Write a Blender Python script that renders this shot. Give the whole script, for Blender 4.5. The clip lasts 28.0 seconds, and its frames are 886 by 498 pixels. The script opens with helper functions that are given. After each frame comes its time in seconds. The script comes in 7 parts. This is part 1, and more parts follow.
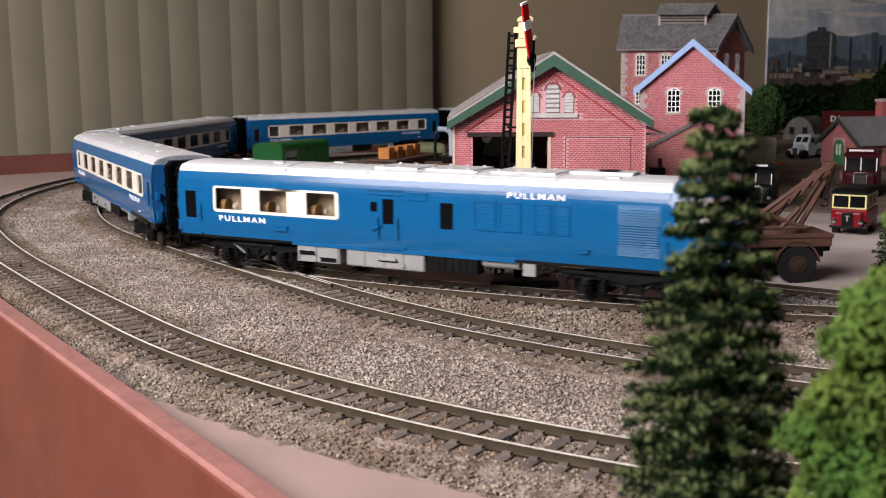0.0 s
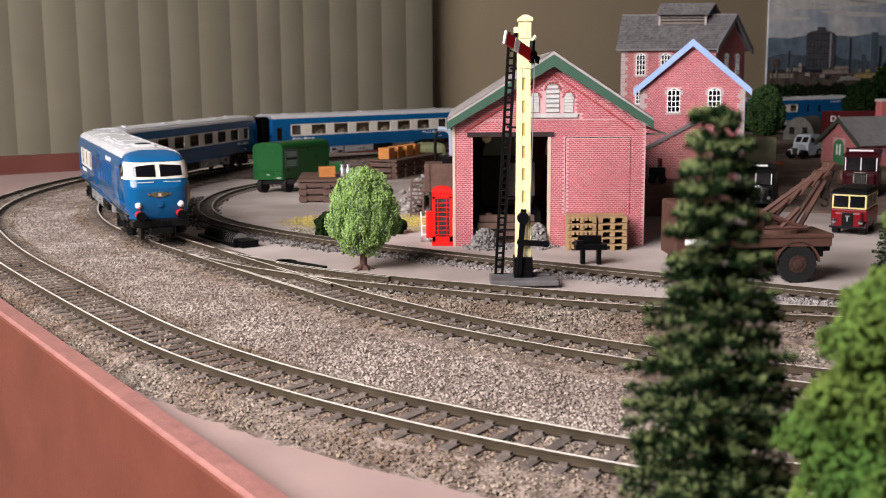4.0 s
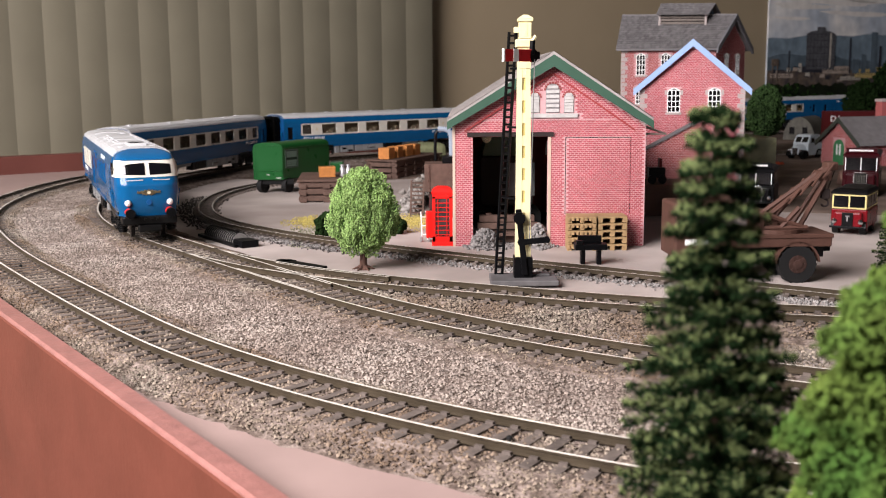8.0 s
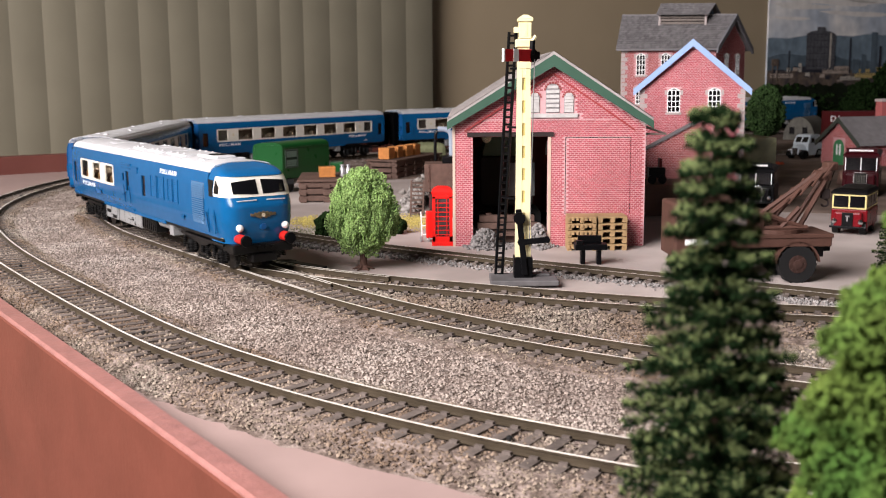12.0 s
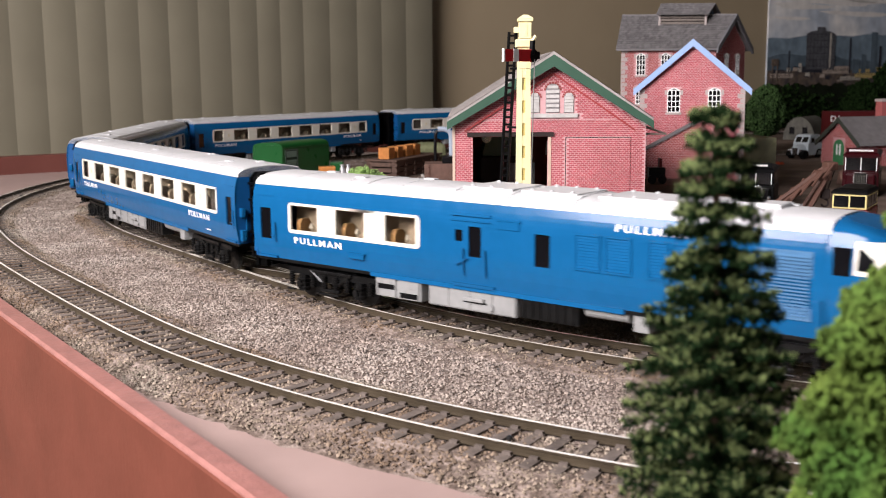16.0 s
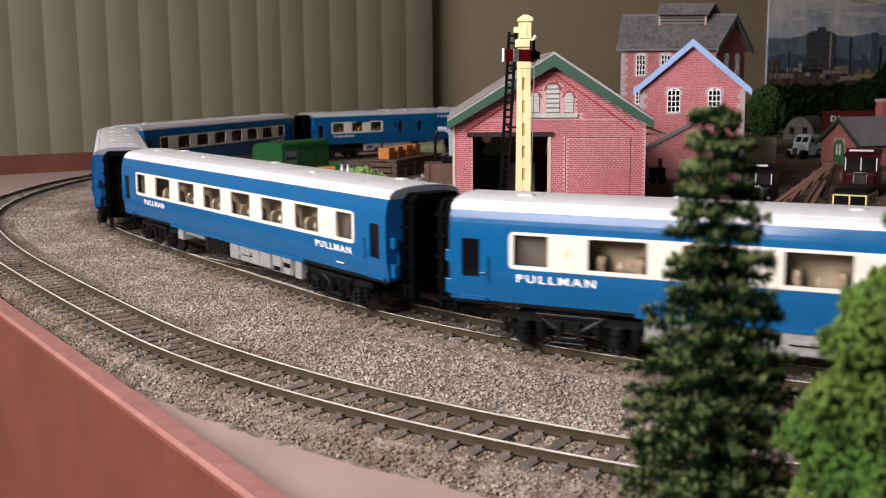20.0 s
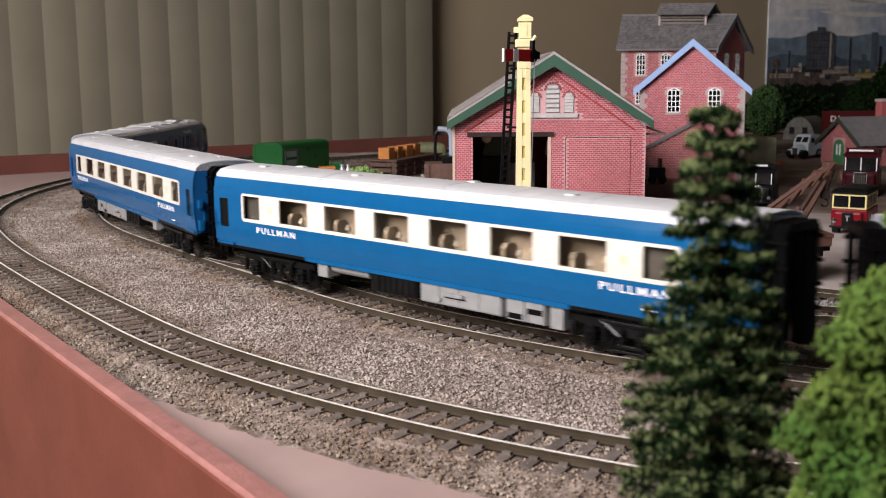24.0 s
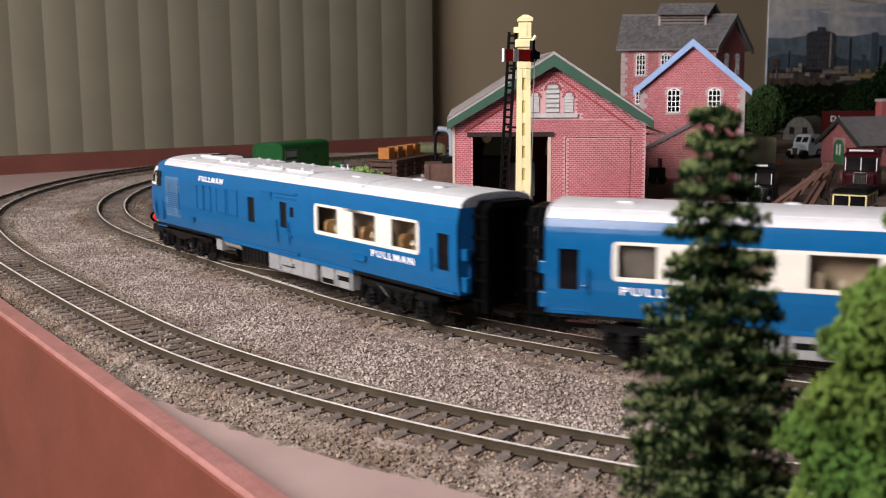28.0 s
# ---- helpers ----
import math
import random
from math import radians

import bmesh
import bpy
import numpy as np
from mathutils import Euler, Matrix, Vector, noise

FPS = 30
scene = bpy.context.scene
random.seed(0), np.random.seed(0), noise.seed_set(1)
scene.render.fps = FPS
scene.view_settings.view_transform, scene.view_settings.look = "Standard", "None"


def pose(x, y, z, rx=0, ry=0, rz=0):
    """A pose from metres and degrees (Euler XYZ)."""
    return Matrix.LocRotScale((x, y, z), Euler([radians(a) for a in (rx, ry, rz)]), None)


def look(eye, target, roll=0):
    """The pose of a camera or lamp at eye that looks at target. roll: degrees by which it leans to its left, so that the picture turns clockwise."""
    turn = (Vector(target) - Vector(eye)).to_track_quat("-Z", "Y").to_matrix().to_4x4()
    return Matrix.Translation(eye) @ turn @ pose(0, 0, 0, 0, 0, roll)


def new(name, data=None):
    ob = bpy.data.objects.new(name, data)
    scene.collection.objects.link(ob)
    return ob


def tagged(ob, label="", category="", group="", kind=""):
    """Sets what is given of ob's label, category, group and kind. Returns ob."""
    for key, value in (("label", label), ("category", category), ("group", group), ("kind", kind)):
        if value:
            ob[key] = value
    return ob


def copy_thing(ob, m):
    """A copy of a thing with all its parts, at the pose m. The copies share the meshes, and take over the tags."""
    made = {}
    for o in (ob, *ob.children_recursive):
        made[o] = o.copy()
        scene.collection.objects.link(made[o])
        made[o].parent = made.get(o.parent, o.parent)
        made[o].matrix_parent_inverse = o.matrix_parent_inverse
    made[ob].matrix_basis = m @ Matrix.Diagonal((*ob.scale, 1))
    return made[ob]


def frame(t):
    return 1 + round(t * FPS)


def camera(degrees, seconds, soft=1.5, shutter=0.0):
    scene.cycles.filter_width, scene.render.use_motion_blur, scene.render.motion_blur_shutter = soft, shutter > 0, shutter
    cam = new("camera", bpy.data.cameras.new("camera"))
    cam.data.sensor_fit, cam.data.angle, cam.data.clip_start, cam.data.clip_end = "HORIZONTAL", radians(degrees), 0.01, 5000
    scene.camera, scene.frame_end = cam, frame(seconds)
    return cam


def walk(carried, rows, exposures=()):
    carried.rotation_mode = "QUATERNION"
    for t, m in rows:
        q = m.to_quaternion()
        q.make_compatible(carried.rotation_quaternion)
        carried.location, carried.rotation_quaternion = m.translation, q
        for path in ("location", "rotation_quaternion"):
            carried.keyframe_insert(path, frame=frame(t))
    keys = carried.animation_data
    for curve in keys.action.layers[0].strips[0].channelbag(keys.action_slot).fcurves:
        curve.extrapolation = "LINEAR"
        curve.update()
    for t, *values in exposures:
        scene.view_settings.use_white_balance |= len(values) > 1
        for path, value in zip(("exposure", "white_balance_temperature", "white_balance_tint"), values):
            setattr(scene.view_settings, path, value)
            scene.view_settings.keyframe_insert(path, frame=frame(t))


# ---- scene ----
# ---- camera: stands still at the end of the table ----
cam = camera(44.63, 28.0, soft=1.0, shutter=0.5)
cam.data.dof.use_dof, cam.data.dof.focus_distance, cam.data.dof.aperture_fstop = True, 0.43, 44
EYE = Vector((0, 0, 0.0877))
AIM = EYE + Vector((0, math.cos(radians(9.194)), -math.sin(radians(9.194))))
VIEW = look(EYE, AIM, -0.42)
walk(cam, [(0, VIEW), (28.0, VIEW)], [(0, -0.3), (1, -0.27), (2, -0.18), (3, -0.1), (5.5, 0.05), (8, 0.1), (12, 0.1), (15, 0.05), (16, 0.0), (17, -0.2), (20, -0.36), (28, -0.4)])

# ---- world and lights: daylight from a room window beside the table end, weak fill added behind ----
world = bpy.data.worlds.new("sky")
scene.world = world
world.use_nodes = True
wn = world.node_tree
sky = wn.nodes.new("ShaderNodeTexSky")
sky.sky_type, sky.sun_disc = "NISHITA", False
sky.sun_elevation, sky.sun_rotation = radians(40), radians(250)
wn.links.new(sky.outputs[0], wn.nodes["Background"].inputs[0])
wn.nodes["Background"].inputs[1].default_value = 0.1

# The room stands square to the table: A runs along its back edge, N across it.
AX, NX = Vector((0.8120, 0.5837, 0)), Vector((-0.5837, 0.8120, 0))


def room(a, n, z=0.0):
    return AX * a + NX * n + Vector((0, 0, z))


ROOM_TURN = math.degrees(math.atan2(AX.y, AX.x))
ROOM = pose(0, 0, 0, 0, 0, ROOM_TURN)


def area_lamp(name, a, n, z, w, h, aim, power, colour):
    lamp = bpy.data.lights.new(name, "AREA")
    lamp.shape, lamp.size, lamp.size_y, lamp.energy, lamp.color = "RECTANGLE", w, h, power, colour
    ob = new(name, lamp)
    ob.matrix_world = look(room(a, n, z), aim)
    return ob


area_lamp("window_light", -0.62, 0.26, 0.60, 0.8, 0.6, Vector((0.0, 0.55, 0)), 37, (1.0, 0.93, 0.945))
# added weak fill from behind the viewpoint; no source is known there
area_lamp("window_light", 0.0, -1.84, 0.85, 0.9, 1.0, Vector((0.1, 0.6, 0)), 1.0, (1.0, 0.92, 0.93))


# ---- materials ----
def mat(name, base, rough=0.6, metal=0.0, vary=0.12, size=0.01, bump=0.0, bump_size=0.0, island=0.0, obj=0.0, second=None, mix=0.5,
        spec=0.18, coat=0.0):
    """A surface with two scales of mottling, fine relief, and a shade of its own per piece."""
    m = bpy.data.materials.new(name)
    m.use_nodes = True
    nt = m.node_tree
    b = nt.nodes["Principled BSDF"]
    b.inputs["Roughness"].default_value, b.inputs["Metallic"].default_value = rough, metal
    b.inputs["Specular IOR Level"].default_value = spec
    b.inputs["Coat Weight"].default_value = coat
    tc = nt.nodes.new("ShaderNodeTexCoord")

    def noise_at(sz, detail=3.0):
        n = nt.nodes.new("ShaderNodeTexNoise")
        n.inputs["Scale"].default_value, n.inputs["Detail"].default_value = 1.0 / sz, detail
        nt.links.new(tc.outputs["Object"], n.inputs["Vector"])
        return n

    big, fine = noise_at(size * 4), noise_at(size)
    add = nt.nodes.new("ShaderNodeMath")
    add.operation = "ADD"
    nt.links.new(big.outputs[0], add.inputs[0])
    nt.links.new(fine.outputs[0], add.inputs[1])
    ramp = nt.nodes.new("ShaderNodeMapRange")
    ramp.inputs[1].default_value, ramp.inputs[2].default_value = 0.7, 1.3
    ramp.inputs[3].default_value, ramp.inputs[4].default_value = 1 - vary, 1 + vary
    nt.links.new(add.outputs[0], ramp.inputs[0])
    col = nt.nodes.new("ShaderNodeMix")
    col.data_type = "RGBA"
    col.inputs[6].default_value, col.inputs[7].default_value = (*base, 1), (*(second or base), 1)
    if second:
        edge = nt.nodes.new("ShaderNodeMapRange")
        edge.inputs[1].default_value, edge.inputs[2].default_value = mix - 0.12, mix + 0.12
        nt.links.new(big.outputs[0], edge.inputs[0])
        nt.links.new(edge.outputs[0], col.inputs[0])
    value = ramp.outputs[0]
    for amount, node, out in ((island, "ShaderNodeNewGeometry", "Random Per Island"), (obj, "ShaderNodeObjectInfo", "Random")):
        if amount:
            r = nt.nodes.new(node)
            mr = nt.nodes.new("ShaderNodeMapRange")
            mr.inputs[3].default_value, mr.inputs[4].default_value = 1 - amount, 1 + amount
            nt.links.new(r.outputs[out], mr.inputs[0])
            mul = nt.nodes.new("ShaderNodeMath")
            mul.operation = "MULTIPLY"
            nt.links.new(value, mul.inputs[0])
            nt.links.new(mr.outputs[0], mul.inputs[1])
            value = mul.outputs[0]
    hsv = nt.nodes.new("ShaderNodeHueSaturation")
    nt.links.new(value, hsv.inputs["Value"])
    nt.links.new(col.outputs[2], hsv.inputs["Color"])
    nt.links.new(hsv.outputs[0], b.inputs["Base Color"])
    rr = nt.nodes.new("ShaderNodeMapRange")
    rr.inputs[3].default_value, rr.inputs[4].default_value = max(rough - 0.08, 0.02), min(rough + 0.08, 1)
    nt.links.new(fine.outputs[0], rr.inputs[0])
    nt.links.new(rr.outputs[0], b.inputs["Roughness"])
    if bump:
        bn = nt.nodes.new("ShaderNodeBump")
        bn.inputs["Strength"].default_value, bn.inputs["Distance"].default_value = 0.6, bump
        nt.links.new(noise_at(bump_size or size, 4).outputs[0], bn.inputs["Height"])
        nt.links.new(bn.outputs[0], b.inputs["Normal"])
    return m


def glass(name, tint, rough=0.04):
    m = bpy.data.materials.new(name)
    m.use_nodes = True
    b = m.node_tree.nodes["Principled BSDF"]
    b.inputs["Base Color"].default_value = (*tint, 1)
    b.inputs["Transmission Weight"].default_value, b.inputs["Roughness"].default_value, b.inputs["IOR"].default_value = 1.0, rough, 1.1
    return m


BLUE = mat("blue_plastic", (0.005, 0.082, 0.212), 0.16, vary=0.05, size=0.004, spec=0.34)
DEEP_BLUE = mat("blue_end_plastic", (0.005, 0.065, 0.20), 0.35, vary=0.06, size=0.004, spec=0.4)
SILVER = mat("grey_roof_paint", (0.51, 0.51, 0.515), 0.36, vary=0.06, size=0.006, spec=0.5)
WHITE = mat("cream_white_paint", (0.62, 0.59, 0.51), 0.4, vary=0.05, size=0.004, spec=0.4)
PRINT = mat("white_print", (0.85, 0.85, 0.83), 0.5, vary=0.03)
# paler than the body blue: the window's reflection is put into the colour
GRILLE = mat("ribbed_blue_with_sheen", (0.10, 0.24, 0.43), 0.26, metal=0.4, vary=0.05, spec=0.5)
TANK = mat("silver_tank_plastic", (0.23, 0.23, 0.225), 0.3, vary=0.08, size=0.003)
UNDER = mat("black_underframe", (0.0045, 0.0045, 0.0045), 0.32, vary=0.3, size=0.003, spec=0.26)
RUBBER = mat("black_rubber", (0.0014, 0.0014, 0.0015), 0.45, vary=0.2, size=0.003, spec=0.06)
AMBER = mat("amber_seats", (0.15, 0.085, 0.035), 0.6, vary=0.15, size=0.004)
SEAT = mat("tan_seats", (0.16, 0.13, 0.095), 0.7, vary=0.15, size=0.004)
CLOTH_W = mat("white_table_lamps", (0.27, 0.245, 0.205), 0.6)
INSIDE = mat("pale_brown_interior", (0.23, 0.185, 0.135), 0.7, vary=0.15)
PANE = glass("tinted_window", (0.84, 0.81, 0.75))
DARK_PANE = mat("dark_glazing", (0.004, 0.004, 0.005), 0.12, vary=0.1, spec=0.5)
RED = mat("red_buffer_beam", (0.55, 0.02, 0.015), 0.35)
BULB = mat("white_headlamp", (0.8, 0.8, 0.75), 0.25)
GOLD = mat("gilt_crest", (0.19, 0.15, 0.085), 0.35, metal=0.6, vary=0.4, size=0.001)
CREST = mat("faint_gilt_crest", (0.62, 0.55, 0.40), 0.5, vary=0.3, size=0.0008)
STEEL = mat("polished_rail_steel", (0.80, 0.75, 0.67), 0.25, metal=0.2, vary=0.2, size=0.01)
RUST = mat("weathered_rail_side", (0.058, 0.045, 0.030), 0.34, metal=0.15, vary=0.2, size=0.006)
TRACK_PIN = mat("black_track_pin", (0.012, 0.012, 0.012), 0.35, spec=0.4)
SLEEPER = mat("dark_brown_sleeper", (0.118, 0.096, 0.083), 0.7, vary=0.3, size=0.004, obj=0.25, bump=0.0002, bump_size=0.002)
BALLAST_BED = mat("glued_ballast", (0.125, 0.092, 0.073), 0.9, vary=0.45, size=0.0011, second=(0.19, 0.15, 0.128), bump=0.0008, bump_size=0.0010)
STONE_ = mat("mixed_ballast_stone", (0.252, 0.200, 0.168), 0.85, vary=0.16, size=0.012, island=0.26, second=(0.312, 0.264, 0.226))
STONE_DARK = mat("brown_ballast_stone", (0.185, 0.130, 0.090), 0.85, vary=0.25, size=0.012, island=0.42, second=(0.24, 0.205, 0.165))
YARD = mat("brown_grey_painted_board", (0.345, 0.292, 0.265), 0.7, vary=0.16, size=0.03, second=(0.43, 0.375, 0.345), bump=0.0002, bump_size=0.003)
FASCIA = mat("red_brown_painted_timber", (0.132, 0.041, 0.027), 0.42, vary=0.10, size=0.02, bump=0.0002, bump_size=0.004)
FASCIA_TOP = mat("worn_pink_edge_paint", (0.27, 0.125, 0.108), 0.34, vary=0.14, size=0.004, bump=0.0003, bump_size=0.002)
RIM_DARK = mat("dark_red_brown_edging", (0.13, 0.045, 0.035), 0.5, vary=0.1, size=0.02)
EDGE_BOARD = mat("pink_beige_board", (0.32, 0.228, 0.205), 0.65, vary=0.08, size=0.02, bump=0.0001, bump_size=0.004)
PANEL = mat("olive_grey_blind_fabric", (0.175, 0.158, 0.112), 0.6, vary=0.06, size=0.05, obj=0.03)
WALL = mat("beige_wall_paint", (0.36, 0.285, 0.185), 0.8, vary=0.05, size=0.1)
# next three: surfaces out of view, dark so that little light bounces back
DIM_CEIL = mat("dark_unseen_ceiling", (0.09, 0.087, 0.083), 0.9, vary=0.04, size=0.1)
DIM_WALL = mat("dark_grey_unseen_wall", (0.06, 0.057, 0.054), 0.85, vary=0.05, size=0.1)
DIM_FLOOR = mat("dark_unseen_floor", (0.07, 0.065, 0.062), 0.95, vary=0.2, size=0.02)
BRICK = mat("pink_red_brick", (0.42, 0.095, 0.112), 0.75, vary=0.1, size=0.004, obj=0.12, island=0.14)
BRICK_B = mat("muted_red_brick", (0.36, 0.10, 0.095), 0.75, vary=0.1, size=0.004, obj=0.12, island=0.12)
MORTAR = mat("pale_mortar", (0.57, 0.33, 0.335), 0.8, vary=0.08, size=0.004)
SLATE = mat("grey_slate", (0.16, 0.15, 0.15), 0.7, vary=0.15, size=0.006, island=0.2, obj=0.15)
PALE_SLATE = mat("pale_weathered_slate", (0.34, 0.305, 0.29), 0.7, vary=0.15, size=0.006, island=0.15)
GREEN_TRIM = mat("dark_green_bargeboard", (0.045, 0.095, 0.065), 0.55, vary=0.08, size=0.01)
BLUE_TRIM = mat("pale_blue_bargeboard", (0.30, 0.42, 0.66), 0.5, vary=0.06)
STONE_TRIM = mat("grey_pink_dressed_stone", (0.42, 0.36, 0.34), 0.8, vary=0.12, size=0.004)
LOUVRE = mat("grey_white_louvre", (0.46, 0.44, 0.42), 0.6, vary=0.12, size=0.003)
LINTEL = mat("dark_timber_lintel", (0.03, 0.022, 0.02), 0.7, vary=0.2)
CREAM = mat("cream_moulded_plastic", (0.80, 0.71, 0.40), 0.4, vary=0.06, size=0.01)
BLACK = mat("black_moulded_plastic", (0.003, 0.003, 0.0035), 0.4, vary=0.2, size=0.004, spec=0.12)
ARM_RED = mat("red_signal_paint", (0.55, 0.015, 0.02), 0.4)
PHONE_RED = mat("post_office_red", (0.75, 0.015, 0.012), 0.4)
BARK = mat("brown_bark", (0.075, 0.04, 0.03), 0.85, vary=0.3, size=0.002, bump=0.0003, bump_size=0.001)
LEAF = mat("pale_green_foliage", (0.25, 0.37, 0.125), 0.85, vary=0.3, size=0.003, island=0.4, spec=0.06)
LEAF_DARK = mat("dark_green_foliage", (0.010, 0.021, 0.006), 0.9, vary=0.3, size=0.006, island=0.4, spec=0.04)
LEAF_BRIGHT = mat("bright_green_foliage", (0.094, 0.134, 0.028), 0.85, vary=0.35, size=0.004, island=0.35, second=(0.036, 0.074, 0.015), spec=0.05)
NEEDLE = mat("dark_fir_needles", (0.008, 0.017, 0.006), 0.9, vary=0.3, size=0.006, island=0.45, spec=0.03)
NEEDLE_TIP = mat("pale_lit_fir_tips", (0.100, 0.122, 0.048), 0.9, vary=0.3, size=0.006, island=0.35, spec=0.03)


# ---- building helpers: shapes are given in millimetres ----
def box(bm, x0, y0, z0, x1, y1, z1, bev=0.0):
    v = [bm.verts.new((x, y, z)) for z in (z0, z1) for x, y in ((x0, y0), (x1, y0), (x1, y1), (x0, y1))]
    fs = [bm.faces.new([v[i] for i in f]) for f in ((3, 2, 1, 0), (4, 5, 6, 7), (0, 1, 5, 4), (1, 2, 6, 5), (2, 3, 7, 6), (3, 0, 4, 7))]
    if bev:
        bmesh.ops.bevel(bm, geom=list({e for f in fs for e in f.edges}), offset=bev, segments=2, affect="EDGES", profile=0.5)
    return bm


def rod(bm, p, q, r0, r1=None, n=8):
    p, q = Vector(p), Vector(q)
    r1 = r0 if r1 is None else r1
    m = (q - p).to_track_quat("Z", "Y").to_matrix()
    ring = [[bm.verts.new(c + m @ Vector((r * math.cos(2 * math.pi * i / n), r * math.sin(2 * math.pi * i / n), 0))) for i in range(n)]
            for c, r in ((p, r0), (q, r1))]
    bm.faces.new(ring[0][::-1])
    bm.faces.new(ring[1])
    for i in range(n):
        bm.faces.new((ring[0][i], ring[0][(i + 1) % n], ring[1][(i + 1) % n], ring[1][i]))
    return bm


def prism(bm, outline, axis, d0, d1):
    """Extrudes an outline of (u, w) points along x ('x': u is y) or y ('y': u is x) or z ('z')."""
    def at(u, w, d):
        return {"x": (d, u, w), "y": (u, d, w), "z": (u, w, d)}[axis]
    a, b = [[bm.verts.new(at(u, w, d)) for u, w in outline] for d in (d0, d1)]
    n = len(outline)
    bm.faces.new(a[::-1])
    bm.faces.new(b)
    for i in range(n):
        bm.faces.new((a[i], a[(i + 1) % n], b[(i + 1) % n], b[i]))
    return bm


def loft(bm, rings, close=True, caps=True):
    vs = [[bm.verts.new(p) for p in r] for r in rings]
    for a, b in zip(vs, vs[1:]):
        for i in range(len(a) - (0 if close else 1)):
            j = (i + 1) % len(a)
            bm.faces.new((a[i], a[j], b[j], b[i]))
    if caps:
        bm.faces.new(vs[0][::-1])
        bm.faces.new(vs[-1])
    return bm


def ball(bm, c, r, n=8, squash=1.0):
    bmesh.ops.create_uvsphere(bm, u_segments=n, v_segments=max(4, n // 2 + 1), radius=1,
                              matrix=Matrix.Translation(c) @ Matrix.Diagonal((r, r, r * squash, 1)))
    return bm


def holed(bm, x0, x1, z0, z1, holes, y, t, cuts=()):
    """An upright sheet between y and y + t with rectangular openings (x0, x1, z0, z1)."""
    xs = sorted({x0, x1, *[h[0] for h in holes], *[h[1] for h in holes]})
    zs = sorted({z0, z1, *[h[2] for h in holes], *[h[3] for h in holes], *[c for c in cuts if z0 < c < z1]})
    for xa, xb in zip(xs, xs[1:]):
        for za, zb in zip(zs, zs[1:]):
            cx, cz = (xa + xb) / 2, (za + zb) / 2
            if not any(h[0] < cx < h[1] and h[2] < cz < h[3] for h in holes):
                box(bm, xa, min(y, y + t), za, xb, max(y, y + t), zb)
    bmesh.ops.remove_doubles(bm, verts=bm.verts, dist=1e-4)
    bm.verts.index_update()
    met = {}
    for f in bm.faces:
        met.setdefault(tuple(sorted(v.index for v in f.verts)), []).append(f)
    bmesh.ops.delete(bm, geom=[f for fs in met.values() if len(fs) > 1 for f in fs], context="FACES_ONLY")
    return bm


def finish(name, bm, material, smooth=False):
    bmesh.ops.recalc_face_normals(bm, faces=bm.faces)
    bmesh.ops.scale(bm, vec=(0.001,) * 3, verts=bm.verts)
    me = bpy.data.meshes.new(name)
    bm.to_mesh(me)
    bm.free()
    me.materials.append(material)
    if smooth:
        me.polygons.foreach_set("use_smooth", [True] * len(me.polygons))
        me.set_sharp_from_angle(angle=radians(35))
    return me


def part(name, bm, material, parent, label="", smooth=False, m=None):
    ob = new(name, finish(name, bm, material, smooth))
    ob.parent = parent
    if m is not None:
        ob.matrix_basis = m
    if label:
        ob["label"] = label
    return ob


def thing(name, label, category, m, group="", kind=""):
    ob = new(name)
    ob.empty_display_size = 0.01
    ob.matrix_basis = m
    return tagged(ob, label, category, group, kind)


def solid(name, bm, material, m, label, category, group="", kind="", smooth=False):
    """A thing made of one mesh."""
    ob = new(name, finish(name, bm, material, smooth))
    ob.matrix_basis = m
    return tagged(ob, label, category, group, kind)


def share(name, me, parent, m):
    ob = new(name, me)
    ob.parent = parent
    ob.matrix_basis = m
    return ob


def raw(name, verts, faces, material, parent=None, smooth=False):
    me = bpy.data.meshes.new(name)
    me.from_pydata(verts, [], faces)
    me.materials.append(material)
    if smooth:
        me.polygons.foreach_set("use_smooth", [True] * len(me.polygons))
    ob = new(name, me)
    ob.parent = parent
    return ob


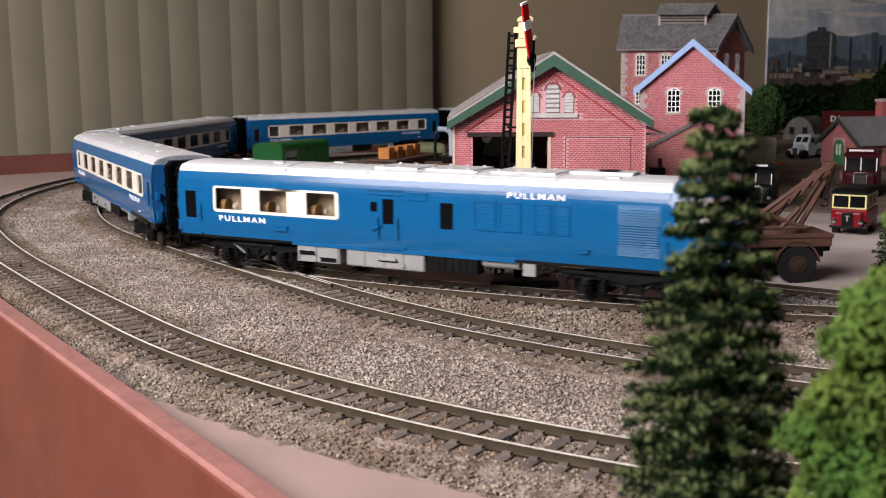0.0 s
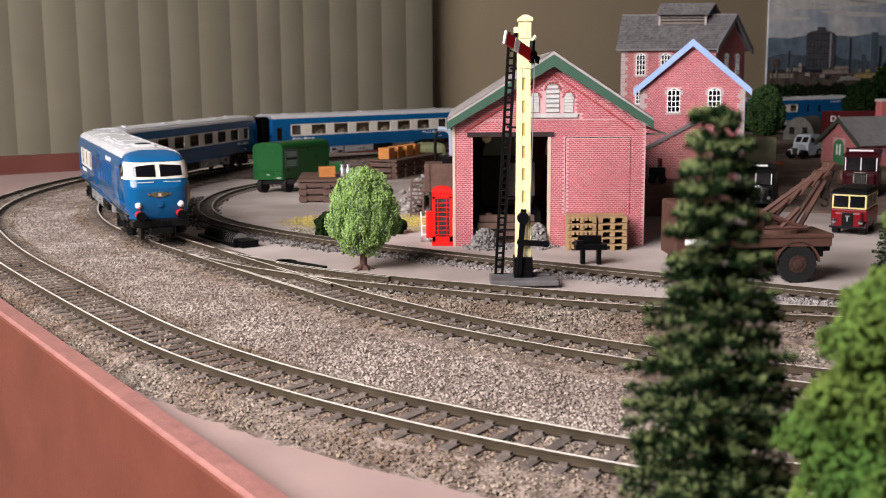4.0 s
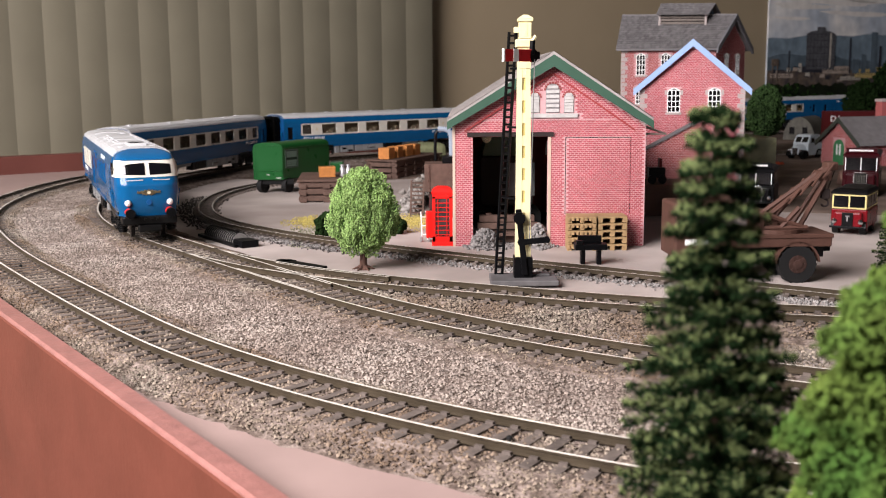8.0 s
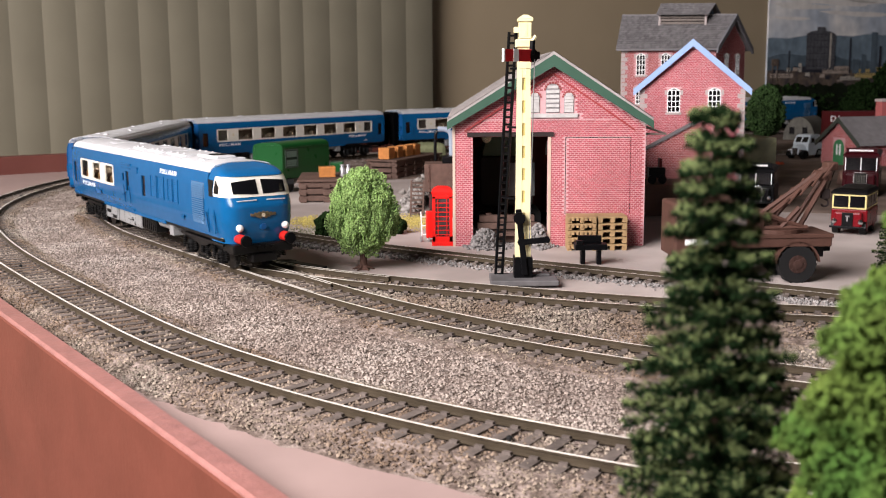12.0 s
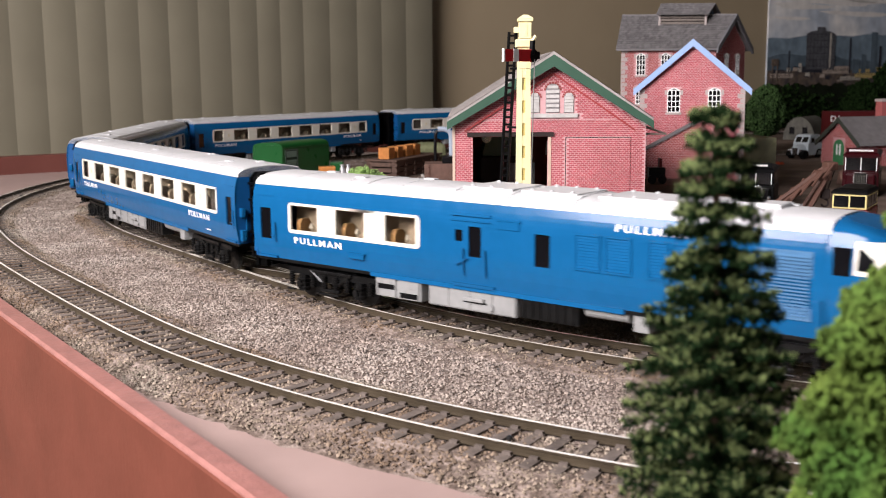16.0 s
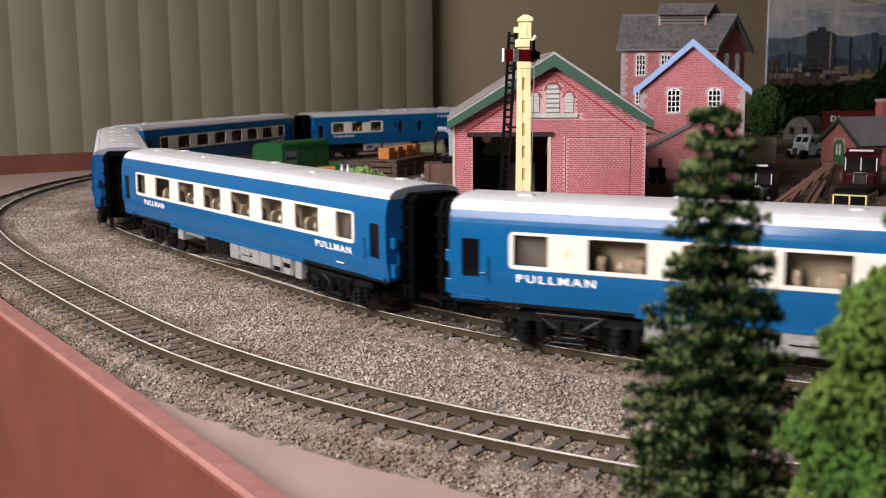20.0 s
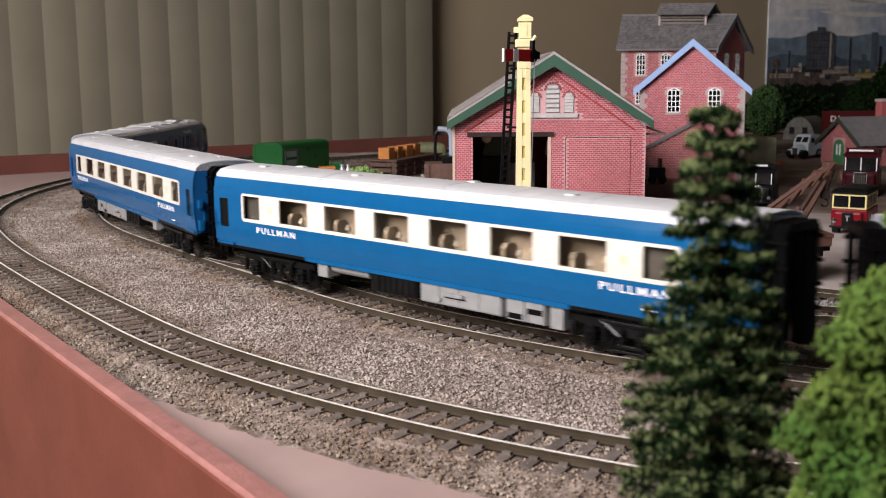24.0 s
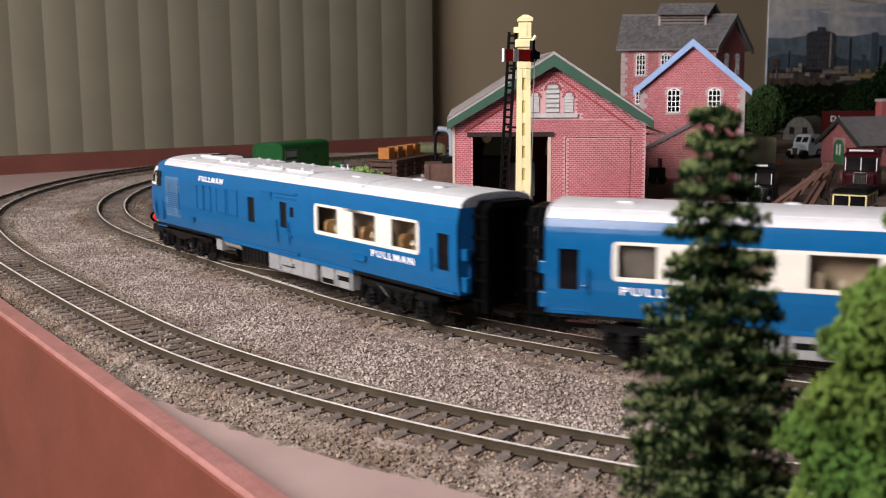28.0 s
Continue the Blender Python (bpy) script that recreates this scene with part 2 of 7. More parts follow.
def chips(name, centres, sizes, material, parent=None, stretch=(1, 1, 1), dirs=None, seed=1, bedded=False):
    """Many small uneven eight-sided lumps as one mesh; bedded ones lie in the ground and have no underside. centres in metres."""
    rng = np.random.default_rng(seed)
    c = np.asarray(centres, float)
    n = len(c)
    base = np.array([[1, 0, 0], [-1, 0, 0], [0, 1, 0], [0, -1, 0], [0, 0, 1], [0, 0, -1]], float) * np.array(stretch)
    v = base[None] * (0.65 + 0.7 * rng.random((n, 6, 1))) * np.asarray(sizes, float).reshape(-1, 1, 1)
    if bedded:
        a, tilt = rng.random(n) * 2 * math.pi, rng.normal(size=(n, 2)) * 0.45
        z = np.column_stack([tilt, np.ones(n)])
        z /= np.linalg.norm(z, axis=1, keepdims=True)
        x = np.cross(z, np.column_stack([np.sin(a), -np.cos(a), np.zeros(n)]))
        x /= np.linalg.norm(x, axis=1, keepdims=True)
        q = np.stack([x, np.cross(z, x), z], 2)
    elif dirs is None:
        q = rng.normal(size=(n, 3, 3))
        q, _ = np.linalg.qr(q)
    else:
        z = dirs / (np.linalg.norm(dirs, axis=1, keepdims=True) + 1e-12)
        x = np.cross(z, rng.normal(size=(n, 3)))
        x /= np.linalg.norm(x, axis=1, keepdims=True)
        q = np.stack([x, np.cross(z, x), z], 2)
    v = np.einsum("nij,nkj->nki", q, v) + c[:, None]
    f = np.array([[0, 2, 4], [2, 1, 4], [1, 3, 4], [3, 0, 4], [2, 0, 5], [1, 2, 5], [3, 1, 5], [0, 3, 5]][:4 if bedded else 8])
    m = len(f)
    faces = (f[None] + 6 * np.arange(n)[:, None, None]).reshape(-1, 3)
    me = bpy.data.meshes.new(name)
    me.vertices.add(n * 6)
    me.vertices.foreach_set("co", v.reshape(-1))
    me.loops.add(n * m * 3)
    me.loops.foreach_set("vertex_index", faces.reshape(-1))
    me.polygons.add(n * m)
    me.polygons.foreach_set("loop_start", np.arange(0, n * m * 3, 3))
    me.polygons.foreach_set("loop_total", np.full(n * m, 3))
    me.update(calc_edges=True)
    me.validate()
    me.materials.append(material)
    ob = new(name, me)
    ob.parent = parent
    return ob


def text_bm(words, height, depth=0.15, gap=1.0, bold=0.0):
    """Lettering as a bmesh, in millimetres, standing in the x-z plane, centred on its middle and facing -y."""
    cu = bpy.data.curves.new("lettering", "FONT")
    cu.body, cu.size, cu.extrude, cu.align_x, cu.align_y = words, height * 1.38, depth, "CENTER", "CENTER"
    cu.space_character, cu.resolution_u, cu.offset = gap, 2, bold
    ob = bpy.data.objects.new("lettering", cu)
    scene.collection.objects.link(ob)
    me = bpy.data.meshes.new_from_object(ob.evaluated_get(bpy.context.evaluated_depsgraph_get()))
    bm = bmesh.new()
    bm.from_mesh(me)
    bmesh.ops.rotate(bm, verts=bm.verts, matrix=Matrix.Rotation(radians(90), 3, "X"))
    bpy.data.objects.remove(ob)
    bpy.data.meshes.remove(me)
    return bm


def B():
    return bmesh.new()


def bars(name, parent, x0, x1, z0, z1, rows, material, y, seed=1):
    """Unreadable lettering: plain bars on the face y."""
    rng = random.Random(seed)
    bm = B()
    h = (z1 - z0) / rows
    for r in range(rows):
        x = x0
        while x < x1 - 0.3:
            w = min(rng.uniform(0.6, 1.2), x1 - x)
            box(bm, x, y - 0.12, z0 + r * h + 0.15, x + w * 0.8, y, z0 + (r + 1) * h - 0.15)
            x += w
    return part(name, bm, material, parent)


# ---- plan of the tracks: start, heading, then (length, curvature) pieces ----
def arcs(x, y, h, pieces, step=0.005):
    pts = [(x, y, h)]
    for length, k in pieces:
        n = max(1, round(length / step))
        ds = length / n
        for _ in range(n):
            hm = h + k * ds / 2
            x, y, h = x + ds * math.cos(hm), y + ds * math.sin(hm), h + k * ds
            pts.append((x, y, h))
    return np.array(pts)


MAIN = arcs(1.2962, 0.2026, 3.0898, [(1.0, 0), (0.4, -2.18), (0.2, -0.22), (0.2, -2.05), (0.2, -2.25), (0.2, -2.78), (0.2, -0.31),
                                     (0.2, 0.03), (0.2, -0.07), (0.4, -0.35), (0.6, -0.1)])
FRONT = arcs(0.2575, 0.1637, 2.827, [(0.1353, 0), (0.3, -2.09), (0.15, -0.23), (0.15, -0.83), (0.15, -2.05), (0.15, -1.73), (0.15, -2.29), (0.2, -1.2), (0.6, -0.6)])
BRANCH = arcs(0.84, 0.2309, 2.915, [(0.705, 0), (0.1, -1.80), (0.1, -0.94), (0.08, -3.64), (0.08, -2.30), (0.08, -0.93)])
YARD_LINE = arcs(0.36, 0.315, 2.5574, [(0.3885, 0), (0.1, -0.88), (0.1, -1.79), (0.1, -4.52), (0.1, -3.12), (0.2, -4.39), (0.1, -2.0), (0.5, 0)])
# ---- room ----
def slab(name, a0, n0, z0, a1, n1, z1, material, kind="structure", label="", category="wall"):
    bm = box(B(), a0 * 1000, n0 * 1000, z0 * 1000, a1 * 1000, n1 * 1000, z1 * 1000)
    return solid(name, bm, material, pose(0, 0, 0, 0, 0, ROOM_TURN), label, category, kind=kind)


# only the north wall is in view; the rest is added and kept dark
slab("floor", -0.77, -2.1, -0.96, 3.3, 1.5, -0.9, DIM_FLOOR, label="unseen floor, kept dark to cut bounced light", category="floor")
slab("ceiling", -0.77, -2.1, 1.5, 3.3, 1.5, 1.56, DIM_CEIL, label="unseen ceiling, kept dark to cut bounced light", category="ceiling")
slab("wall_north", -0.77, 1.217, -0.9, 3.3, 1.317, 1.5, WALL, label="plain beige painted wall behind the layout")
slab("wall_east", 3.2, -2.0, -0.9, 3.3, 1.217, 1.5, DIM_WALL, label="unseen wall, kept dark to cut bounced light")


def window_wall(name, along_n, at, lo, hi, w0, w1, z0, z1):
    bm = B()
    holed(bm, lo, hi, -900, 1500, [(w0, w1, z0, z1)], 0, 80)
    m = pose(0, 0, 0, 0, 0, ROOM_TURN)
    m = m @ (Matrix.Translation((at, 0, 0)) @ pose(0, 0, 0, 0, 0, 90) if along_n else Matrix.Translation((0, at, 0)))
    wall = solid(name, bm, DIM_WALL, m, "unseen dark grey wall with a wide window opening", "wall", kind="structure")
    fr = B()
    for x0, x1 in ((w0, w0 + 40), (w1 - 40, w1), ((w0 + w1) / 2 - 20, (w0 + w1) / 2 + 20)):
        box(fr, x0, 30, z0, x1, 60, z1)
    for za, zb in ((z0, z0 + 40), (z1 - 40, z1)):
        box(fr, w0 + 41, 32, za, w1 - 41, 58, zb)
    part("window_frame", fr, DIM_CEIL, wall)
    return wall


window_wall("wall_west", True, -0.68, -2000, 1217, -200, 720, 240, 980)
window_wall("wall_south", False, -2.0, -680, 3200, -500, 500, 300, 1400)

# Vertical blind behind the loop: overlapping fabric slats, each turned a little
SLATS = (336, 370, 403, 439, 473, 509, 549, 583, 613, 645, 682, 720, 757, 795, 833)
blind = thing("vertical_blind", "olive-grey vertical blind of overlapping fabric slats", "window blind", Matrix.Translation(room(0, 1.183)) @ ROOM, kind="structure")
_rng = random.Random(14)
_xs = [336 - 35 * k for k in range(29, 0, -1)] + list(SLATS)
for _a, _b in zip(_xs, _xs[1:]):
    _t = _rng.uniform(-0.5, 0.5)
    bm = prism(B(), [(_a - 5, 1.4 + _t), (_a + 1, -0.6 + _t), ((_a + _b) / 2, -2.2), (_b - 3, -0.6), (_b + 3, 0.6), (_b + 3, 1.2), ((_a + _b) / 2, -1.4), (_a - 5, 2.0 + _t)], "z", -900, 1100)
    part("slat", bm, PANEL, blind, smooth=True)
bm = prism(B(), [(829, 0.4), (836, 2), (841, 10), (843, 20), (843, 32), (839, 32), (838, 20), (834, 6), (829, 2)], "z", -900, 1100)
part("end_slat", bm, PANEL, blind, "last slat, folded back to the wall")
part("lining", box(B(), -670, 18, -900, 838, 22, 1100), DIM_WALL, blind)

# ---- table: board, rims ----
TOP = -0.007
TILT = 0.0175                      # the table's end runs one degree off the room's axis


def edge_at(n, a=97.6):
    return a + TILT * n


bm = prism(B(), [(edge_at(-1600), -1600), (2600, -1600), (2600, 1108), (edge_at(1108), 1108)], "z", -90, TOP * 1000)
solid("baseboard", bm, YARD, ROOM, "brown-grey painted railway baseboard", "baseboard", kind="structure")
END = pose(0, 0, 0, 0, 0, ROOM_TURN - 1.0)
bm = prism(B(), [(90.2, -330), (97.4, -330), (97.4, -2.2), (90.9, -2.2), (90.2, -3.0)], "y", -1600, 1122)
solid("end_board", bm, FASCIA, END, "red-brown painted timber end board of the table", "table edge", kind="structure")
bm = prism(B(), [(90.5, -2.2), (97.4, -2.2), (97.4, -1.3), (97.0, -0.9), (91.4, -1.0), (90.6, -1.7)], "y", -1600, 1110)
solid("edge_capping", bm, FASCIA_TOP, END, "worn pink-painted top edge of the end board", "trim", kind="structure")
bm = prism(B(), [(1108, -330), (1122, -330), (1122, 11), (1108, 11)], "x", 118, 2600)
solid("back_board", bm, RIM_DARK, ROOM, "dark red-brown painted back edging board", "table edge", kind="structure")
_v, _f = [], []
for _x, _y, _h in FRONT[:350:3]:
    _q = Vector((_x - math.sin(_h) * 0.014, _y + math.cos(_h) * 0.014, 0))
    _n = _q.dot(NX)
    if _q.dot(AX) > edge_at(_n * 1000) / 1000 + 0.002 and (not _v or abs(_n - _last) > 0.001):
        _last = _n
        _e = edge_at(_n * 1000) / 1000 + 0.0002
        for _a, _z in ((_e, TOP), (_e, TOP + 0.0004), (_q.dot(AX), TOP + 0.0004), (_q.dot(AX), TOP)):
            _v.append(tuple(room(_a, _n, _z)))
for _i in range(len(_v) // 4 - 1):
    for _j in range(4):
        _a, _b = _i * 4 + _j, _i * 4 + (_j + 1) % 4
        _f.append((_a, _b, _b + 4, _a + 4))
tagged(raw("margin_board", _v, _f, EDGE_BOARD), "pink-beige painted margin of the baseboard", "baseboard", kind="structure")


DARK_GROUND = mat("dark_brown_ground", (0.105, 0.074, 0.056), 0.85, vary=0.3, size=0.02, second=(0.17, 0.125, 0.10), mix=0.52, bump=0.0002, bump_size=0.003)
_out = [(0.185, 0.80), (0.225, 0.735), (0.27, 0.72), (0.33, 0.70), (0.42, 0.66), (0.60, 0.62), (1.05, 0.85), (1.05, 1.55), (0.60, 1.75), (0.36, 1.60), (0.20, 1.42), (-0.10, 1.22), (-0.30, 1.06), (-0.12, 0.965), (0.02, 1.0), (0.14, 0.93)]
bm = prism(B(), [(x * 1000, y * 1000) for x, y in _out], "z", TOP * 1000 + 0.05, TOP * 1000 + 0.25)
solid("yard_ground", bm, DARK_GROUND, pose(0, 0, 0), "dark brown ground at the back of the yard", "ground", kind="structure")


# ---- ballast ----
def side_of(path, pts):
    """Signed distance of points from a path, plus to the inside of the loop, and the nearest place's index."""
    i = np.concatenate([((q[:, None, 0] - path[None, ::2, 0]) ** 2 + (q[:, None, 1] - path[None, ::2, 1]) ** 2).argmin(1)
                        for q in np.array_split(pts, max(1, len(pts) // 20000))]) * 2
    p = path[np.minimum(i, len(path) - 1)]
    off = pts - p[:, :2]
    return (off * np.stack([np.sin(p[:, 2]), -np.cos(p[:, 2])], 1)).sum(1), i


def ribbon(path, offs, zs, i0=0, i1=None, jitter=0.0, seed=3):
    rng = np.random.default_rng(seed)
    p = path[i0:i1]
    nx, ny = np.sin(p[:, 2]), -np.cos(p[:, 2])
    verts, faces = [], []
    k = len(offs)
    for j in range(len(p)):
        for o, z in zip(offs, zs):
            jo = o + rng.normal() * jitter
            verts.append((p[j, 0] + nx[j] * jo, p[j, 1] + ny[j] * jo, z + rng.normal() * jitter * 0.15))
    for j in range(len(p) - 1):
        for q in range(k - 1):
            a = j * k + q
            faces.append((a, a + 1, a + k + 1, a + k))
    return verts, faces


def bed(name, path, inner, outer, label, crown=-0.0031, low=-0.0045, i0=0, i1=None):
    """Ballast shoulder: a flat crown under the sleepers, falling to the board or to the gravel beside it."""
    offs = [-outer - 0.008, -outer, -0.0165, 0.0, 0.0165, 0.021, inner, inner + 0.006]
    zs = [TOP + 0.0002, low, crown, crown, crown, low, low, TOP + 0.0002]
    v, f = ribbon(path, offs, zs, i0, i1, 0.0006)
    return tagged(raw(name, v, f, BALLAST_BED), label, "ballast", kind="structure")


bed("ballast_bed", FRONT, 0.105, 0.020, "pinkish-grey gravel bed between the tracks", i1=350)
bed("ballast_bed", MAIN, 0.024, 0.024, "brown ballast bed under the main track", -0.0031, -0.0047, 150, 470)
bed("ballast_bed", BRANCH, 0.020, 0.020, "brown ballast bed under the branch track", -0.0032, -0.0050, 60, 205)


def clear_of_rails(d):
    return np.abs(np.abs(d) - 0.0087) > 0.0013


def scatter(name, path, lo, hi, i0, i1, count, test, size, material, label, seed):
    """Stones strewn beside a path between two offsets; test gives which stay and their height."""
    rng = np.random.default_rng(seed)
    i = rng.random(count) * (i1 - i0 - 1) + i0
    k = i.astype(int)
    f = (i - k)[:, None]
    p = path[k] * (1 - f) + path[k + 1] * f
    o = lo + (hi - lo) * rng.random(count)
    pts = np.stack([p[:, 0] + np.sin(p[:, 2]) * o, p[:, 1] - np.cos(p[:, 2]) * o], 1)
    keep, z = test(pts, o)
    pts, z = pts[keep], z[keep]
    s = size * (0.6 + 0.8 * rng.random(len(pts)) ** 2)
    ob = chips(name, np.column_stack([pts, z + rng.random(len(pts)) * size * 0.9 - size * 0.2]), s * 1.1, material, seed=seed, bedded=True)
    return tagged(ob, label, "ballast", kind="stuff")


def shoulder(d):
    """Height of the ballast at a distance from a track's middle."""
    return np.interp(np.abs(d), [0, 0.0150, 0.0165, 0.021, 0.028], [-0.0031, -0.0031, -0.0033, -0.0046, -0.0064])


def between(pts, o):
    m, _ = side_of(MAIN, pts)
    return (m < -0.019) & (o > 0.019), np.full(len(pts), -0.0045)


def by_front(pts, o):
    return clear_of_rails(o), shoulder(o)


def by_main(pts, o):
    b, _ = side_of(BRANCH, pts)
    return clear_of_rails(o) & (clear_of_rails(b) | (b > 0.03)) & ((o < 0.022) | ((b < -0.012) & (b > -0.06))), np.maximum(shoulder(o), shoulder(b) - 0.0002)


def by_branch(pts, o):
    m, _ = side_of(MAIN, pts)
    return clear_of_rails(o) & (m > 0.017), shoulder(o)


scatter("gravel", FRONT, 0.019, 0.135, 0, 300, 170000, between, 0.00046, STONE_, "loose pinkish-grey gravel between the tracks", 5)
scatter("ballast_stones", FRONT, -0.0265, 0.0225, 0, 300, 84000, by_front, 0.00047, STONE_DARK, "brown-grey ballast stones along the outer track", 6)
scatter("ballast_stones", MAIN, -0.024, 0.060, 185, 360, 88000, by_main, 0.00048, STONE_DARK, "brown ballast stones along the main track", 7)
scatter("ballast_stones", BRANCH, -0.024, 0.014, 80, 200, 18000, by_branch, 0.00055, STONE_DARK, "brown ballast stones along the branch track", 8)


# ---- tracks ----
RAIL = [(-0.8, -2.5), (0.8, -2.5), (0.8, -2.2), (0.3, -1.9), (0.3, -0.8), (0.48, -0.6), (0.48, -0.05), (-0.48, -0.05), (-0.48, -0.6),
        (-0.3, -0.8), (-0.3, -1.9), (-0.8, -2.2)]


def rail_along(parent, path, off, z=0.0, scale=1.0, i0=0, i1=None, taper=0):
    p = path[i0:i1]
    rings = []
    for x, y, h in p:
        nx, ny = math.sin(h), -math.cos(h)
        rings.append([(1000 * (x + nx * off) + nx * u * scale, 1000 * (y + ny * off) + ny * u * scale, 1000 * z + w * scale) for u, w in RAIL])
    bm = loft(B(), rings)
    ob = part("rail", bm, RUST, parent)
    ob.data.materials.append(STEEL)
    for f in ob.data.polygons:
        if f.center.z > z - 0.00020 * scale:
            f.material_index = 1
    return ob


def sleeper_mesh(length, width, high, gauge, scale=1.0):
    bm = B()
    box(bm, -length / 2, -width / 2, -high, length / 2, width / 2, 0)
    for s in (-1, 1):
        for e in (-1, 1):
            c = s * gauge / 2 + e * 1.35 * scale
            box(bm, c - 0.6 * scale, -width * 0.36, 0, c + 0.6 * scale, width * 0.36, 0.75 * scale)
    return finish("sleeper", bm, SLEEPER)


def track(label, path, gauge=0.01742, pitch=0.0074, i0=0, i1=None, skip=None, z=0.0, scale=1.0, length=30.0, far=None):
    t = thing("railway_track", label, "track", pose(0, 0, 0), "railway tracks", "structure")
    for s in (-1, 1):
        rail_along(t, path, s * gauge / 2, z, scale, i0, i1)
    me = sleeper_mesh(length, 3.1 * scale, 1.9 * scale, gauge * 1000, scale)
    p = path[i0:i1]
    run = np.r_[0, np.cumsum(np.hypot(np.diff(p[:, 0]), np.diff(p[:, 1])))]
    rng = random.Random(9)
    for s in np.arange(0.004, run[-1], pitch):
        x, y, h = (np.interp(s, run, p[:, q]) for q in range(3))
        if skip and skip(x, y):
            continue
        share("sleeper", me, t, Matrix.Translation((x, y, z - 0.0025 * scale + rng.uniform(-1, 1) * 0.00008)) @ pose(0, 0, 0, 0, 0, math.degrees(h) + 90 + rng.uniform(-1, 1)))
    return t


def near_main(x, y):
    return abs(side_of(MAIN, np.array([[x, y]]))[0][0]) < 0.021


front_track = track("curved outer model railway track with weathered rails", FRONT, i1=340)
_pin = finish("track_pin", rod(rod(B(), (0, 0, -0.6), (0, 0, 0.5), 0.95, 0.85, 10), (0, 0, 0.5), (0, 0, 0.75), 0.85, 0.45, 10), TRACK_PIN)
for _k in range(18, 300, 34):
    _x, _y, _h = FRONT[_k]
    share("track_pin", _pin, front_track, Matrix.Translation((_x, _y, -0.0024)))
main_track = track("main model railway track curving round the loop", MAIN, i0=155, i1=int(len(MAIN) - 130))
branch_track = track("branch track leaving the turnout toward the yard", BRANCH, i0=60, i1=207, skip=near_main)
track("narrow gauge yard track with worn bright rails", YARD_LINE, gauge=0.0096, pitch=0.0062, z=-0.0036, scale=0.8, length=17.0, i0=20)

# check rails and crossing of the turnout
_d, _i = side_of(MAIN, BRANCH[60:207, :2])
_k = 60 + int(np.abs(np.abs(_d) - 0.0171).argmin())
_m = int(side_of(MAIN, BRANCH[_k:_k + 1, :2])[1][0])
rail_along(main_track, MAIN, -0.0071, -0.0002, 0.9, _m - 7, _m + 8).name = "check_rail"
rail_along(branch_track, BRANCH, 0.0071, -0.0002, 0.9, _k - 7, _k + 8).name = "check_rail"
rail_along(main_track, MAIN, 0.0073, -0.0002, 0.9, _m - 5, _m + 6).name = "wing_rail"
rail_along(branch_track, BRANCH, -0.0073, -0.0002, 0.9, _k - 5, _k + 6).name = "wing_rail"
# ---- the train ----
def inset(z):
    """How far the bowed side stands in from its widest line, in mm."""
    return 1.5 * max(0.0, (z - 36) / 8.6) ** 2 + 1.5 * min(1.0, max(0.0, (27 - z) / 11.6)) ** 2


BOWED = ("side_panel", "window_band", "window_pane", "door_light", "corner", "door_surround", "grab_rail", "loading_door", "louvre_panel",
         "radiator_grille", "crest", "valance", "lettering")


def bow(v):
    done = set()
    for ob in v.children_recursive:
        if ob.name.split(".")[0] not in BOWED or ob.data in done:
            continue
        done.add(ob.data)
        if ob.name.startswith("lettering"):
            p = ob.location
            p.y -= math.copysign(inset(p.z * 1000) / 1000, p.y)
            ob.location = p
            slope = math.degrees((inset(p.z * 1000 + 1) - inset(p.z * 1000 - 1)) / 2)
            ob.rotation_euler[0] = -radians(slope)
            continue
        if abs(ob.data.vertices[0].co.y) < 0.012:
            continue
        for q in ob.data.vertices:
            q.co.y -= math.copysign(inset(q.co.z * 1000) / 1000, q.co.y)
        if ob.name.startswith(("side_panel", "window_band")):
            ob.data.polygons.foreach_set("use_smooth", [True] * len(ob.data.polygons))
            ob.data.set_sharp_from_angle(angle=radians(25))
    return v



CL, PL, GAP, PIV = 258.0, 258.0, 25.0, 40.0      # coach, power car, gap, bogie from the end
HALF, SOLE, EAVE, CROWN = 17.4, 15.2, 44.4, 48.9
BAND0, BAND1 = 26.4, 38.4


def roof_line(half=HALF - 1.45, eave=EAVE, crown=CROWN, n=12):
    """From one eave over the crown to the other."""
    out = []
    for i in range(n + 1):
        a = math.pi * i / n
        out.append((half * 0.985 * math.copysign(abs(math.cos(a)) ** 0.8, math.cos(a)), eave + (crown - eave) * math.sin(a) ** 0.85))
    return out


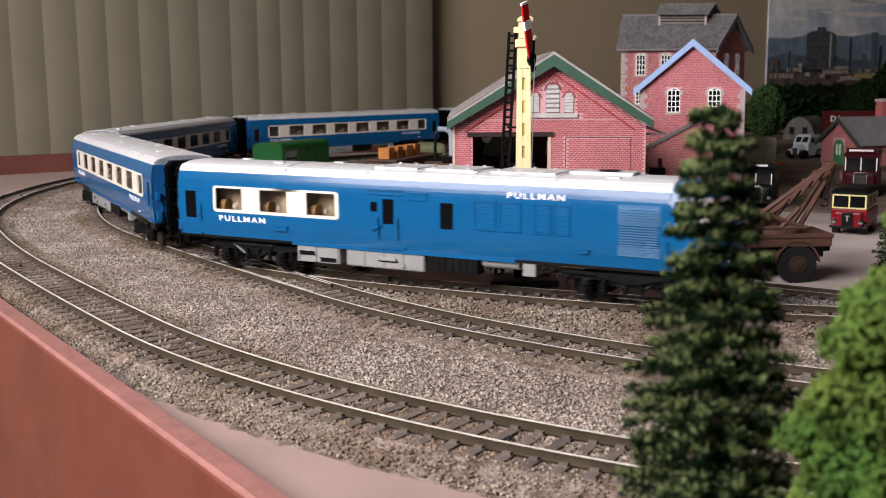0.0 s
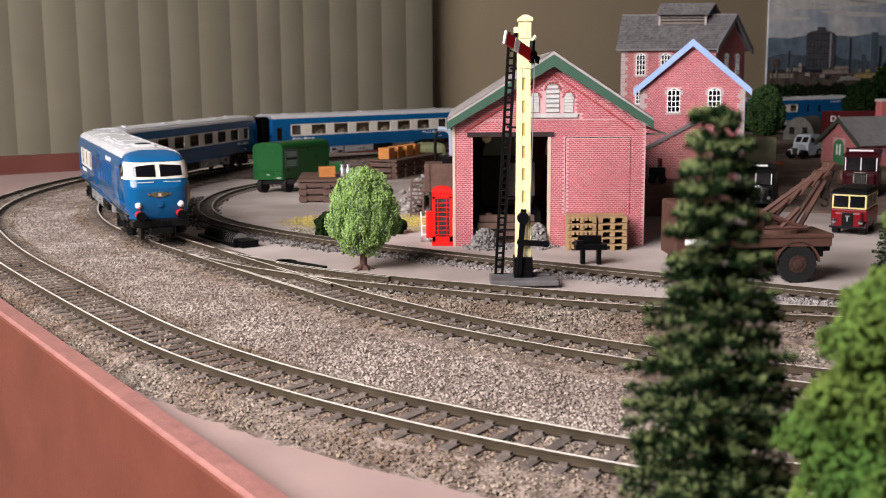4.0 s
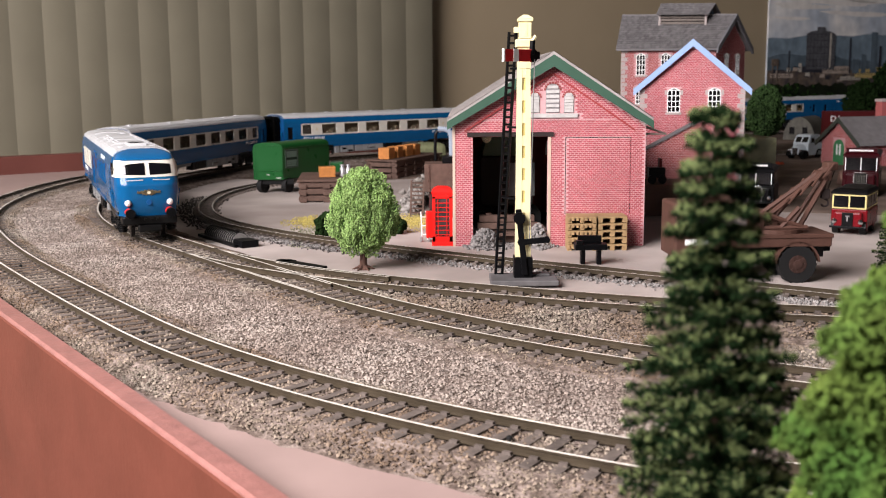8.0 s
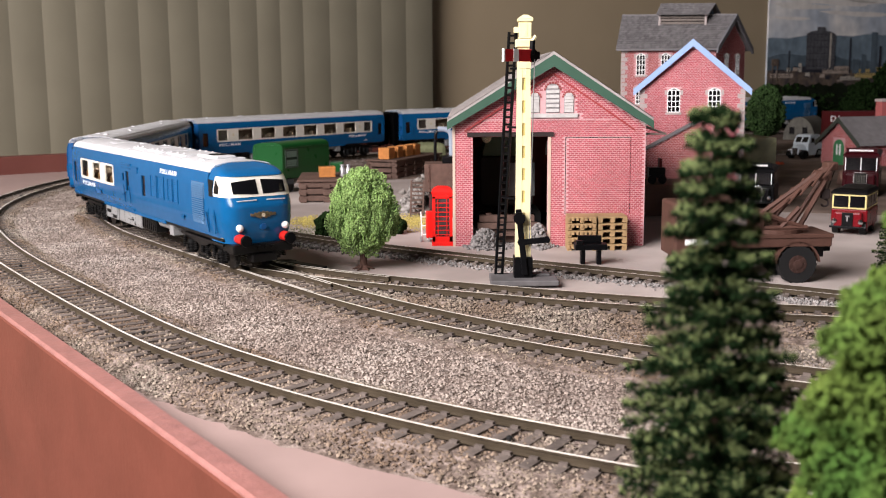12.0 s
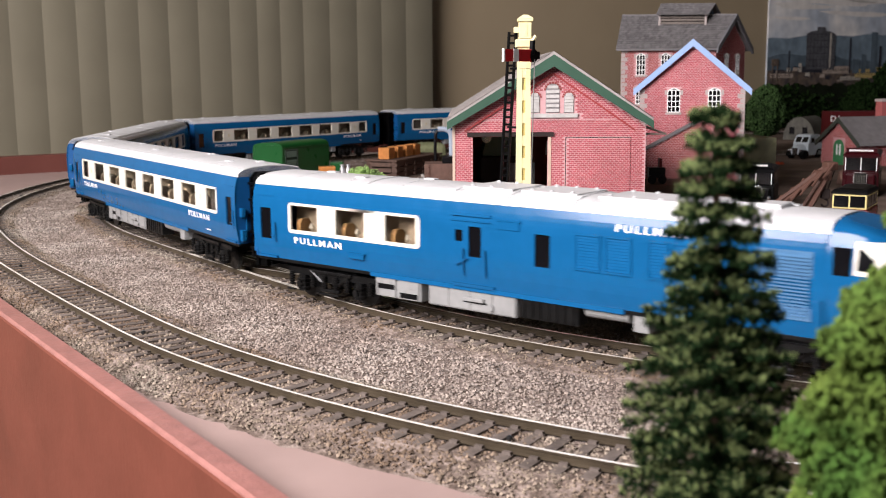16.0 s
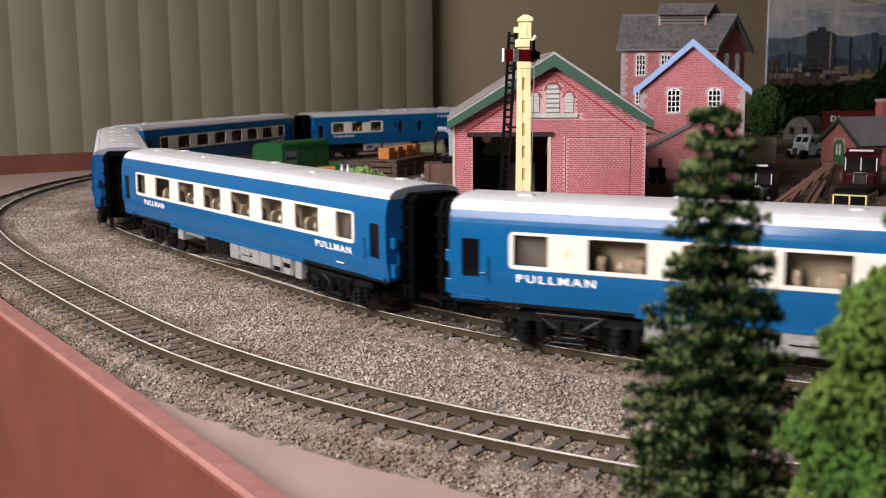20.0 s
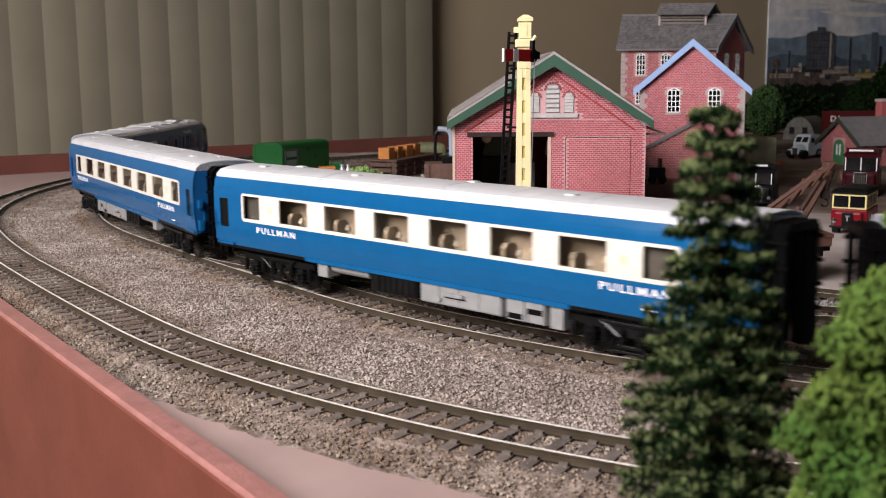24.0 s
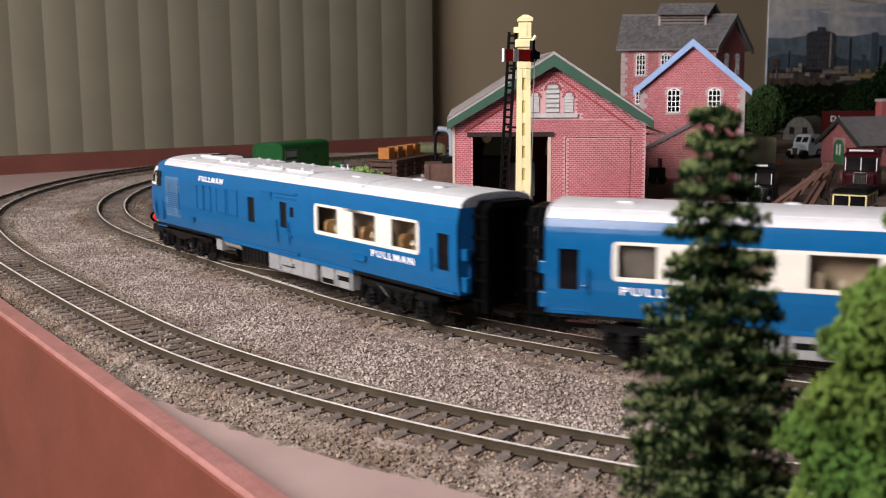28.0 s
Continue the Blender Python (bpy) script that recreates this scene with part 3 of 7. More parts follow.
def coach_side(v, y, x0, x1, windows, band, doors, other=()):
    """One flank: blue sheet with the band, doors and their lights; y is the outer face, +1 or -1 times the half width."""
    s = 1 if y > 0 else -1
    t = -0.9 * s
    holes = [(band[0], band[1], BAND0, BAND1)] + [(d[0], d[1], d[2], d[3]) for d in doors]
    body = part("side_panel", holed(B(), x0, x1, SOLE, EAVE - 0.05, holes, y, t, (17.5, 20, 23, 37, 39, 40.5, 42, 43.3)), BLUE, v, "glossy blue coach side")
    b = part("window_band", holed(B(), band[0], band[1], BAND0, BAND1, [(w0, w1, BAND0 + 1.3, BAND1 - 1.0) for w0, w1 in windows], y + 0.12 * s, t, (37,)),
             WHITE, v, "cream-white window band")
    for w0, w1 in windows:
        part("window_pane", box(B(), w0, min(y + t, y + t * 0.5), BAND0 + 1.3, w1, max(y + t, y + t * 0.5), BAND1 - 1.0), PANE, b).visible_shadow = False
    for d in doors:
        part("door_light", box(B(), d[0], min(y + t, y + t * 0.6), d[2], d[1], max(y + t, y + t * 0.6), d[3]), DARK_PANE, body)
    # rounded blue corners of the band
    for cx, sx in ((band[0], 1), (band[1], -1)):
        for cz, sz in ((BAND0, 1), (BAND1, -1)):
            pts = [(cx, cz)] + [(cx + sx * 1.6 * (1 - math.sin(a)), cz + sz * 1.6 * (1 - math.cos(a))) for a in (0, 0.4, 0.8, 1.2, 1.57)]
            part("corner", prism(B(), pts, "y", y + 0.13 * s, y + 0.22 * s), BLUE, b)
    return body


def door_trim(v, y, x0, x1):
    s = 1 if y > 0 else -1
    bm = B()
    for x in (x0, x1):
        box(bm, x - 0.12, y, SOLE + 1, x + 0.12, y + 0.15 * s, EAVE - 4)
    box(bm, x0, y, EAVE - 4.2, x1, y + 0.2 * s, EAVE - 3.9)
    box(bm, x0 - 0.6, y, SOLE + 0.1, x1 + 0.6, y + 1.1 * s, SOLE + 1.0)
    part("door_surround", bm, BLUE, v)
    rail = B()
    rod(rail, (x1 + 1.1, y + 0.7 * s, 22), (x1 + 1.1, y + 0.7 * s, 30), 0.28, n=6)
    rod(rail, (x1 - 1.2, y + 0.6 * s, 24.5), (x1 + 0.4, y + 0.6 * s, 24.5), 0.28, n=6)
    part("grab_rail", rail, BLUE, v)


def word(v, y, x, z, height, bold=0.05):
    s = 1 if y > 0 else -1
    bm = text_bm("PULLMAN", height, 0.05, 1.35, bold)
    bmesh.ops.scale(bm, vec=(1.35, 1, 1), verts=bm.verts)
    ob = part("lettering", bm, PRINT, v, "white serif lettering", m=pose(x / 1000, (y + 0.06 * s) / 1000, z / 1000, 0, 0, 180 if s > 0 else 0))
    return ob


def gangway(v, x, s):
    """The black concertina at the vehicle's end; s is the way out."""
    rim = B()
    for i in range(3):
        xa, xb = sorted((x + s * (0.6 + 2.5 * i), x + s * (2.4 + 2.5 * i)))
        o = 10.6 - 0.5 * (i % 2)
        prism(rim, [(-o, 9.5), (-o, 44), (-o + 2.5, 46.5), (o - 2.5, 46.5), (o, 44), (o, 9.5), (o - 2.4, 9.5), (o - 2.4, 43), (o - 3.4, 44),
                    (-o + 3.4, 44), (-o + 2.4, 43), (-o + 2.4, 9.5)], "x", xa, xb)
    g = part("gangway", rim, RUBBER, v, "black concertina gangway")
    for z in (13, 20, 27, 34, 41):
        for sy in (-1, 1):
            xa, xb = sorted((x + s * 0.2, x + s * 8.3))
            part("bellows_clip", box(B(), xa, sy * 10.7 - 0.5, z, xb, sy * 10.7 + 0.5, z + 1.1), RUBBER, g)
    xa, xb = sorted((x + s * 0.1, x + s * 0.5))
    part("gangway_door", box(B(), xa, -8, 10, xb, 8, 43.5), BLACK, g)
    for sy in (-1, 1):
        fit = B()
        xa, xb = sorted((x, x + s * 2.4))
        box(fit, xa, sy * 14.3 - 1.2, 16.5, xb, sy * 14.3 + 1.2, 21.5, 0.3)
        box(fit, xa, sy * 14.5 - 1.0, 27, xb, sy * 14.5 + 1.0, 31, 0.3)
        rod(fit, (x + s * 0.8, sy * 12.6, 17), (x + s * 0.8, sy * 12.6, 30), 0.3, n=6)
        part("end_fitting", fit, BLUE, v, "moulded blue end box")


def bogie(v, x, wheels=True, s=1):
    """Moulded side frames with truss, axleboxes, coil springs and footboard, on two wheelsets."""
    bg = B()
    box(bg, x - 12, -11.6, 7, x + 12, 11.6, 13)
    b = part("bogie", bg, UNDER, v, "black moulded bogie", smooth=False)
    for sy in (-1, 1):
        fr = B()
        lo, hi = sorted((sy * 11.4, sy * 13.2))
        prism(fr, [(x - 24 * s, 9.6), (x - 11, 9.2), (x - 8, 7.4), (x + 8, 7.4), (x + 11, 9.2), (x + 24 * s, 9.6), (x + 24 * s, 12), (x - 24 * s, 12)], "y", lo, hi)
        y = sy * 13.6
        for e in (-1, 1):
            rod(fr, (x + e * 11, y, 11.6), (x + e * 2.5, y, 6.2), 0.7, n=6)
        box(fr, x - 11.5, min(y - 0.6, y + 0.6), 11.0, x + 11.5, max(y - 0.6, y + 0.6), 12.2, 0.2)
        box(fr, x - 5.0, y - 0.9, 4.0, x + 5.0, y + 0.9, 5.2, 0.2)
        part("side_frame", fr, UNDER, b)
        for dx in (-15.5 * s, 15.5 * s):
            ab = B()
            rod(ab, (x + dx, sy * 13.0, 3.2), (x + dx, sy * 13.0, 9.4), 2.5, 2.1, n=10)
            for z in (4.2, 5.8, 7.4):
                rod(ab, (x + dx, sy * 13.0, z), (x + dx, sy * 13.0, z + 0.6), 2.9, n=10)
            rod(ab, (x + dx, sy * 13.0, 6.0), (x + dx, sy * 16.0, 6.0), 1.3, n=8)
            part("axlebox", ab, UNDER, b)
        for dx in (-21.5 * s, -9.5 * s, -3.2, 3.2, 9.5 * s, 21.5 * s):
            sp = B()
            for k in range(5):
                rod(sp, (x + dx, sy * 13.9, 5.2 + k), (x + dx, sy * 13.9, 5.75 + k), 1.25, n=7)
            rod(sp, (x + dx, sy * 13.9, 5), (x + dx, sy * 13.9, 10.2), 0.8, n=6)
            part("spring", sp, UNDER, b)
        fb = B()
        for x0, x1 in ((x - 23, x - 18.8), (x - 6, x + 6)):
            box(fb, x0, min(sy * 14.4, sy * 15.6), 3.0, x1, max(sy * 14.4, sy * 15.6), 3.7, 0.15)
        part("footboard", fb, UNDER, b)
    for dx in (-15.5 * s, 15.5 * s):
        ax = B()
        rod(ax, (x + dx, -9.0, 6.4), (x + dx, -7.0, 6.4), 6.4, n=20)
        rod(ax, (x + dx, 7.0, 6.4), (x + dx, 9.0, 6.4), 6.4, n=20)
        rod(ax, (x + dx, -7, 6.4), (x + dx, 7, 6.4), 0.9, n=6)
        part("wheelset", ax, UNDER, b)
    return b


def under_boxes(v, spec):
    """Equipment slung under the floor on both flanks, with doors, handles, caps and black blocks for shaded openings.
    """
    for x0, x1, z0, material, label in spec:
        for sy in (-1, 1):
            bm = B()
            w = x1 - x0
            out = lambda d: sorted((sy * 15.4, sy * (15.6 + d)))
            if "tank" in label:
                rod(bm, (x0, sy * 12.6, (z0 + SOLE) / 2 + 0.6), (x1, sy * 12.6, (z0 + SOLE) / 2 + 0.6), 2.5, n=16)
                e = part("air_tank", bm, material, v, label)
                continue
            ya, yb = sorted((sy * 9.0, sy * 15.6))
            box(bm, x0, ya, z0, x1, yb, SOLE - 0.3, 0.35)
            e = part("equipment_box", bm, material, v, label)
            if material is TANK and w < 26 and w > 8:
                for f0, f1, zb in ((0.06, 0.44, z0 + 3.4), (0.56, 0.94, z0 + 1.0)):
                    lo, hi = out(0.5)
                    fr = B()
                    xa, xb = x0 + w * f0, x0 + w * f1
                    box(fr, xa - 0.5, lo, z0 + 0.3, xa, hi, SOLE - 0.8)
                    box(fr, xb, lo, z0 + 0.3, xb + 0.5, hi, SOLE - 0.8)
                    box(fr, xa, lo, zb + 1.6, xb, hi, SOLE - 0.8)
                    part("panel", fr, TANK, e)
                    # no hole is cut: a black block gives the opening's shade
                    lo, hi = out(0.12)
                    part("opening", box(B(), xa, lo, zb - 0.4, xb, hi, zb + 1.6), BLACK, e, "black block for a shaded opening")
            elif material is TANK and w >= 26:
                for k in range(4):
                    lo, hi = out(0.3)
                    part("panel", box(B(), x0 + w * (k + 0.04) / 4, lo, z0 + 0.5, x0 + w * (k + 0.96) / 4, hi, SOLE - 0.9, 0.1), TANK, e)
                lo, hi = out(1.5)
                part("handle", box(B(), x0 + w * 0.44, lo, z0 + 3.6, x0 + w * 0.66, hi, z0 + 5.0, 0.3), TANK, e)
                # black strip painted in for the shade under the handle
                lo, hi = out(0.42)
                part("shadow_gap", box(B(), x0 + w * 0.42, lo, z0 + 3.0, x0 + w * 0.68, hi, z0 + 3.6), BLACK, e)
                part("filler_cap", rod(B(), (x0 + w * 0.74, sy * 15.5, z0 + 2.2), (x0 + w * 0.74, sy * 16.7, z0 + 2.2), 0.9, n=10), TANK, e)
            elif material is UNDER:
                lo, hi = out(0.4)
                for k in range(int(w / 3.2)):
                    part("rib", box(B(), x0 + 1 + k * 3.2, lo, z0 + 0.6, x0 + 2.2 + k * 3.2, hi, SOLE - 0.8), UNDER, e)


def seats(v, windows, cover=SEAT):
    """Pairs of round-backed chairs either side of a table with a lamp at each window."""
    for w0, w1 in windows:
        for sy in (-1, 1):
            c = (w0 + w1) / 2
            lo, hi = sorted((sy * 8.7, sy * 14.4))
            for e in (-1, 1):
                bm = B()
                x = c + e * 6.2
                prism(bm, [(lo, 17), (hi, 17), (hi, 30.0), (hi - 1.2, 31.6), (lo + 1.2, 31.6), (lo, 30.0)],
                      "x", min(x - 1.1, x + 1.1), max(x - 1.1, x + 1.1))
                box(bm, min(x, x - e * 4.6), lo + 0.4, 17, max(x, x - e * 4.6), hi - 0.4, 23.5, 0.6)
                part("seat", bm, cover, v)
            lamp = B()
            box(lamp, c - 2.2, min(sy * 8.8, sy * 14.5), 25.6, c + 2.2, max(sy * 8.8, sy * 14.5), 26.2)
            rod(lamp, (c, sy * 13.2, 26.2), (c, sy * 13.2, 28.4), 0.35, n=6)
            rod(lamp, (c, sy * 13.2, 28.4), (c, sy * 13.2, 30.2), 1.1, 0.5, n=8)
            part("table_lamp", lamp, CLOTH_W, v)


def roof(v, x0, x1, ridges, label="satin grey moulded roof"):
    line = roof_line()
    ob = part("roof", loft(B(), [[(x, y, z) for y, z in line] for x in (x0, x0 + 1, x1 - 1, x1)]), SILVER, v, label, smooth=True)
    bm = B()
    for sy in (-1, 1):
        box(bm, x0, sy * 13.0 - 0.22, EAVE + 2.5, x1, sy * 13.0 + 0.22, EAVE + 3.25)
    part("rain_strip", bm, SILVER, ob)
    span = 32.4 if x1 > CL - 1 else 27.5
    for k in range(1, int((x1 - x0) / span) + 1):
        rb = B()
        x = x0 + k * span - 6
        loft(rb, [[(xx, y * 1.002, z + 0.09) for y, z in line] for xx in (x - 0.22, x + 0.22)])
        part("roof_rib", rb, SILVER, ob)
    for x, y, w, d in ridges:
        z = EAVE + (CROWN - EAVE) * math.sin(math.acos(min(1, abs(y) / HALF)) or 0.01) ** 0.85
        part("roof_vent", box(B(), x - w / 2, y - d / 2, z - 1.2, x + w / 2, y + d / 2, z + 0.55, 0.3), SILVER, ob)
    return ob


def frame_floor(v, x0, x1):
    part("interior_moulding", box(B(), x0 + 16, -8.4, SOLE + 0.6, x1 - 20, 8.4, 41.0), INSIDE, v, "pale brown interior moulding")
    part("floor_pan", box(B(), x0 + 1, -16, SOLE - 1.2, x1 - 1, 16, SOLE), UNDER, v)
    part("inner_floor", box(B(), x0 + 1.5, -15.8, SOLE + 0.1, x1 - 1.5, 15.8, SOLE + 0.5), INSIDE, v)


def end_wall(v, x, s):
    line = [(HALF - 1.1, SOLE), (HALF - 0.2, 26), (HALF - 0.2, 36), (HALF - 0.7, 41)] + roof_line(HALF - 1.7, EAVE, CROWN - 0.4) + [(-HALF + 0.7, 41), (-HALF + 0.2, 36), (-HALF + 0.2, 26), (-HALF + 1.1, SOLE)]
    xa, xb = sorted((x, x - s * 0.8))
    part("end_wall", prism(B(), line, "x", xa, xb), DEEP_BLUE, v, "plain blue coach end")


def coupling(v, x, s):
    bm = B()
    xa, xb = sorted((x - s * 14, x + s * 10.4))
    box(bm, xa, -1.6, 7.6, xb, 1.6, 9.2)
    part("coupling", bm, UNDER, v)


def coach(label):
    v = thing("railway_coach", label, "railway coach", pose(0, 0, 0), "coaches of the blue train")
    wins = [(22.4, 33.9)] + [(47.0 + 29.1 * i, 65.5 + 29.1 * i) for i in range(6)] + [(224.6, 236.1)]
    for y in (-HALF, HALF):
        coach_side(v, y, 0, CL, wins, (20.8, 237.4), [(4.3, 10.6, 23.0, 35.4), (CL - 10.6, CL - 4.3, 23.0, 35.4)])
        door_trim(v, y, 2.6, 12.4)
        door_trim(v, y, CL - 12.4, CL - 2.6)
        word(v, y, 36.5, 23.4, 2.6)
        word(v, y, CL - 44, 23.4, 2.6)
        bars("small_lettering", v, *((29, 34) if y > 0 else (CL - 34, CL - 29)), 17.8, 18.6, 1, PRINT, y + 0.10 if y > 0 else y - 0.02, 6)
        s = 1 if y > 0 else -1
        for x in (40.5, 217.5):
            part("crest", rod(B(), (x, y + 0.05 * s, 32.5), (x, y + 0.22 * s, 32.5), 1.6, n=10), CREST, v)
        tr = B()
        box(tr, 62, min(y, y + .5 * s), SOLE - 1.4, CL - 62, max(y, y + .5 * s), SOLE + 0.2)
        part("valance", tr, BLUE, v)
    roof(v, 0, CL, [(22, -5, 5, 3), (70, 5, 4, 3), (123, -5, 4, 3), (176, 5, 4, 3), (224, -5, 5, 3), (238, 4, 4, 3)])
    frame_floor(v, 0, CL)
    seats(v, wins[1:7])
    for w0, w1 in (wins[0], wins[7]):
        for y0 in (-14.6, 14.2):
            part("frosted_panel", box(B(), w0 - 1.5, y0, 25, w1 + 1.5, y0 + 0.4, 40), mat("dim_frosted_panel", (0.055, 0.048, 0.043), 0.6), v)
    for x, s in ((0, -1), (CL, 1)):
        end_wall(v, x, s)
        gangway(v, x, s)
        coupling(v, x, s)
    bogie(v, PIV)
    bogie(v, CL - PIV)
    under_boxes(v, [(64.8, 70.2, 6.2, TANK, "silver step"), (72, 89, 6.6, TANK, "silver equipment case"), (91, 130, 6.8, TANK, "silver equipment case"),
                    (132, 157, 7.0, UNDER, "black equipment case"), (159, 181, 9.6, TANK, "silver air tank"), (183, 189, 8.4, TANK, "silver box")])
    return v


CAB, NP = 234.0, 4.6
NOSE_X = [(13.2, 253.6), (18, 255.4), (23, 256.4), (30.0, 256.6), (35, 254.4), (40.8, 251.8), (42.5, 250.8), (44.5, 248.8), (45.8, 245.6), (47.0, 241.4), (48.0, 237.4), (48.5, 235.0)]


def nose_x(z):
    return float(np.interp(z, [q[0] for q in NOSE_X], [q[1] for q in NOSE_X]))


def nose_w(z):
    if z <= EAVE:
        return HALF - inset(z) - max(0.0, (z - 30) / 14.6) ** 2 * 0.6
    f = min(1.0, (z - EAVE) / (CROWN - EAVE))
    return (HALF - 2.1) * math.sqrt(max(0.002, 1 - f ** 2.2))


def bulge(y, z, power=NP):
    """How far forward the cab stands at a height z and half-width y."""
    return CAB + (nose_x(z) - CAB) * max(0.0, 1 - (abs(y) / nose_w(z)) ** power) ** (1 / power)


def cab_skin(z0, z1, steps, x_min=None, grow=0.0):
    """The rounded front between two heights as a strip of faces."""
    bm = B()
    rows = []
    for k in range(steps + 1):
        z = z0 + (z1 - z0) * k / steps
        w = nose_w(z) + grow
        ring = []
        for i in range(33):
            a = math.pi * i / 32
            c, q = math.cos(a), math.sin(a)
            y = w * math.copysign(abs(c) ** (2 / NP), c)
            ring.append((CAB + (nose_x(z) + grow - CAB) * q ** (2 / NP), y, z))
        if x_min is not None:
            ring = [(max(x, x_min), (y if x >= x_min else math.copysign(w * max(0.0, 1 - ((x_min - CAB) / (nose_x(z) + grow - CAB)) ** NP) ** (1 / NP), y)), z) for x, y, z in ring]
        rows.append([bm.verts.new(p) for p in ring])
    for a, b in zip(rows, rows[1:]):
        for i in range(32):
            if (a[i].co - a[i + 1].co).length > 1e-4 or (b[i].co - b[i + 1].co).length > 1e-4:
                bm.faces.new((a[i], a[i + 1], b[i + 1], b[i]))
    return bm


def cab_pane(sy, y0, y1, zs, lift=0.42):
    """A pane lying on the front: zs gives lower and upper heights at y0 and at y1."""
    bm = B()
    n = 8
    rows = []
    for k in range(n + 1):
        y = y0 + (y1 - y0) * k / n
        lo = zs[0] + (zs[2] - zs[0]) * k / n
        hi = zs[1] + (zs[3] - zs[1]) * (k / n) ** 1.5
        rows.append([bm.verts.new((bulge(y, lo + (hi - lo) * q / 4) + lift, sy * y, lo + (hi - lo) * q / 4)) for q in range(5)])
    for a, b in zip(rows, rows[1:]):
        for q in range(4):
            bm.faces.new((a[q], b[q], b[q + 1], a[q + 1]))
    g = bmesh.ops.extrude_face_region(bm, geom=bm.faces[:])
    for v in g["geom"]:
        if isinstance(v, bmesh.types.BMVert):
            v.co.x -= 0.5
    return bm


def power_car(label):
    """Cab towards +x."""
    v = thing("power_car", label, "railway power car", pose(0, 0, 0), "power cars of the blue train")
    back, cab = 0.0, 234.0
    wins = [(22.3, 37.3), (47.3, 62.2), (72.8, 87.6)]
    for y in (-HALF, HALF):
        s = 1 if y > 0 else -1
        coach_side(v, y, back, cab, wins, (20.8, 89.6), [(4.3, 10.6, 23.0, 35.4), (111.5, 117.0, 26.0, 36.5), (105.6, 109.0, 31.0, 35.0), (139.0, 145.0, 25.5, 36.2)])
        door_trim(v, y, 2.6, 12.4)
        word(v, y, 37, 23.5, 2.6)
        word(v, y, 181, 40.6, 2.4)
        ld = B()
        for x in (110.6, 119.5):
            box(ld, x - 0.12, y, SOLE + 3, x + 0.12, y + 0.15 * s, EAVE - 4)
        box(ld, 104, y, SOLE, 122, y + 0.9 * s, SOLE + 1.1)
        box(ld, 103.5, min(y, y + 0.6 * s), 40.0, 121, max(y, y + 0.6 * s), 40.8)
        box(ld, 103.5, min(y, y + 0.4 * s), 38.2, 121, max(y, y + 0.4 * s), 38.6)
        part("loading_door", ld, BLUE, v)
        for x0, x1, z0, z1 in ((124, 133, 36.6, 39.4), (54, 62, 19.6, 21.4), (199, 203, 19.8, 21.2)):
            hp = B()
            box(hp, x0, min(y, y + 0.3 * s), z0, x1, max(y, y + 0.3 * s), z1)
            box(hp, x0 - 0.6, min(y, y + 0.5 * s), z1, x1 + 0.6, max(y, y + 0.5 * s), z1 + 0.5)
            part("loading_door_hatch", hp, BLUE, v)
        gr = B()
        for x in (109.5, 119.0):
            rod(gr, (x, y + 0.8 * s, 19.5), (x, y + 0.8 * s, 29), 0.32, n=6)
        rod(gr, (106.5, y + 0.7 * s, 23), (111.5, y + 0.7 * s, 25.5), 0.3, n=6)
        part("grab_rail", gr, BLUE, v)
        for x0, x1 in ((154.5, 164), (165.5, 175), (180.5, 187.5), (188.5, 195.5)):
            lv = B()
            for i in range(11):
                z = 26.9 + i * 0.95
                prism(lv, [(y, z), (y + 0.16 * s, z + 0.1), (y + 0.08 * s, z + 0.8), (y, z + 0.85)], "x", x0 + 0.5, x1 - 0.5)
            for za in (26.2, 37.4):
                box(lv, x0, min(y, y + 0.42 * s), za, x1, max(y, y + 0.42 * s), za + 0.6)
            for xa in (x0, x1 - 0.6):
                box(lv, xa, min(y, y + 0.42 * s), 26.8, xa + 0.6, max(y, y + 0.42 * s), 37.4)
            part("louvre_panel", lv, BLUE, v)
        g = B()
        box(g, 214.6, y, 20.0, 230.8, y + 0.35 * s, 39.4)
        for i in range(18):
            z = 21 + i * 0.98
            box(g, 215.2, y + 0.35 * s, z, 230.2, y + 0.6 * s, z + 0.5)
        part("radiator_grille", g, GRILLE, v, "ribbed blue radiator grille with window sheen in its colour")
        tr = B()
        box(tr, 64, min(y, y + .5 * s), SOLE - 1.4, 172, max(y, y + .5 * s), SOLE + 0.2)
        part("valance", tr, BLUE, v)
    r = roof(v, 0, cab + 0.5, [(x, y, 5, 3) for x, y in ((24, 5), (50, -5), (76, 5), (120, -9), (128, 6), (150, -9), (172, -8), (210, -9), (214, 8))])
    hump = B()
    for x0, x1 in ((103, 124), (128, 150), (158, 186)):
        box(hump, x0, -9.5, CROWN - 1.6, x1, 9.5, CROWN + 0.35, 0.3)
    box(hump, 190, -5, CROWN - 0.6, 216, 5, CROWN + 1.2, 0.6)
    part("roof_hatch", hump, SILVER, r)
    for x in (106, 114, 131, 139, 147, 161, 170, 179):
        for y in (-7.5, 7.5):
            part("lifting_eye", ball(B(), (x, y, CROWN + 0.35), 0.75, 8), SILVER, r)
    fan = B()
    rod(fan, (205, 0, CROWN + 1.2), (205, 0, CROWN + 1.5), 4.4, n=16)
    part("fan_grille", fan, BLACK, r)
    for x in (60, 102, 126, 152, 188):
        rib = loft(B(), [[(x + dx, y * 1.004, z + 0.25) for y, z in roof_line()] + [(x + dx, y, z - 0.6) for y, z in roof_line()[::-1]] for dx in (-0.35, 0.35)])
        part("roof_rib", rib, SILVER, r)
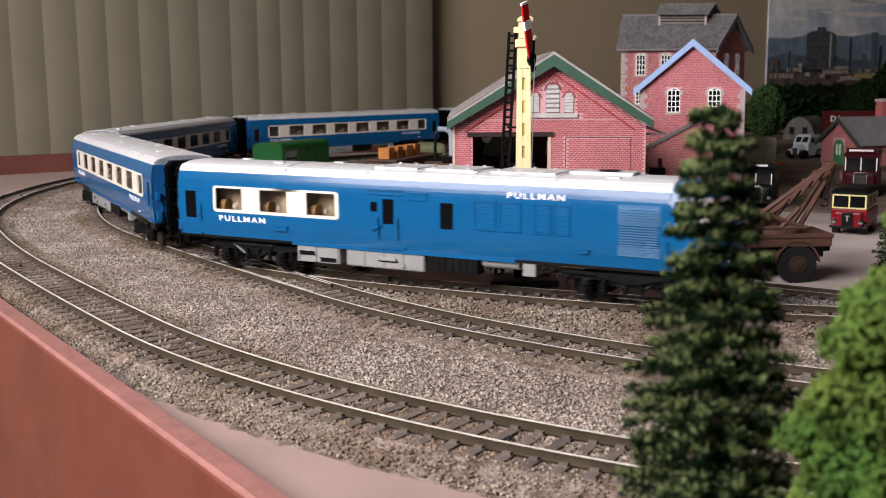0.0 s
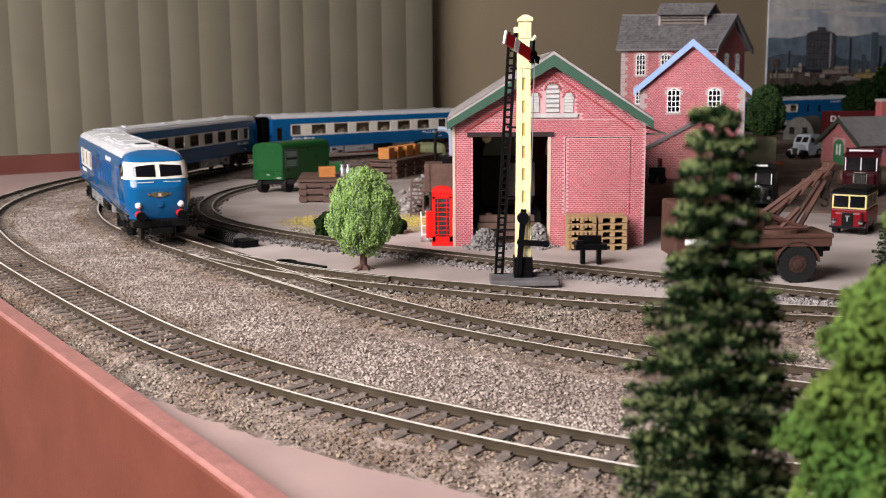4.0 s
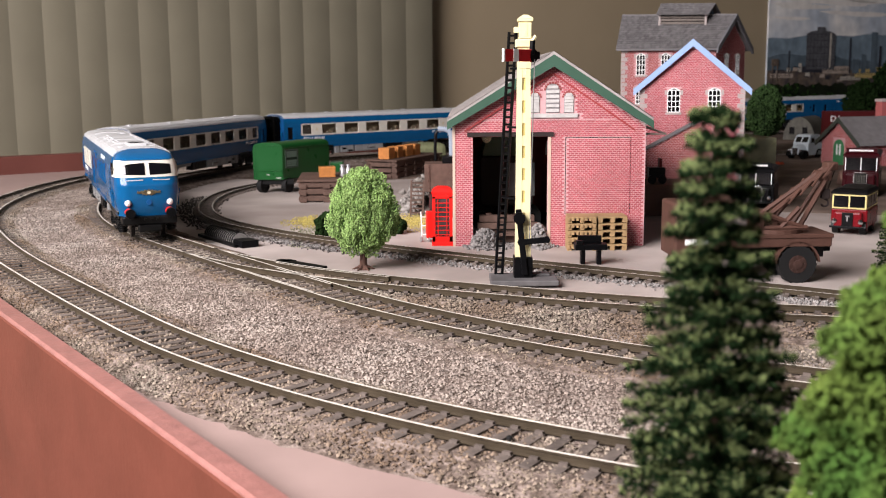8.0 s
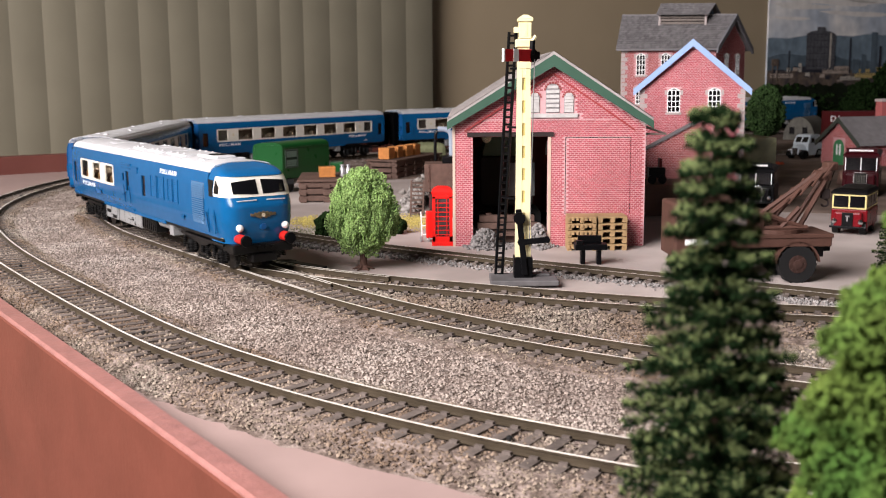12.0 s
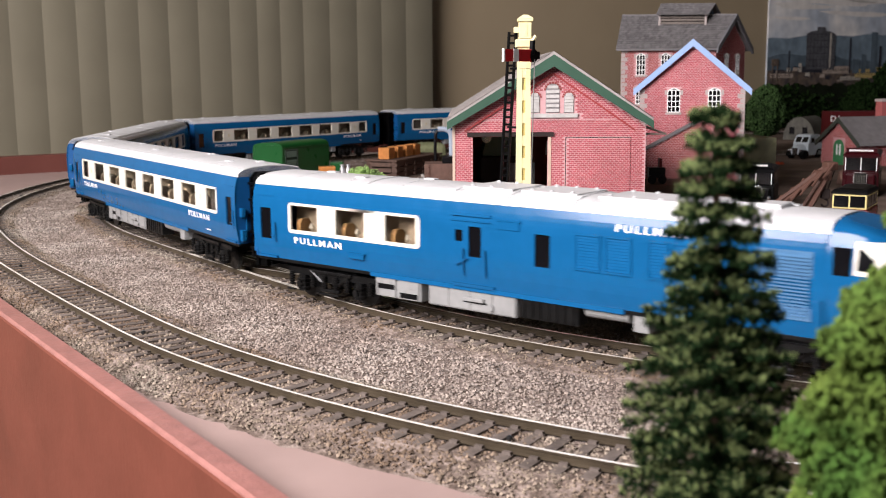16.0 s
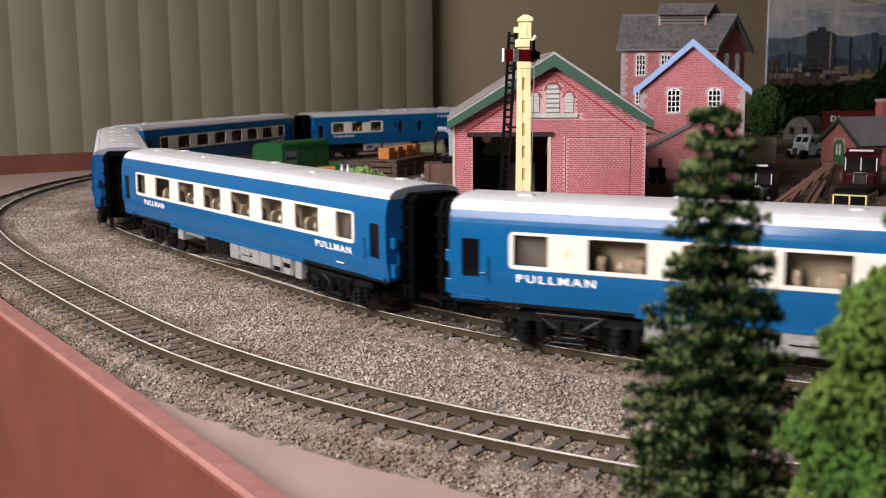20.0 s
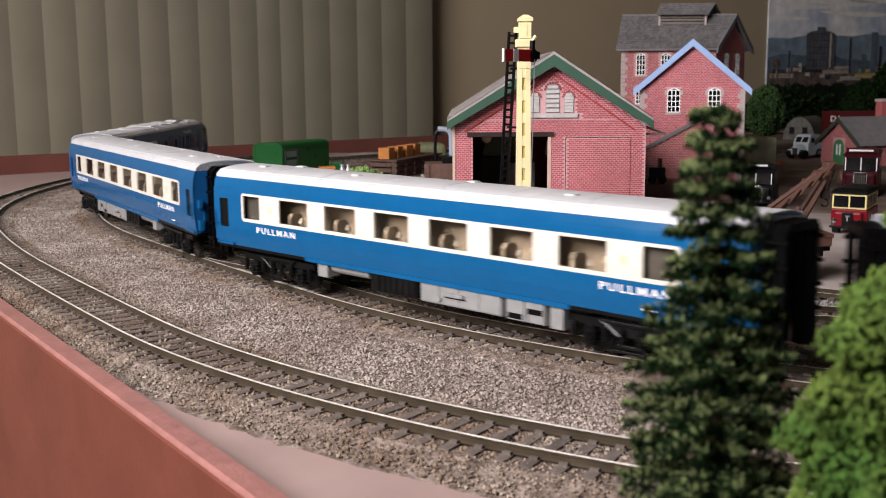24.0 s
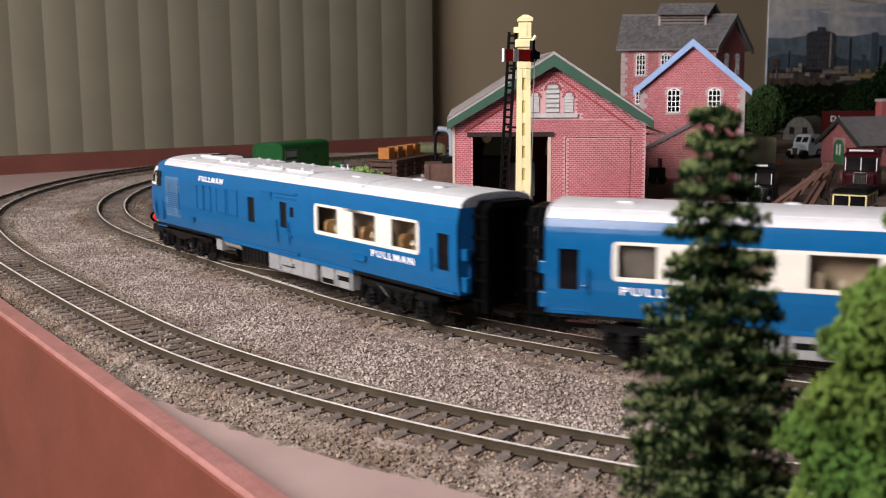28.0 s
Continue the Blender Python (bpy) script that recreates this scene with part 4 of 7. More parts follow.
    # nose: one rounded skin, white round the windscreens
    part("cab_shell", cab_skin(13.2, 48.5, 40), BLUE, v, "rounded blue cab nose", smooth=True)
    ws = part("windscreen_surround", cab_skin(34.2, 43.2, 8, 241.6, 0.16), WHITE, v, "white windscreen surround", smooth=True)
    brow = B()
    loft(brow, [[(bulge(y, z) + dx, y, z) for z, dx in ((43.0, 0.1), (43.2, 0.7), (44.0, 0.6), (44.8, 0.1))] for y in [-13.0 + 26.0 * i / 16 for i in range(17)]])
    part("brow", brow, BLUE, v, smooth=True)
    for sy in (-1, 1):
        part("windscreen", cab_pane(sy, 1.2, 12.6, (35.4, 41.7, 35.8, 40.8)), DARK_PANE, ws, "dark windscreen pane")
        y = sy * HALF
        ql = B()
        for k in range(4):
            xa, xb = 242.6 + k * 1.05, 242.6 + (k + 1) * 1.05
            top = lambda x: 41.6 - 0.85 * (x - 243.2) if x > 243.2 else 41.6
            q = []
            for x, z in ((xa, 35.6), (xb, 35.6), (xb, top(xb)), (xa, top(xa))):
                wz = nose_w(z)
                q.append((x, sy * (wz * max(0.0, 1 - ((x - CAB) / (nose_x(z) - CAB)) ** NP) ** (1 / NP) + 0.42), z))
            vs = [ql.verts.new(p) for p in q]
            ql.faces.new(vs)
        part("quarterlight", ql, DARK_PANE, ws)
        dl = B()
        box(dl, 236.0, min(y, y - 0.6 * sy), 33.8, 240.8, max(y, y - 0.6 * sy) + (0.08 if sy > 0 else 0), 41.4)
        for q in dl.verts:
            q.co.y += 0.06 * sy
        part("cab_door_light", dl, DARK_PANE, v)
        dr = B()
        for x in (235.0, 242.2):
            box(dr, x - 0.12, min(y - 0.3 * sy, y + 0.14 * sy), SOLE + 2.0, x + 0.12, max(y - 0.3 * sy, y + 0.14 * sy), 28)
        part("cab_door", dr, BLUE, v)
        hr = B()
        for x in (233.6, 243.4):
            rod(hr, (x, y + 0.7 * sy, 17.5), (x, y + 0.7 * sy, 26.5), 0.3, n=6)
        rod(hr, (240.6, y + 0.6 * sy, 25), (243.4, y + 0.6 * sy, 25.4), 0.3, n=6)
        part("grab_rail", hr, BLUE, v)
        wp = B()
        rod(wp, (bulge(2.5, 32.8) + 0.3, sy * 2.5, 32.8), (bulge(11.5, 32.6) + 0.3, sy * 11.5, 32.6), 0.3, n=6)
        part("wiper_rail", wp, SILVER, v)
        lamp = B()
        ball(lamp, (bulge(11, 20.6) + 0.4, sy * 11.0, 20.6), 1.75, 12)
        part("headlamp", lamp, BULB, v, "white headlamp")
        bf = B()
        rod(bf, (253, sy * 10.6, 15.6), (259.5, sy * 10.6, 15.6), 2.3, 2.1, n=14)
        b = part("buffer", bf, RED, v, "red buffer housing")
        hd = B()
        rod(hd, (259.5, sy * 10.6, 15.4), (262.0, sy * 10.6, 15.4), 1.2, n=10)
        rod(hd, (261.4, sy * 10.6, 15.4), (262.4, sy * 10.6, 15.4), 2.7, 2.5, n=16)
        part("buffer_head", hd, BLACK, b)
    cr = B()
    for i in range(-6, 7):
        q = abs(i)
        box(cr, 256.2, i * 0.95 - 0.42, 24.9 + 0.5 * (q > 3) + 0.06 * q, 256.95 + 0.12 * (i % 2), i * 0.95 + 0.42, 27.9 - 0.16 * q - 0.3 * (q % 2), 0.12)
    for sy in (-1, 1):
        rod(cr, (256.6, sy * 1.0, 24.6), (256.6, sy * 5.8, 26.8), 0.3, n=5)
    part("crest", cr, GOLD, v, "gilt nose crest")
    part("shield", rod(B(), (256.5, 0, 26.1), (257.1, 0, 26.1), 0.9, n=10), CREST, v)
    dot = B()
    rod(dot, (255.0, 0, 20.8), (256.7, 0, 20.8), 1.7, 1.4, n=14)
    part("nose_disc", dot, DEEP_BLUE, v)
    sk = B()
    box(sk, 243, -14.5, 8.6, 256.0, 14.5, 13.2, 0.8)
    box(sk, 250, -6, 4.8, 257.0, 6, 8.6, 0.6)
    for y in (-2.5, 1.0, 4.0):
        box(sk, 256, y - 0.7, 11.0, 257.4, y + 0.7, 12.2)
    part("buffer_beam", sk, UNDER, v, "black buffer beam")
    frame_floor(v, 0, 249)
    seats(v, wins, AMBER)
    end_wall(v, 0, -1)
    gangway(v, 0, -1)
    coupling(v, 0, -1)
    bogie(v, PIV)
    bogie(v, 220, True, 1.25)
    tw = B()
    for sy in (-1, 1):
        prism(tw, [(192, 12.6), (246, 12.6), (246, 11.5), (231, 11.2), (222, 9.0), (216, 9.0), (204, 11.4), (192, 11.6)], "y", sy * 14.5, sy * 15.4)
    part("bogie_frame", tw, UNDER, v)
    under_boxes(v, [(66, 88.4, 6.6, TANK, "silver equipment case"), (92, 130.5, 6.6, TANK, "silver equipment case"), (132, 155, 7.2, UNDER, "black battery box"),
                    (157, 173, 9.6, TANK, "silver air tank"), (175, 180.5, 8.6, TANK, "silver box")])
    return v


# ---- how the train runs: nose position along the line ----
def lead(path):
    p = path[::-1]
    run = np.r_[0, np.cumsum(np.hypot(np.diff(p[:, 0]), np.diff(p[:, 1])))]
    return run, p[:, 0], p[:, 1]


JOIN = 2.2744
_run, _x, _y = lead(MAIN)
_i = int(np.searchsorted(_run, JOIN))
_br = BRANCH[::-1]
_k = int(np.argmin((_br[:, 0] - _x[_i]) ** 2 + (_br[:, 1] - _y[_i]) ** 2)) + 2
_bx, _by = np.r_[_x[:_i], _br[_k:, 0]], np.r_[_y[:_i], _br[_k:, 1]]
LINE_A = (np.r_[0, np.cumsum(np.hypot(np.diff(_bx), np.diff(_by)))], _bx, _by)
LINE_B = (_run, _x, _y)

NOSE = [(0, 2.5485), (0.5, 2.5077), (1, 2.4655), (1.5, 2.4225), (2, 2.3838), (2.5, 2.347), (3, 2.3065), (3.5, 2.2640), (4, 2.2345), (4.5, 2.2180), (5, 2.2110), (5.5, 2.2090),
        (6, 2.2090), (6.5, 2.2090), (7, 2.2104), (7.5, 2.2148), (8, 2.2204), (8.5, 2.2256), (9, 2.2317), (9.5, 2.2390), (10, 2.2494), (10.5, 2.2663),
        (11, 2.2932), (11.5, 2.3196), (12, 2.3441), (12.5, 2.3727), (13.5, 2.4390), (14.5, 2.5130), (15, 2.5510), (15.5, 2.5913), (16, 2.6342), (16.5, 2.6801),
        (17, 2.7290), (17.5, 2.7781), (18, 2.8274), (18.5, 2.8777), (19, 2.9284), (19.5, 2.9794), (20, 3.0298), (20.5, 3.0797), (21, 3.1305), (21.5, 3.1816),
        (22.5, 3.2870), (23.5, 3.3900), (24, 3.4426), (24.5, 3.4978), (25, 3.5541), (25.5, 3.6117), (26, 3.6693), (26.5, 3.7290), (27, 3.7915), (27.5, 3.8529), (28, 3.9139)]


def along(line, s):
    run, x, y = line
    if s > run[-1]:
        d = Vector((x[-1] - x[-4], y[-1] - y[-4])).normalized()
        return Vector((x[-1] + d.x * (s - run[-1]), y[-1] + d.y * (s - run[-1])))
    return Vector((float(np.interp(s, run, x)), float(np.interp(s, run, y))))


def stand(line, nose, k, turned):
    """Pose of vehicle k of the train (0 leads) for a nose position."""
    ln = (PL if k in (0, 5) else CL) / 1000
    f = nose if k == 0 else nose - (PL + GAP + (k - 1) * (CL + GAP)) / 1000
    a, b = along(line, f - ln + PIV / 1000), along(line, f - PIV / 1000)
    d = (b - a).normalized()
    o = (a + b) / 2 - d * ln / 2
    h = math.degrees(math.atan2(d.y, d.x))
    if turned:
        o, h = o + d * ln, h + 180
    return pose(o.x, o.y, 0, 0, 0, h)


def motions():
    for k, v in enumerate(TRAIN):
        walk(v, [(t, stand(LINE_A if t <= 9 else LINE_B, s, k, k in (2, 3, 5))) for t, s in NOSE])
    up, down = (pose(0.0030, -0.0040, 0.1015, 0, 74, 55), pose(0.0030, -0.0040, 0.1015, 0, 0, 55))
    walk(SIGNAL_ARM, [(0, up), (3.6, up), (4.2, down), (28, down)])
    off, on = pose(-0.0020, -0.0050, 0.0190, 0, 33, 0), pose(-0.0008, -0.0050, 0.0190, 0, -6, 0)
    walk(LEVER, [(0, off), (3.6, off), (4.2, on), (28, on)])


TRAIN = [bow(power_car("blue model power car with white windscreen surround leading the train"))]
_c = bow(coach("blue model coach with cream window band and grey roof"))
TRAIN.append(_c)
for _n in range(3):
    TRAIN.append(copy_thing(_c, pose(0, 0, 0)))
TRAIN.append(copy_thing(TRAIN[0], pose(0, 0, 0)))
TRAIN[-1]["label"] = "blue model power car at the rear of the train"
# ---- signal ----
def signal():
    s = thing("semaphore_signal", "tall cream lattice-post semaphore signal with red arm on a grey base", "railway signal", pose(0.0362, 0.4835, -0.006))
    bs = B()
    box(bs, -15, -11, 0, 15.5, 9, 2.6, 0.5)
    box(bs, 3, 0, 2.6, 12.5, 6.5, 3.6, 0.3)
    part("base_plate", bs, mat("dark_grey_base_plastic", (0.10, 0.095, 0.095), 0.6, vary=0.2, size=0.004), s, "grey plastic base plate")
    fb = B()
    box(fb, -4.2, -4.2, 2.6, 4.2, 4.2, 12, 0.3)
    part("foot_box", fb, BLACK, s)
    post = B()

    def half(z):
        return 3.55 - 0.85 * (z - 10) / 100
    # two flanges with a slotted web between
    for sx in (-1, 1):
        loft(post, [[(sx * half(z), -2.4, z), (sx * 0.75, -2.4, z), (sx * 0.75, 2.4, z),
                     (sx * half(z), 2.4, z)] for z in (9, 60, 108)])
    for k in range(10):
        z = 12 + k * 10
        box(post, -0.8, -2.3, z, 0.8, 2.3, z + 4.6)
    p = part("post", post, CREAM, s, "cream slotted post")
    # recessed web in a darker cream: shade in the slots is put into the colour
    web = B()
    loft(web, [[(-0.8, -1.6, z), (0.8, -1.6, z), (0.8, 1.6, z), (-0.8, 1.6, z)] for z in (10, 60, 108)])
    part("web", web, mat("shaded_cream_plastic", (0.62, 0.50, 0.20), 0.5), p)
    cap = B()
    box(cap, -3.7, -3.4, 105.2, 3.8, 3.4, 108.6, 0.3)
    box(cap, -2.6, -2.6, 96, 3.0, 2.6, 109)
    box(cap, -2.2, -2.6, 108.6, 3.2, 2.6, 116.4, 0.2)
    box(cap, 0.1, -2.9, 110.0, 1.2, -2.4, 115.4)
    box(cap, -2.8, -3.2, 116.2, 4.0, 3.2, 117.6, 0.25)
    loft(cap, [[(-2.8, -3.2, 117.6), (4.0, -3.2, 117.6), (4.0, 3.2, 117.6), (-2.8, 3.2, 117.6)], [(-.4, -.8, 119.2), (1.6, -.8, 119.2), (1.6, .8, 119.2), (-.4, .8, 119.2)]])
    box(cap, -4.4, -1.2, 111.4, -2.2, 1.2, 114.0, 0.2)
    rod(cap, (3.0, -3, 106.5), (5.0, -3, 110.0), 0.9, n=6)
    part("cap", cap, CREAM, s)
    ladder = B()
    for dx in (-1.5, 1.5):
        rod(ladder, (-10.6 + dx, 6, 1), (-4.6 + dx, 4, 112), 0.72, n=6)
    for k in range(34):
        f = (k + 0.5) / 34
        x, y, z = -10.6 + 6.0 * f, 6 - 2 * f, 1 + 111 * f
        rod(ladder, (x - 1.5, y, z), (x + 1.5, y, z), 0.55, n=5)
    for z in (38, 70, 96):
        f = z / 112
        rod(ladder, (-10.6 + 6 * f, 6 - 2 * f, z), (-2, 1, z), 0.5, n=5)
    part("ladder", ladder, BLACK, s, "black access ladder")
    wire = B()
    rod(wire, (4.6, -3, 100), (2.6, -4.5, 17), 0.25, n=5)
    part("pull_wire", wire, mat("grey_wire", (0.25, 0.24, 0.23), 0.5, metal=0.5), s)
    br = B()
    rod(br, (3.4, -3.4, 102), (3.6, -3.4, 108), 1.2, n=8)
    part("lamp_case", br, BLACK, s)
    arm = B()
    box(arm, -22.5, -0.4, -2.6, 0.5, 0.4, 2.6, 0.15)
    a = part("signal_arm", arm, ARM_RED, s, "red semaphore arm with a white stripe")
    part("stripe", box(B(), -15.5, -0.6, -2.65, -11.5, 0.6, 2.65), PRINT, a)
    part("arm_tip", box(B(), -23.4, -0.5, -2.7, -22.4, 0.5, 2.7), PRINT, a)
    sp = B()
    rod(sp, (1.5, -0.7, 0), (1.5, 0.7, 0), 3.0, n=14)
    box(sp, 1.0, -0.5, -1.5, 7.0, 0.5, 1.8, 0.3)
    part("spectacle", sp, BLACK, a, "black spectacle plate")
    lv = B()
    rod(lv, (0, -0.8, 0), (0, 1.2, 0), 1.9, n=12)
    box(lv, -0.6, -0.7, -1.3, 11.6, 0.7, 1.3, 0.3)
    box(lv, -1.3, -0.6, -15.0, 1.3, 0.8, 15.0, 0.3)
    rod(lv, (0, -1.6, 11.0), (0, 1.2, 11.0), 2.7, n=14)
    rod(lv, (11.2, -0.9, 0), (11.2, 1.0, 0), 1.5, n=10)
    return s, a, part("balance_lever", lv, BLACK, s, "black balance weight lever")


SIGNAL, SIGNAL_ARM, LEVER = signal()


# ---- brickwork ----
def bricks(name, parent, material, inside, x1, z1, w=1.90, h=0.80, joint=0.28, proud=0.15, y=0.0, x0=0.0, z0=0.0, m=None):
    """Stretcher courses on the face y, as one mesh; inside(x, z) keeps a brick."""
    verts, faces = [], []
    course = 0
    z = z0 + joint / 2
    while z < z1:
        x = x0 - (w + joint) * (0.5 if course % 2 else 0)
        while x < x1:
            if inside(x + w * 0.15, z + h * 0.2) and inside(x + w * 0.85, z + h * 0.8) and inside(x + w * 0.15, z + h * 0.8) and inside(x + w * 0.85, z + h * 0.2):
                i = len(verts)
                e = 0.06
                verts += [(x, y, z), (x + w, y, z), (x + w, y, z + h), (x, y, z + h),
                          (x + e, y - proud, z + e), (x + w - e, y - proud, z + e), (x + w - e, y - proud, z + h - e), (x + e, y - proud, z + h - e)]
                faces += [(i + 4, i + 5, i + 6, i + 7), (i, i + 1, i + 5, i + 4), (i + 1, i + 2, i + 6, i + 5), (i + 2, i + 3, i + 7, i + 6), (i + 3, i, i + 4, i + 7)]
            x += w + joint
        z += h + joint
        course += 1
    ob = raw(name, [(a / 1000, b / 1000, c / 1000) for a, b, c in verts], faces, material, parent)
    if m is not None:
        ob.matrix_basis = m
    return tagged(ob, kind="stuff")


def arch(cx, half, z0, z1, n=8):
    """Outline of a round-headed opening."""
    zc = z1 - half
    return [(cx - half, z0)] + [(cx + half, z0)] + [(cx + half * math.cos(math.pi * i / n), zc + half * math.sin(math.pi * i / n)) for i in range(n + 1)]


def in_arch(x, z, cx, half, z0, z1):
    zc = z1 - half
    return abs(x - cx) < half and z0 < z and (z < zc or (x - cx) ** 2 + (z - zc) ** 2 < half ** 2)


def slates(name, parent, p0, along, up, n_along, n_up, material, thick=0.35):
    """Overlapping slates on a slope: p0 a lower corner, along and up whole edges, in mm."""
    p0, along, up = Vector(p0), Vector(along), Vector(up)
    nrm = along.cross(up).normalized()
    if nrm.z < 0:
        nrm = -nrm
    verts, faces = [], []
    rng = random.Random(4)
    for j in range(n_up):
        for i in range(-1, n_along):
            a0 = max(0.0, (i + (0.5 if j % 2 else 0)) / n_along)
            a1 = min(1.0, (i + 1 + (0.5 if j % 2 else 0)) / n_along)
            if a1 <= a0:
                continue
            b0, b1 = j / n_up, min(1.0, (j + 1.25) / n_up)
            g = 0.04 / n_along
            k = len(verts)
            t = thick * rng.uniform(0.8, 1.2)
            for a, b, q in ((a0 + g, b0, t), (a1 - g, b0, t), (a1 - g, b1, 0.05), (a0 + g, b1, 0.05), (a0 + g, b0, 0), (a1 - g, b0, 0)):
                verts.append(tuple((p0 + along * a + up * b + nrm * q) / 1000))
            faces += [(k, k + 1, k + 2, k + 3), (k + 4, k + 5, k + 1, k)]
    return tagged(raw(name, verts, faces, material, parent), kind="stuff")


def goods_shed():
    s = thing("goods_shed", "pink-red brick model goods shed with green bargeboards", "building", pose(0.0062, 0.594, -0.007, 0, 0, -1.5))
    W, E, A, D = 105.0, 66.4, 101.3, 150.0
    cx = 54.3
    top = lambda x: E + (A - E) * (1 - abs(x - cx) / (cx if x < cx else W - cx))
    arches = [(44.4, 2.7, 73.5, 84.4), (54.1, 3.8, 73.5, 89.3), (62.9, 2.7, 73.5, 84.4)]

    def solid_at(x, z):
        if not (0 <= x <= W and 0 <= z < top(x) - 0.2):
            return False
        if 10.6 < x < 51.6 and z < 60.7:
            return False
        if any(in_arch(x, z, c, h + 0.9, a, b + 0.9) for c, h, a, b in arches):
            return False
        if 36.5 < x < 69.5 and 70.6 < z < 73.5:
            return False
        return not ((abs(x - 61.4) < 0.35 or abs(x - 96.9) < 0.35) and 18 < z < 60) and not (61.4 < x < 96.9 and abs(z - 60) < 0.35)
    wall = B()
    # front sheet around the doorway
    prism(wall, [(0, 0), (10.5, 0), (10.5, 60.8), (51.7, 60.8), (51.7, 0), (W, 0), (W, E), (cx, A), (0, E)], "y", 0, 4)
    part("front_wall", wall, MORTAR, s, "pink-red brick gable wall")
    side = B()
    box(side, 0, 4, 0, 4, D, E)
    box(side, W - 4, 4, 0, W, D, E)
    prism(side, [(0, 0), (W, 0), (W, E), (cx, A), (0, E)], "y", D, D + 4)
    part("side_wall", side, BRICK_B, s)
    bricks("brickwork", s, BRICK, solid_at, W, A)
    # raised corbel line under the verge
    cb = B()
    for x0, x1 in ((cx, 6), (cx, W - 6)):
        za, zb = top(x0) - 6.0, top(x1) - 6.0
        loft(cb, [[(x, -0.9, z), (x, 0, z), (x, 0, z - 1.1), (x, -0.9, z - 1.1)] for x, z in ((x0, za), (x1, zb))])
    part("corbel_course", cb, mat("dark_red_brick", (0.34, 0.06, 0.06), 0.75), s)
    lt = B()
    box(lt, 7.5, -1.0, 60.8, 54.8, 3, 63.2)
    part("lintel", lt, LINTEL, s, "dark timber door lintel")
    jb = B()
    box(jb, 51.8, -0.5, 0, 53.4, 3.9, 61.4)
    box(jb, -0.6, -0.3, 0, 0.9, 3.9, E)
    part("door_jamb", jb, mat("pale_card_edge", (0.55, 0.42, 0.33), 0.8), s)
    lv = B()
    for c, h, a, b in arches:
        # grey backing sheet: the shade between the slats is in its colour
        w = part("louvre_window", prism(B(), arch(c, h, a, b), "y", -0.15, 1.0), mat("grey_louvre_shadow", (0.30, 0.28, 0.28), 0.7), s, "round-headed louvred opening")
        sl = B()
        n = 6
        for i in range(n):
            z = a + 0.4 + i * (b - a - 0.6) / n
            hw = h - 0.3 if z < b - h else math.sqrt(max(0.05, h * h - (z + 1.2 - (b - h)) ** 2)) - 0.2
            if hw > 0.4:
                prism(sl, [(-0.2, z), (-0.75, z + 0.1), (-0.35, z + 1.7), (-0.2, z + 1.7)], "x", c - hw, c + hw)
        part("slat", sl, LOUVRE, w)
        ring = B()
        zc = b - h
        for i in range(9):
            t0, t1 = math.pi * i / 9 + 0.03, math.pi * (i + 1) / 9 - 0.03
            prism(ring, [(c + h * math.cos(t0), zc + h * math.sin(t0)), (c + (h + 1.1) * math.cos(t0), zc + (h + 1.1) * math.sin(t0)),
                         (c + (h + 1.1) * math.cos(t1), zc + (h + 1.1) * math.sin(t1)), (c + h * math.cos(t1), zc + h * math.sin(t1))], "y", -0.4, 0.1)
        part("arch_brick", ring, BRICK_B, w)
    for xa, xb, za, zb in ((61.2, 61.6, 18, 60), (96.7, 97.1, 18, 60), (61.2, 97.1, 59.8, 60.2)):
        part("panel_joint", box(B(), xa, -0.12, za, xb, 0.05, zb), LINTEL, s)
    part("string_course", box(B(), 16.0, -0.35, 69.6, W - 16.0, 0.0, 70.0), MORTAR, s, "thin pale string course")
    sill = B()
    box(sill, 36.5, -1.2, 71.0, 67.6, 0, 73.2)
    part("sill", sill, LOUVRE, s)
    # roof
    rf = B()
    for sx in (-1, 1):
        xe = -3.2 if sx < 0 else W + 3.2
        ze = E + 4.2
        za = A + 5.2
        loft(rf, [[(cx, -4.5, za), (cx, -4.5, za - 3), (xe, -4.5, ze - 3), (xe, -4.5, ze)], [(cx, D + 6, za), (cx, D + 6, za - 3), (xe, D + 6, ze - 3), (xe, D + 6, ze)]])
    r = part("roof", rf, PALE_SLATE, s, "pale weathered slate roof")
    for sx in (-1, 1):
        xe = -3.4 if sx < 0 else W + 3.4
        slates("slate_course", r, (xe, -4.6, E + 4.2), (0, D + 11, 0), (cx - xe, 0, A - E + 1.0), 34, 14, PALE_SLATE)
    bb = B()
    for sx in (-1, 1):
        xe = -3.4 if sx < 0 else W + 3.4
        ze, za = E + 2.7, A + 3.5
        prism(bb, [(cx, za), (cx, za - 6.4), (xe, ze - 4.2), (xe, ze)], "y", -5.6, -4.5)
    part("bargeboard", bb, GREEN_TRIM, s, "dark green bargeboard")
    cn = B()
    prism(cn, [(W, 66.4), (W, 65.4), (W + 12, 61.0), (W + 12, 62.0)], "y", 5, D - 20)
    prism(cn, [(W, 62.2), (W, 61.0), (W + 12, 61.0), (W + 12, 61.6)], "y", 4, 5.4)
    part("side_canopy", cn, mat("dull_beige_canopy", (0.21, 0.175, 0.15), 0.7, vary=0.2), s, "small side canopy on a bracket")
    # inside: loading platform and roof truss
    pf = B()
    box(pf, 64, 8, 0, 101, D - 2, 14)
    part("loading_platform", pf, mat("brown_platform", (0.12, 0.07, 0.05), 0.8, vary=0.2), s)
    return s


goods_shed()


